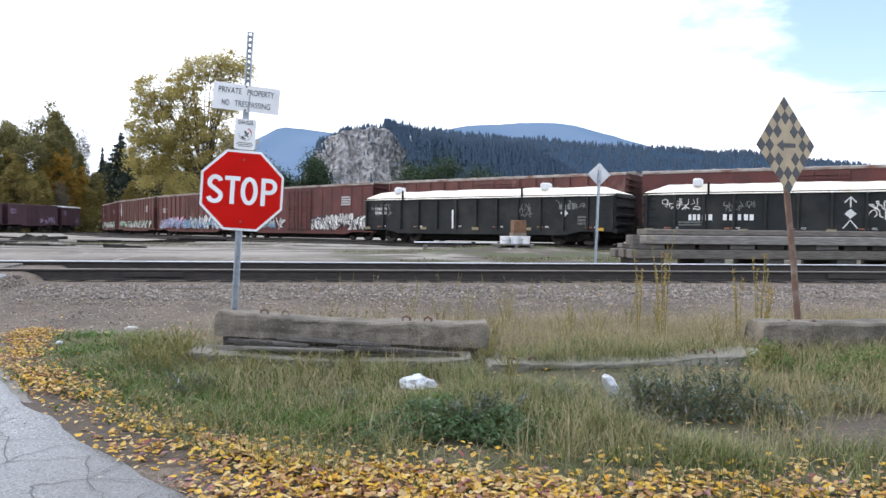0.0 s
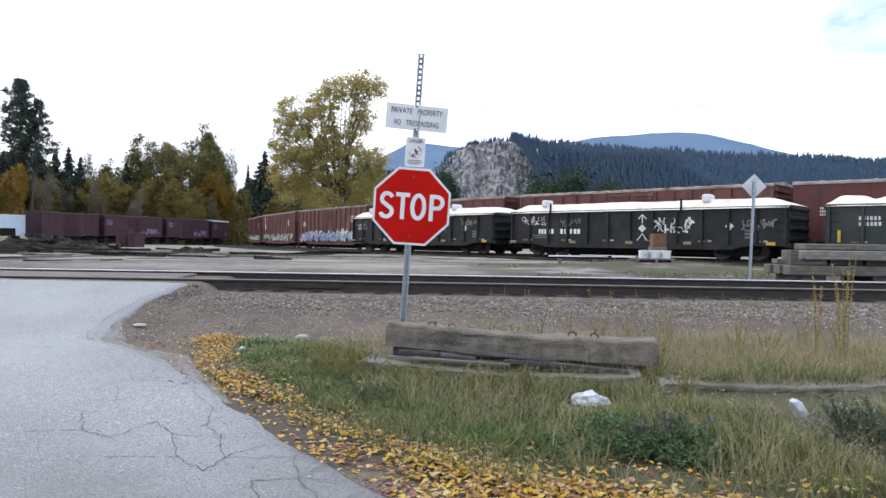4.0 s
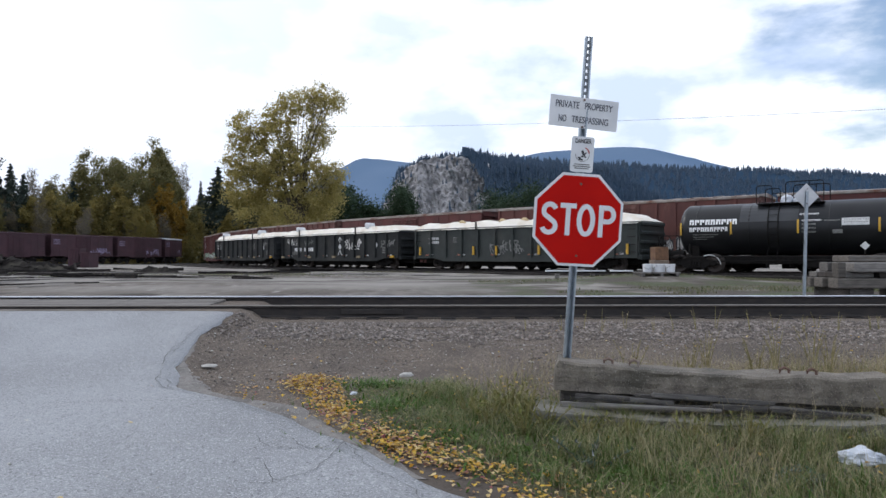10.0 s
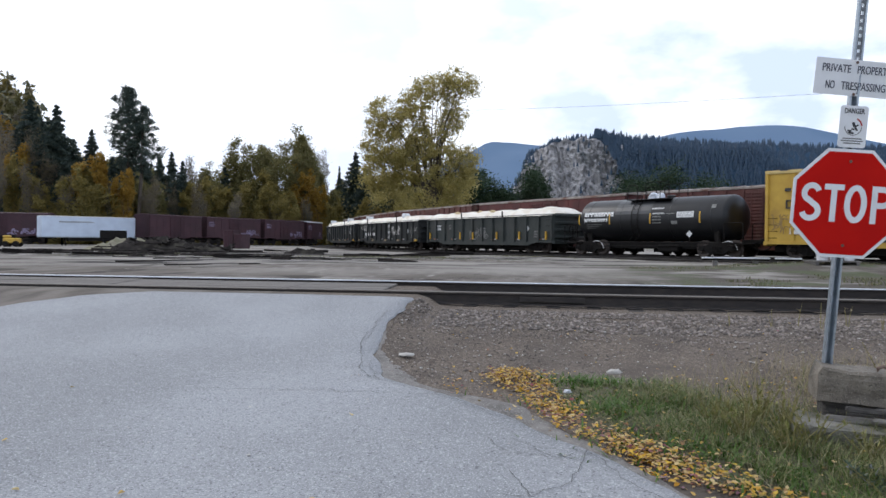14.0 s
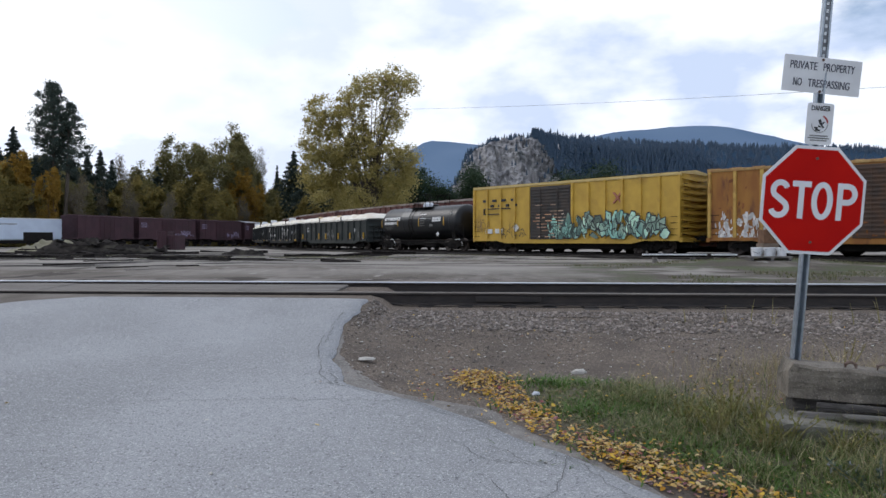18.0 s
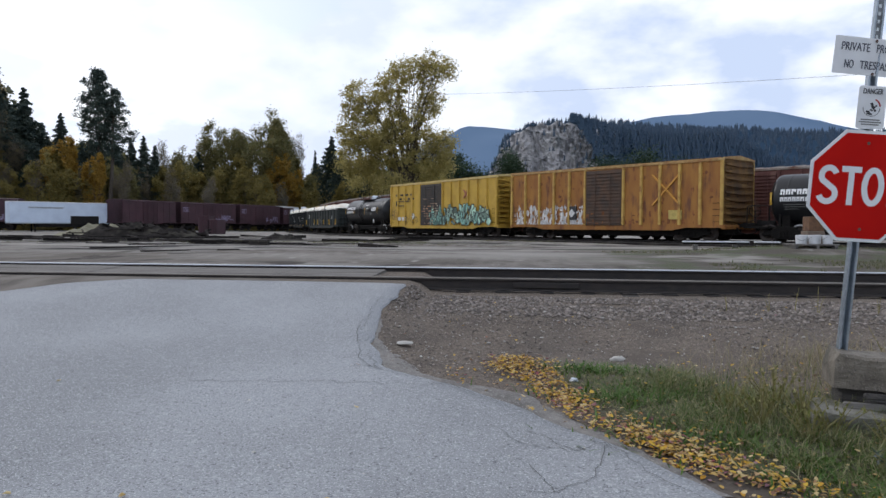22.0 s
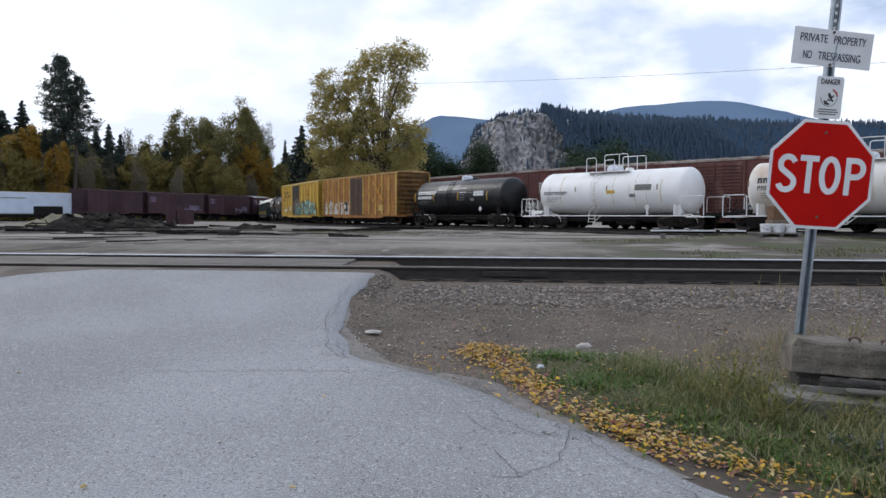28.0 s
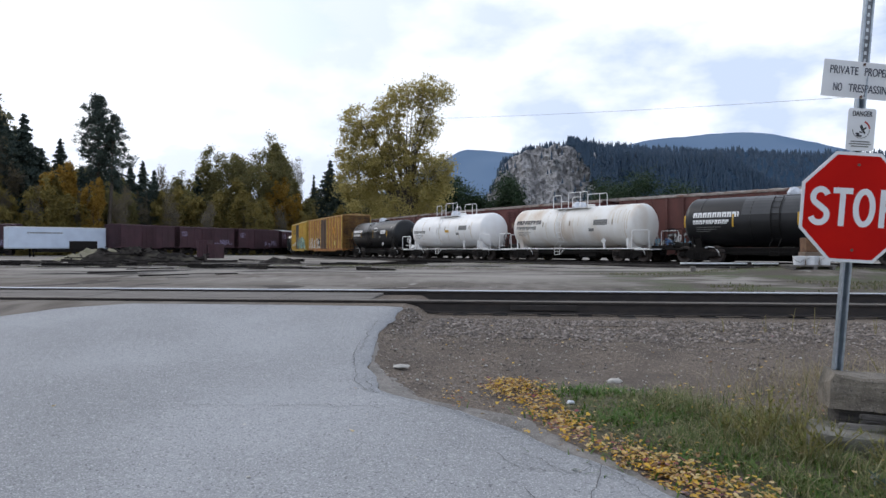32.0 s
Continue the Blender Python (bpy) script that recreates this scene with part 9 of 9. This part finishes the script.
def build_trees():
    cottonwood()
    for x, y, h, w, n, sd in ((-59.2, 132, 25.6, 14.5, 25000, 102), (-65.6, 132.6, 22.9, 11.5, 15000, 103), (-70.4, 130, 19.8, 10.5, 11000, 107), (-56.0, 138, 21.5, 9.0, 8000, 108)):
        broadleaf(pose(x, y, -0.3), h, w, L_OLIVE, sd, int(n * 3.0), "olive cottonwood in the tree line, turning yellow", 0.20, 0.34, 0.04)
    for x, y, h, w, n, sd in ((-22.0, 158, 18.5, 19.0, 11000, 109), (-14.0, 159, 19.8, 20.0, 12000, 104), (-8.0, 160, 13.8, 14.0, 8000, 105), (30.6, 185, 20.8, 38.0, 30000, 106)):
        broadleaf(pose(x, y, -0.3), h, w, L_GREEN, sd, int(n * 2.4), "dense dark green tree behind the yard", 0.26, 0.35, 0.05)
    twin_pine()

    def scatter(src, base, rows):
        for x, y, h, fat in rows:
            t = copy_thing(src, pose(x, y, -0.4, 0, 0, 57 * x + 13 * y))
            t.scale = (h / base * fat, h / base * fat, h / base)
    d = conifer(pose(-89.5, 105.1, -0.3), 24.6, 18.0, L_DARK, 111, 60000, "dark full conifer beyond the yard", 0.04, 0.22, shape=1.0, rag=0.5)
    scatter(d, 24.6, ((-99.6, 111.2, 27.2, 1.0), (-90, 100.9, 20.8, 1.0), (-94.5, 108, 22.5, 1.0), (-90.6, 111, 19.6, 1.1), (-45.7, 143, 20.6, 1.0), (-43.1, 141.4, 17.5, 1.1), (-118, 122, 27, 1.0), (-127, 128, 30, 1.0), (-110, 118, 25, 1.0)))
    b = conifer(pose(-89.8, 115.2, -0.3), 21.9, 13.0, L_DARK, 112, 40000, "slim dark conifer in the tree line", 0.03, 0.20, shape=1.0, rag=0.5)
    scatter(b, 21.9, ((-77.3, 117.8, 17.6, 0.95), (-74.1, 116.5, 17.7, 1.0), (-73.6, 119.6, 16.3, 1.0), (-81.3, 120, 16.4, 1.2), (-85, 117, 17.0, 1.2), (-50.6, 146.8, 18.0, 0.55), (-58.8, 150.5, 22.5, 1.0), (-36, 165, 18.0, 1.2), (-31, 160, 16.0, 1.2), (-48, 152, 15.5, 1.2), (-79, 113, 13.0, 1.3)))
    g = broadleaf(pose(-79.7, 100.9, -0.3), 16.3, 5.0, L_GOLD, 120, 19000, "golden autumn tree in the tree line", 0.18, 0.42, 0.02)
    scatter(g, 16.3, ((-73.5, 100.2, 13.4, 0.9), (-82.6, 102.5, 14.6, 0.95), (-91.6, 98.4, 17.8, 0.8), (-104.2, 110.2, 25.6, 0.7), (-52.8, 129.2, 17.2, 1.0), (-49.2, 128.8, 12.8, 0.9)))
    y = broadleaf(pose(-80.2, 98.0, -0.3), 14.2, 6.4, L_YELLOW, 121, 22000, "yellow-green autumn tree in the tree line", 0.19, 0.42, 0.02)
    scatter(y, 14.2, ((-89.1, 96.9, 15.3, 0.8), (-70, 117.3, 12.7, 1.0), (-68.2, 119.7, 13.6, 1.0), (-46.9, 129.3, 11.2, 0.9), (-53.3, 120.8, 11.3, 1.0), (-94.2, 93.7, 13.2, 0.9), (-83.9, 95.9, 10.2, 1.1), (-60, 125.6, 16.0, 1.1), (-76.4, 99.5, 10.5, 1.1), (-65, 122, 12.0, 1.2), (-40, 133, 10.5, 1.1), (-57, 124, 12.5, 1.1)))
    o = broadleaf(pose(-76, 110, -0.3), 12.0, 7.6, L_OLIVE, 130, 21000, "low olive tree in the tree line", 0.20, 0.42, 0.02)
    z = haze_tree(pose(-104.5, 106, -0.3), 24.6, 7.5, 140, 5200, "tall bare grey tree in the tree line")
    scatter(z, 25.2, ((-108.6, 107.2, 25.3, 1.0), (-108.1, 103.2, 24.4, 1.0), (-102.7, 110.5, 24.3, 1.0), (-87.6, 99.3, 20.2, 0.9), (-96.9, 99.4, 18.8, 1.0), (-74, 126.7, 18, 1.0), (-73.2, 114.5, 12.4, 1.0), (-56.8, 150.9, 22.5, 0.8), (-99, 104, 21, 1.0), (-112, 110, 24, 1.0)))
    r = random.Random(909)
    scatter(d, 24.6, ((-106, 108, 24, 1.1), (-103, 103, 21.5, 1.1), (-97, 104.5, 20.5, 1.1), (-110, 104, 26, 1.0), (-113, 112, 25.5, 1.1), (-88, 109, 16.0, 1.1)))
    scatter(b, 21.9, ((-93.5, 103, 17.5, 1.2), (-84, 113, 16.5, 1.2), (-86.5, 106, 15.0, 1.2), (-69, 128, 16.0, 1.1)))
    scatter(d, 24.6, ((-40, 146, 18, 1.0), (-47, 149, 17, 1.0), (-34, 150, 15.5, 1.1), (-78, 121, 14, 1.0), (-71, 126, 13.5, 1.0)))
    scatter(z, 24.6, ((-86, 95.5, 13, 1.1), (-91, 93.5, 16, 1.0), (-82, 97, 11.5, 1.1), (-72, 105, 12, 1.1), (-66, 112, 11, 1.1), (-96, 94, 15, 1.0), (-62, 117, 10, 1.1), (-56, 123, 10.5, 1.1), (-77, 101.5, 11, 1.1), (-50, 124, 9.5, 1.1)))
    scatter(o, 12.0, ((-48, 150, 15.5, 1.1), (-42, 148, 15, 1.1), (-37, 152, 15, 1.1), (-52, 141, 13, 1.1), (-78, 116, 12.5, 1.2), (-83, 112, 12.5, 1.2), (-71, 124, 13, 1.1), (-33, 150, 13, 1.2)))
    for k in range(84):
        u = r.random()
        px, py = -122 + 92 * u + r.gauss(0, 2), 104 + 44 * u + r.uniform(2, 26)
        src, base, hi = r.choice(((o, 12.0, 12.5), (o, 12.0, 12.5), (y, 14.2, 13.5), (b, 21.9, 15.0), (d, 24.6, 14.5)))
        if px < -92:
            hi += 6
        hgt = hi * r.uniform(0.75, 1.0)
        t = copy_thing(src, pose(px, py, -0.4, 0, 0, r.uniform(0, 360)))
        t.scale = (hgt / base * 1.15, hgt / base * 1.15, hgt / base)
    # the hillside's own trees
    for k in range(70):
        px, py = r.uniform(-185, -104), r.uniform(104, 190)
        if slope_z(px, py) < 1:
            continue
        src, base, hi = r.choice(((o, 12.0, 10), (y, 14.2, 11), (b, 21.9, 12), (z, 25.2, 11), (z, 25.2, 11)))
        hgt = hi * r.uniform(0.7, 1.0)
        t = copy_thing(src, pose(px, py, slope_z(px, py) - 0.8, 0, 0, r.uniform(0, 360)))
        t.scale = (hgt / base * 1.2, hgt / base * 1.2, hgt / base)


def slope_z(x, y):
    """The hillside that rises behind the tree line."""
    d, q = -0.766 * x + 0.643 * y, -x / (y + 10)
    k = min(max((q - 0.72) / 0.10, 0), 1)
    e = min(max((y - 50) / 60, 0), 1)
    top = 33 + 110 * max(0.0, q - 0.84) + 0.05 * max(0.0, d - 220)
    return max(-2.0, min(0.56 * (d - 155), top, 62) * k * k * (3 - 2 * k) * e * e * (3 - 2 * e) + 2.5 * bumps(x, y, 0.03) - 1)


build_trees()


# ---- hills and mountains ----
def spruce_into(me, x, y, z, h, w, r, tiers=3):
    """A far spruce: ragged stacked skirts."""
    n = 6
    for t in range(tiers):
        z0, z1 = z + h * (0.05 + 0.27 * t), z + h * (0.48 + 0.26 * t)
        rad = w * (1 - 0.28 * t)
        o = len(me.v)
        me.v.append((x, y, min(z1, z + h)))
        me.v += [(x + rad * r.uniform(0.55, 1.15) * math.cos(k * 1.0472), y + rad * r.uniform(0.55, 1.15) * math.sin(k * 1.0472), z0 + r.uniform(-0.05, 0.05) * h) for k in range(n)]
        me.f += [(o, o + 1 + k, o + 1 + (k + 1) % n) for k in range(n)]


CLIFF_TOP = smooth_line([-75, -52, -44, -36, -30, -10, 18, 40, 57, 75, 95, 130], [16, 38, 57, 74, 89, 101, 107, 105, 103, 101, 98, 96])
RIDGE_TOP = smooth_line([-200, -60, 0, 96, 227, 398, 554, 773, 1100, 1500], [30, 70, 110, 146, 139, 132, 128, 111, 95, 60])


def bluff_z(x, y):
    """The wooded hill behind and beside the cliff."""
    u = min(max((y - 600) / 440, 0), 1)
    far = RIDGE_TOP(x) * u * u * (3 - 2 * u) * min(max((x + 40) / 90, 0), 1)
    k = min(max((x - 40) / 70, 0), 1)
    v = min(max((y - 700 + 100 * k) / (14 + 96 * k), 0), 1)
    v = v * v * (3 - 2 * v) * min(max((900 - y) / 160, 0), 1)
    near = 0.95 * CLIFF_TOP(x) * v * min(max((330 - x) / 150, 0), 1)
    return max(far, near) * (1 + 0.05 * noise.noise(Vector((x * 0.02, y * 0.02, 5)))) - 4


def build_bluff():
    hill = Mesh()
    xs, ys = list(np.arange(-140, 1500, 20.0)), list(np.arange(540, 590, 20.0)) + list(np.arange(590, 740, 5.0)) + list(np.arange(740, 1250, 20.0))
    hill.v = [(x, y, bluff_z(x, y)) for y in ys for x in xs]
    n = len(xs)
    hill.f = [(j * n + i, j * n + i + 1, (j + 1) * n + i + 1, (j + 1) * n + i) for j in range(len(ys) - 1) for i in range(n - 1)]
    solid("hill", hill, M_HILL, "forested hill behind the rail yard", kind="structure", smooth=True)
    # the bare rock face: ledges, buttresses and gullies
    face = Mesh()
    nx, nz = 130, 90
    for j in range(nz + 1):
        v = j / nz
        for i in range(nx + 1):
            x = -54 + 138 * i / nx
            top = 0.935 * CLIFF_TOP(x) + 5 * noise.noise(Vector((x * 0.12, 1, 0)))
            z = -4 + (top + 4) * v
            gully = 9 * noise.noise(Vector((x * 0.055, z * 0.012, 3))) + 7 * abs(noise.noise(Vector((x * 0.17, z * 0.05, 8)))) + 4 * noise.noise(Vector((x * 0.42, z * 0.22, 2))) + 2.2 * noise.noise(Vector((x * 1.1, z * 0.6, 6)))
            ledge = 3.0 * math.floor(z / 13 + 2 * noise.noise(Vector((x * 0.03, 0, 4)))) * 0.9
            y = 634 + 26 * v ** 1.6 + gully + ledge + 0.0016 * (x - 12) ** 2 + 1.6 * max(0.0, x - 48 + 14 * noise.noise(Vector((z * 0.06, 0, 7))))
            face.v.append((x, y, z))
    face.f = [(j * (nx + 1) + i, j * (nx + 1) + i + 1, (j + 1) * (nx + 1) + i + 1, (j + 1) * (nx + 1) + i) for j in range(nz) for i in range(nx)]
    solid("rock_cliff", face, M_CLIFF, "pale grey rock cliff streaked with dark gullies", kind="structure")
    r = random.Random(66)
    woods = Mesh()
    for k in range(24000):
        x, y = r.uniform(-60, 1400) if k % 3 else r.uniform(50, 340), r.uniform(600, 1080)
        if k % 3 == 0:
            y = 600 + (y - 600) * 0.4
        if x < 48 and 590 < y < 706:
            continue
        z = bluff_z(x, y)
        if y > 1120 and x > 140:
            continue
        h = r.uniform(6.0, 11.0)
        spruce_into(woods, x, y, z - 1, h, h * 0.25, r)
    for k in range(420):
        x = r.uniform(-50, 60)
        z = CLIFF_TOP(x)
        h = r.uniform(6, 12)
        spruce_into(woods, x, 704 + r.uniform(0, 24), 0.95 * z - 3, h, h * 0.24, r)
    for k in range(90):
        x, v = r.gauss(62, 13), r.random()
        h = r.uniform(5, 9)
        spruce_into(woods, x, 632 + 30 * v ** 1.6 + 1.2 * max(0.0, x - 50), 0.93 * CLIFF_TOP(x) * v - 1, h, h * 0.24, r)
    for k in range(420):
        # the wood comes down over the cliff's shoulder
        x = r.uniform(30, 78)
        v = 1.0 - r.random() * min(0.70, 0.02 + 0.018 * max(0.0, x - 36))
        h = r.uniform(6, 10)
        spruce_into(woods, x, 630 + 26 * v ** 1.6 + 1.2 * max(0.0, x - 50), 0.93 * CLIFF_TOP(x) * v - 1, h, h * 0.25, r)
    for k in range(24):
        # and straggles along its other slope
        x = r.uniform(-56, -24)
        h = r.uniform(5, 9)
        spruce_into(woods, x, 644 + r.uniform(0, 20), 0.93 * CLIFF_TOP(x) * r.uniform(0.88, 1.0) - 3, h, h * 0.24, r)
    for k in range(130):
        # a few that cling to ledges, and a belt at the foot
        x, v = r.uniform(-55, 80), r.choice((r.uniform(0.0, 0.25), r.random()))
        h = r.uniform(4, 9)
        spruce_into(woods, x, 636 + 30 * v ** 1.6, 0.9 * CLIFF_TOP(x) * v, h, h * 0.22, r)
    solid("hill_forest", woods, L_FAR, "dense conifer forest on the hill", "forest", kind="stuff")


build_bluff()


def build_left_hill():
    xs, ys = list(np.arange(-440, -84, 8.0)), list(np.arange(44, 440, 8.0))
    hill = Mesh()
    hill.v = [(x, y, slope_z(x, y)) for y in ys for x in xs]
    n = len(xs)
    hill.f = [(j * n + i, j * n + i + 1, (j + 1) * n + i + 1, (j + 1) * n + i) for j in range(len(ys) - 1) for i in range(n - 1)]
    solid("hillside", hill, M_HILL, "wooded hillside beyond the yard", kind="structure", smooth=True)
    r = random.Random(77)
    woods = Mesh()
    for k in range(3000):
        x, y = r.uniform(-340, -95), 96 + 250 * r.random() ** 1.5
        z = slope_z(x, y)
        if z < 0.5 or not 0.6 < -x / (y + 10) < 1.7:
            continue
        h = r.uniform(7, 13)
        pointed = r.random() < 0.45
        for q in range(34):
            u = r.random() ** 0.8
            lim = h * (0.22 * (1.05 - u) if pointed else 0.25 * math.sqrt(max(0.05, 1 - (2 * u - 1) ** 2)))
            a, w = r.uniform(0, 6.28), math.sqrt(r.random()) * lim
            card(woods, Vector((x + math.cos(a) * w, y + math.sin(a) * w, z + u * h)), r.uniform(0.6, 1.1), r)
    solid("hillside_forest", woods, L_HILLSIDE, "mixed bare, yellow and dark trees covering the hillside", "forest", kind="stuff")
    r = random.Random(78)
    # the undergrowth at the foot of the trees
    scrub = Mesh()
    for k in range(34000):
        u = r.random()
        x, y = -118 + 88 * u + r.gauss(0, 4), 100 + 42 * u + r.gauss(4, 5)
        z = abs(r.gauss(0, 3.6)) * (0.7 + 0.5 * bumps(x, y, 0.12))
        card(scrub, Vector((x, y, z)), r.uniform(0.2, 0.42), r)
    solid("undergrowth", scrub, L_SCRUB, "olive and yellow undergrowth along the tree line", "bushes", kind="stuff")


build_left_hill()


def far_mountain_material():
    # distance haze is put in as a blue base colour and faint blue glow
    m = mat("hazed_far_mountain", (0.05, 0.075, 0.11), (0.06, 0.085, 0.12), rough=1.0, scale=0.004)
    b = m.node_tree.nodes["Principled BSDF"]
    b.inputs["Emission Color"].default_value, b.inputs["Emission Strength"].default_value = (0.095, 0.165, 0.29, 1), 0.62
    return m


def build_far_mountains():
    prof = smooth_line([-3600, -2600, -1700, -1150, -800, -520, -336, -172, 60, 420, 620, 825, 975, 1105, 1385, 1780, 2300, 3000, 4000], [160, 190, 180, 200, 260, 405, 500, 490, 446, 510, 532, 556, 560, 552, 484, 400, 350, 300, 200])
    me = Mesh()
    xs, vs = list(np.arange(-3600, 4001, 40.0)), list(np.linspace(0, 1, 16))
    for v in vs:
        for x in xs:
            top = prof(x) + 8 * noise.noise(Vector((x * 0.006, 0, 9))) + 4 * noise.noise(Vector((x * 0.02, 0, 2)))
            y = 2900 + 650 * v + 60 * noise.noise(Vector((x * 0.004, v * 4, 1)))
            me.v.append((x, y, -20 + (top + 20) * v ** 0.8))
    n = len(xs)
    me.f = [(j * n + i, j * n + i + 1, (j + 1) * n + i + 1, (j + 1) * n + i) for j in range(len(vs) - 1) for i in range(n - 1)]
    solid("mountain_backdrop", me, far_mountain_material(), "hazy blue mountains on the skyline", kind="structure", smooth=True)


build_far_mountains()


def build_cable():
    a, b = Vector((-22, 100, 21.0)), Vector((62, 22, 10.2))
    pts = []
    for k in range(25):
        u = k / 24
        p = a.lerp(b, u)
        p.z -= 1.0 * 4 * u * (1 - u)
        pts.append(p)
    ob = thing("overhead_cable", pose(0, 0, 0), "thin dark overhead cable slung across the yard", "cable")
    part("wire", Mesh().tube(pts, 0.015, 5), M_CABLE, ob)
    part("pole", Mesh().tube([(62, 22, -0.6), (62, 22, 11.0)], [0.17, 0.12], 10), M_OLDWOOD, ob, "wooden pole")


build_cable()


# ---- what moves ----
def motions():
    times = [float(t) for t in range(33)]
    for car, front, length, pivot in TRAIN:
        walk(car, [(t, car_pose(run(t) - front, length, pivot)) for t in times])
    turn_times = [k * 0.16 for k in range(201)]
    for w, wx in WHEELSETS:
        walk(w, [(t, pose(wx, 0, 0.47, 0, math.degrees((run(t) - run(0)) / 0.46), 0)) for t in turn_times])


motions()
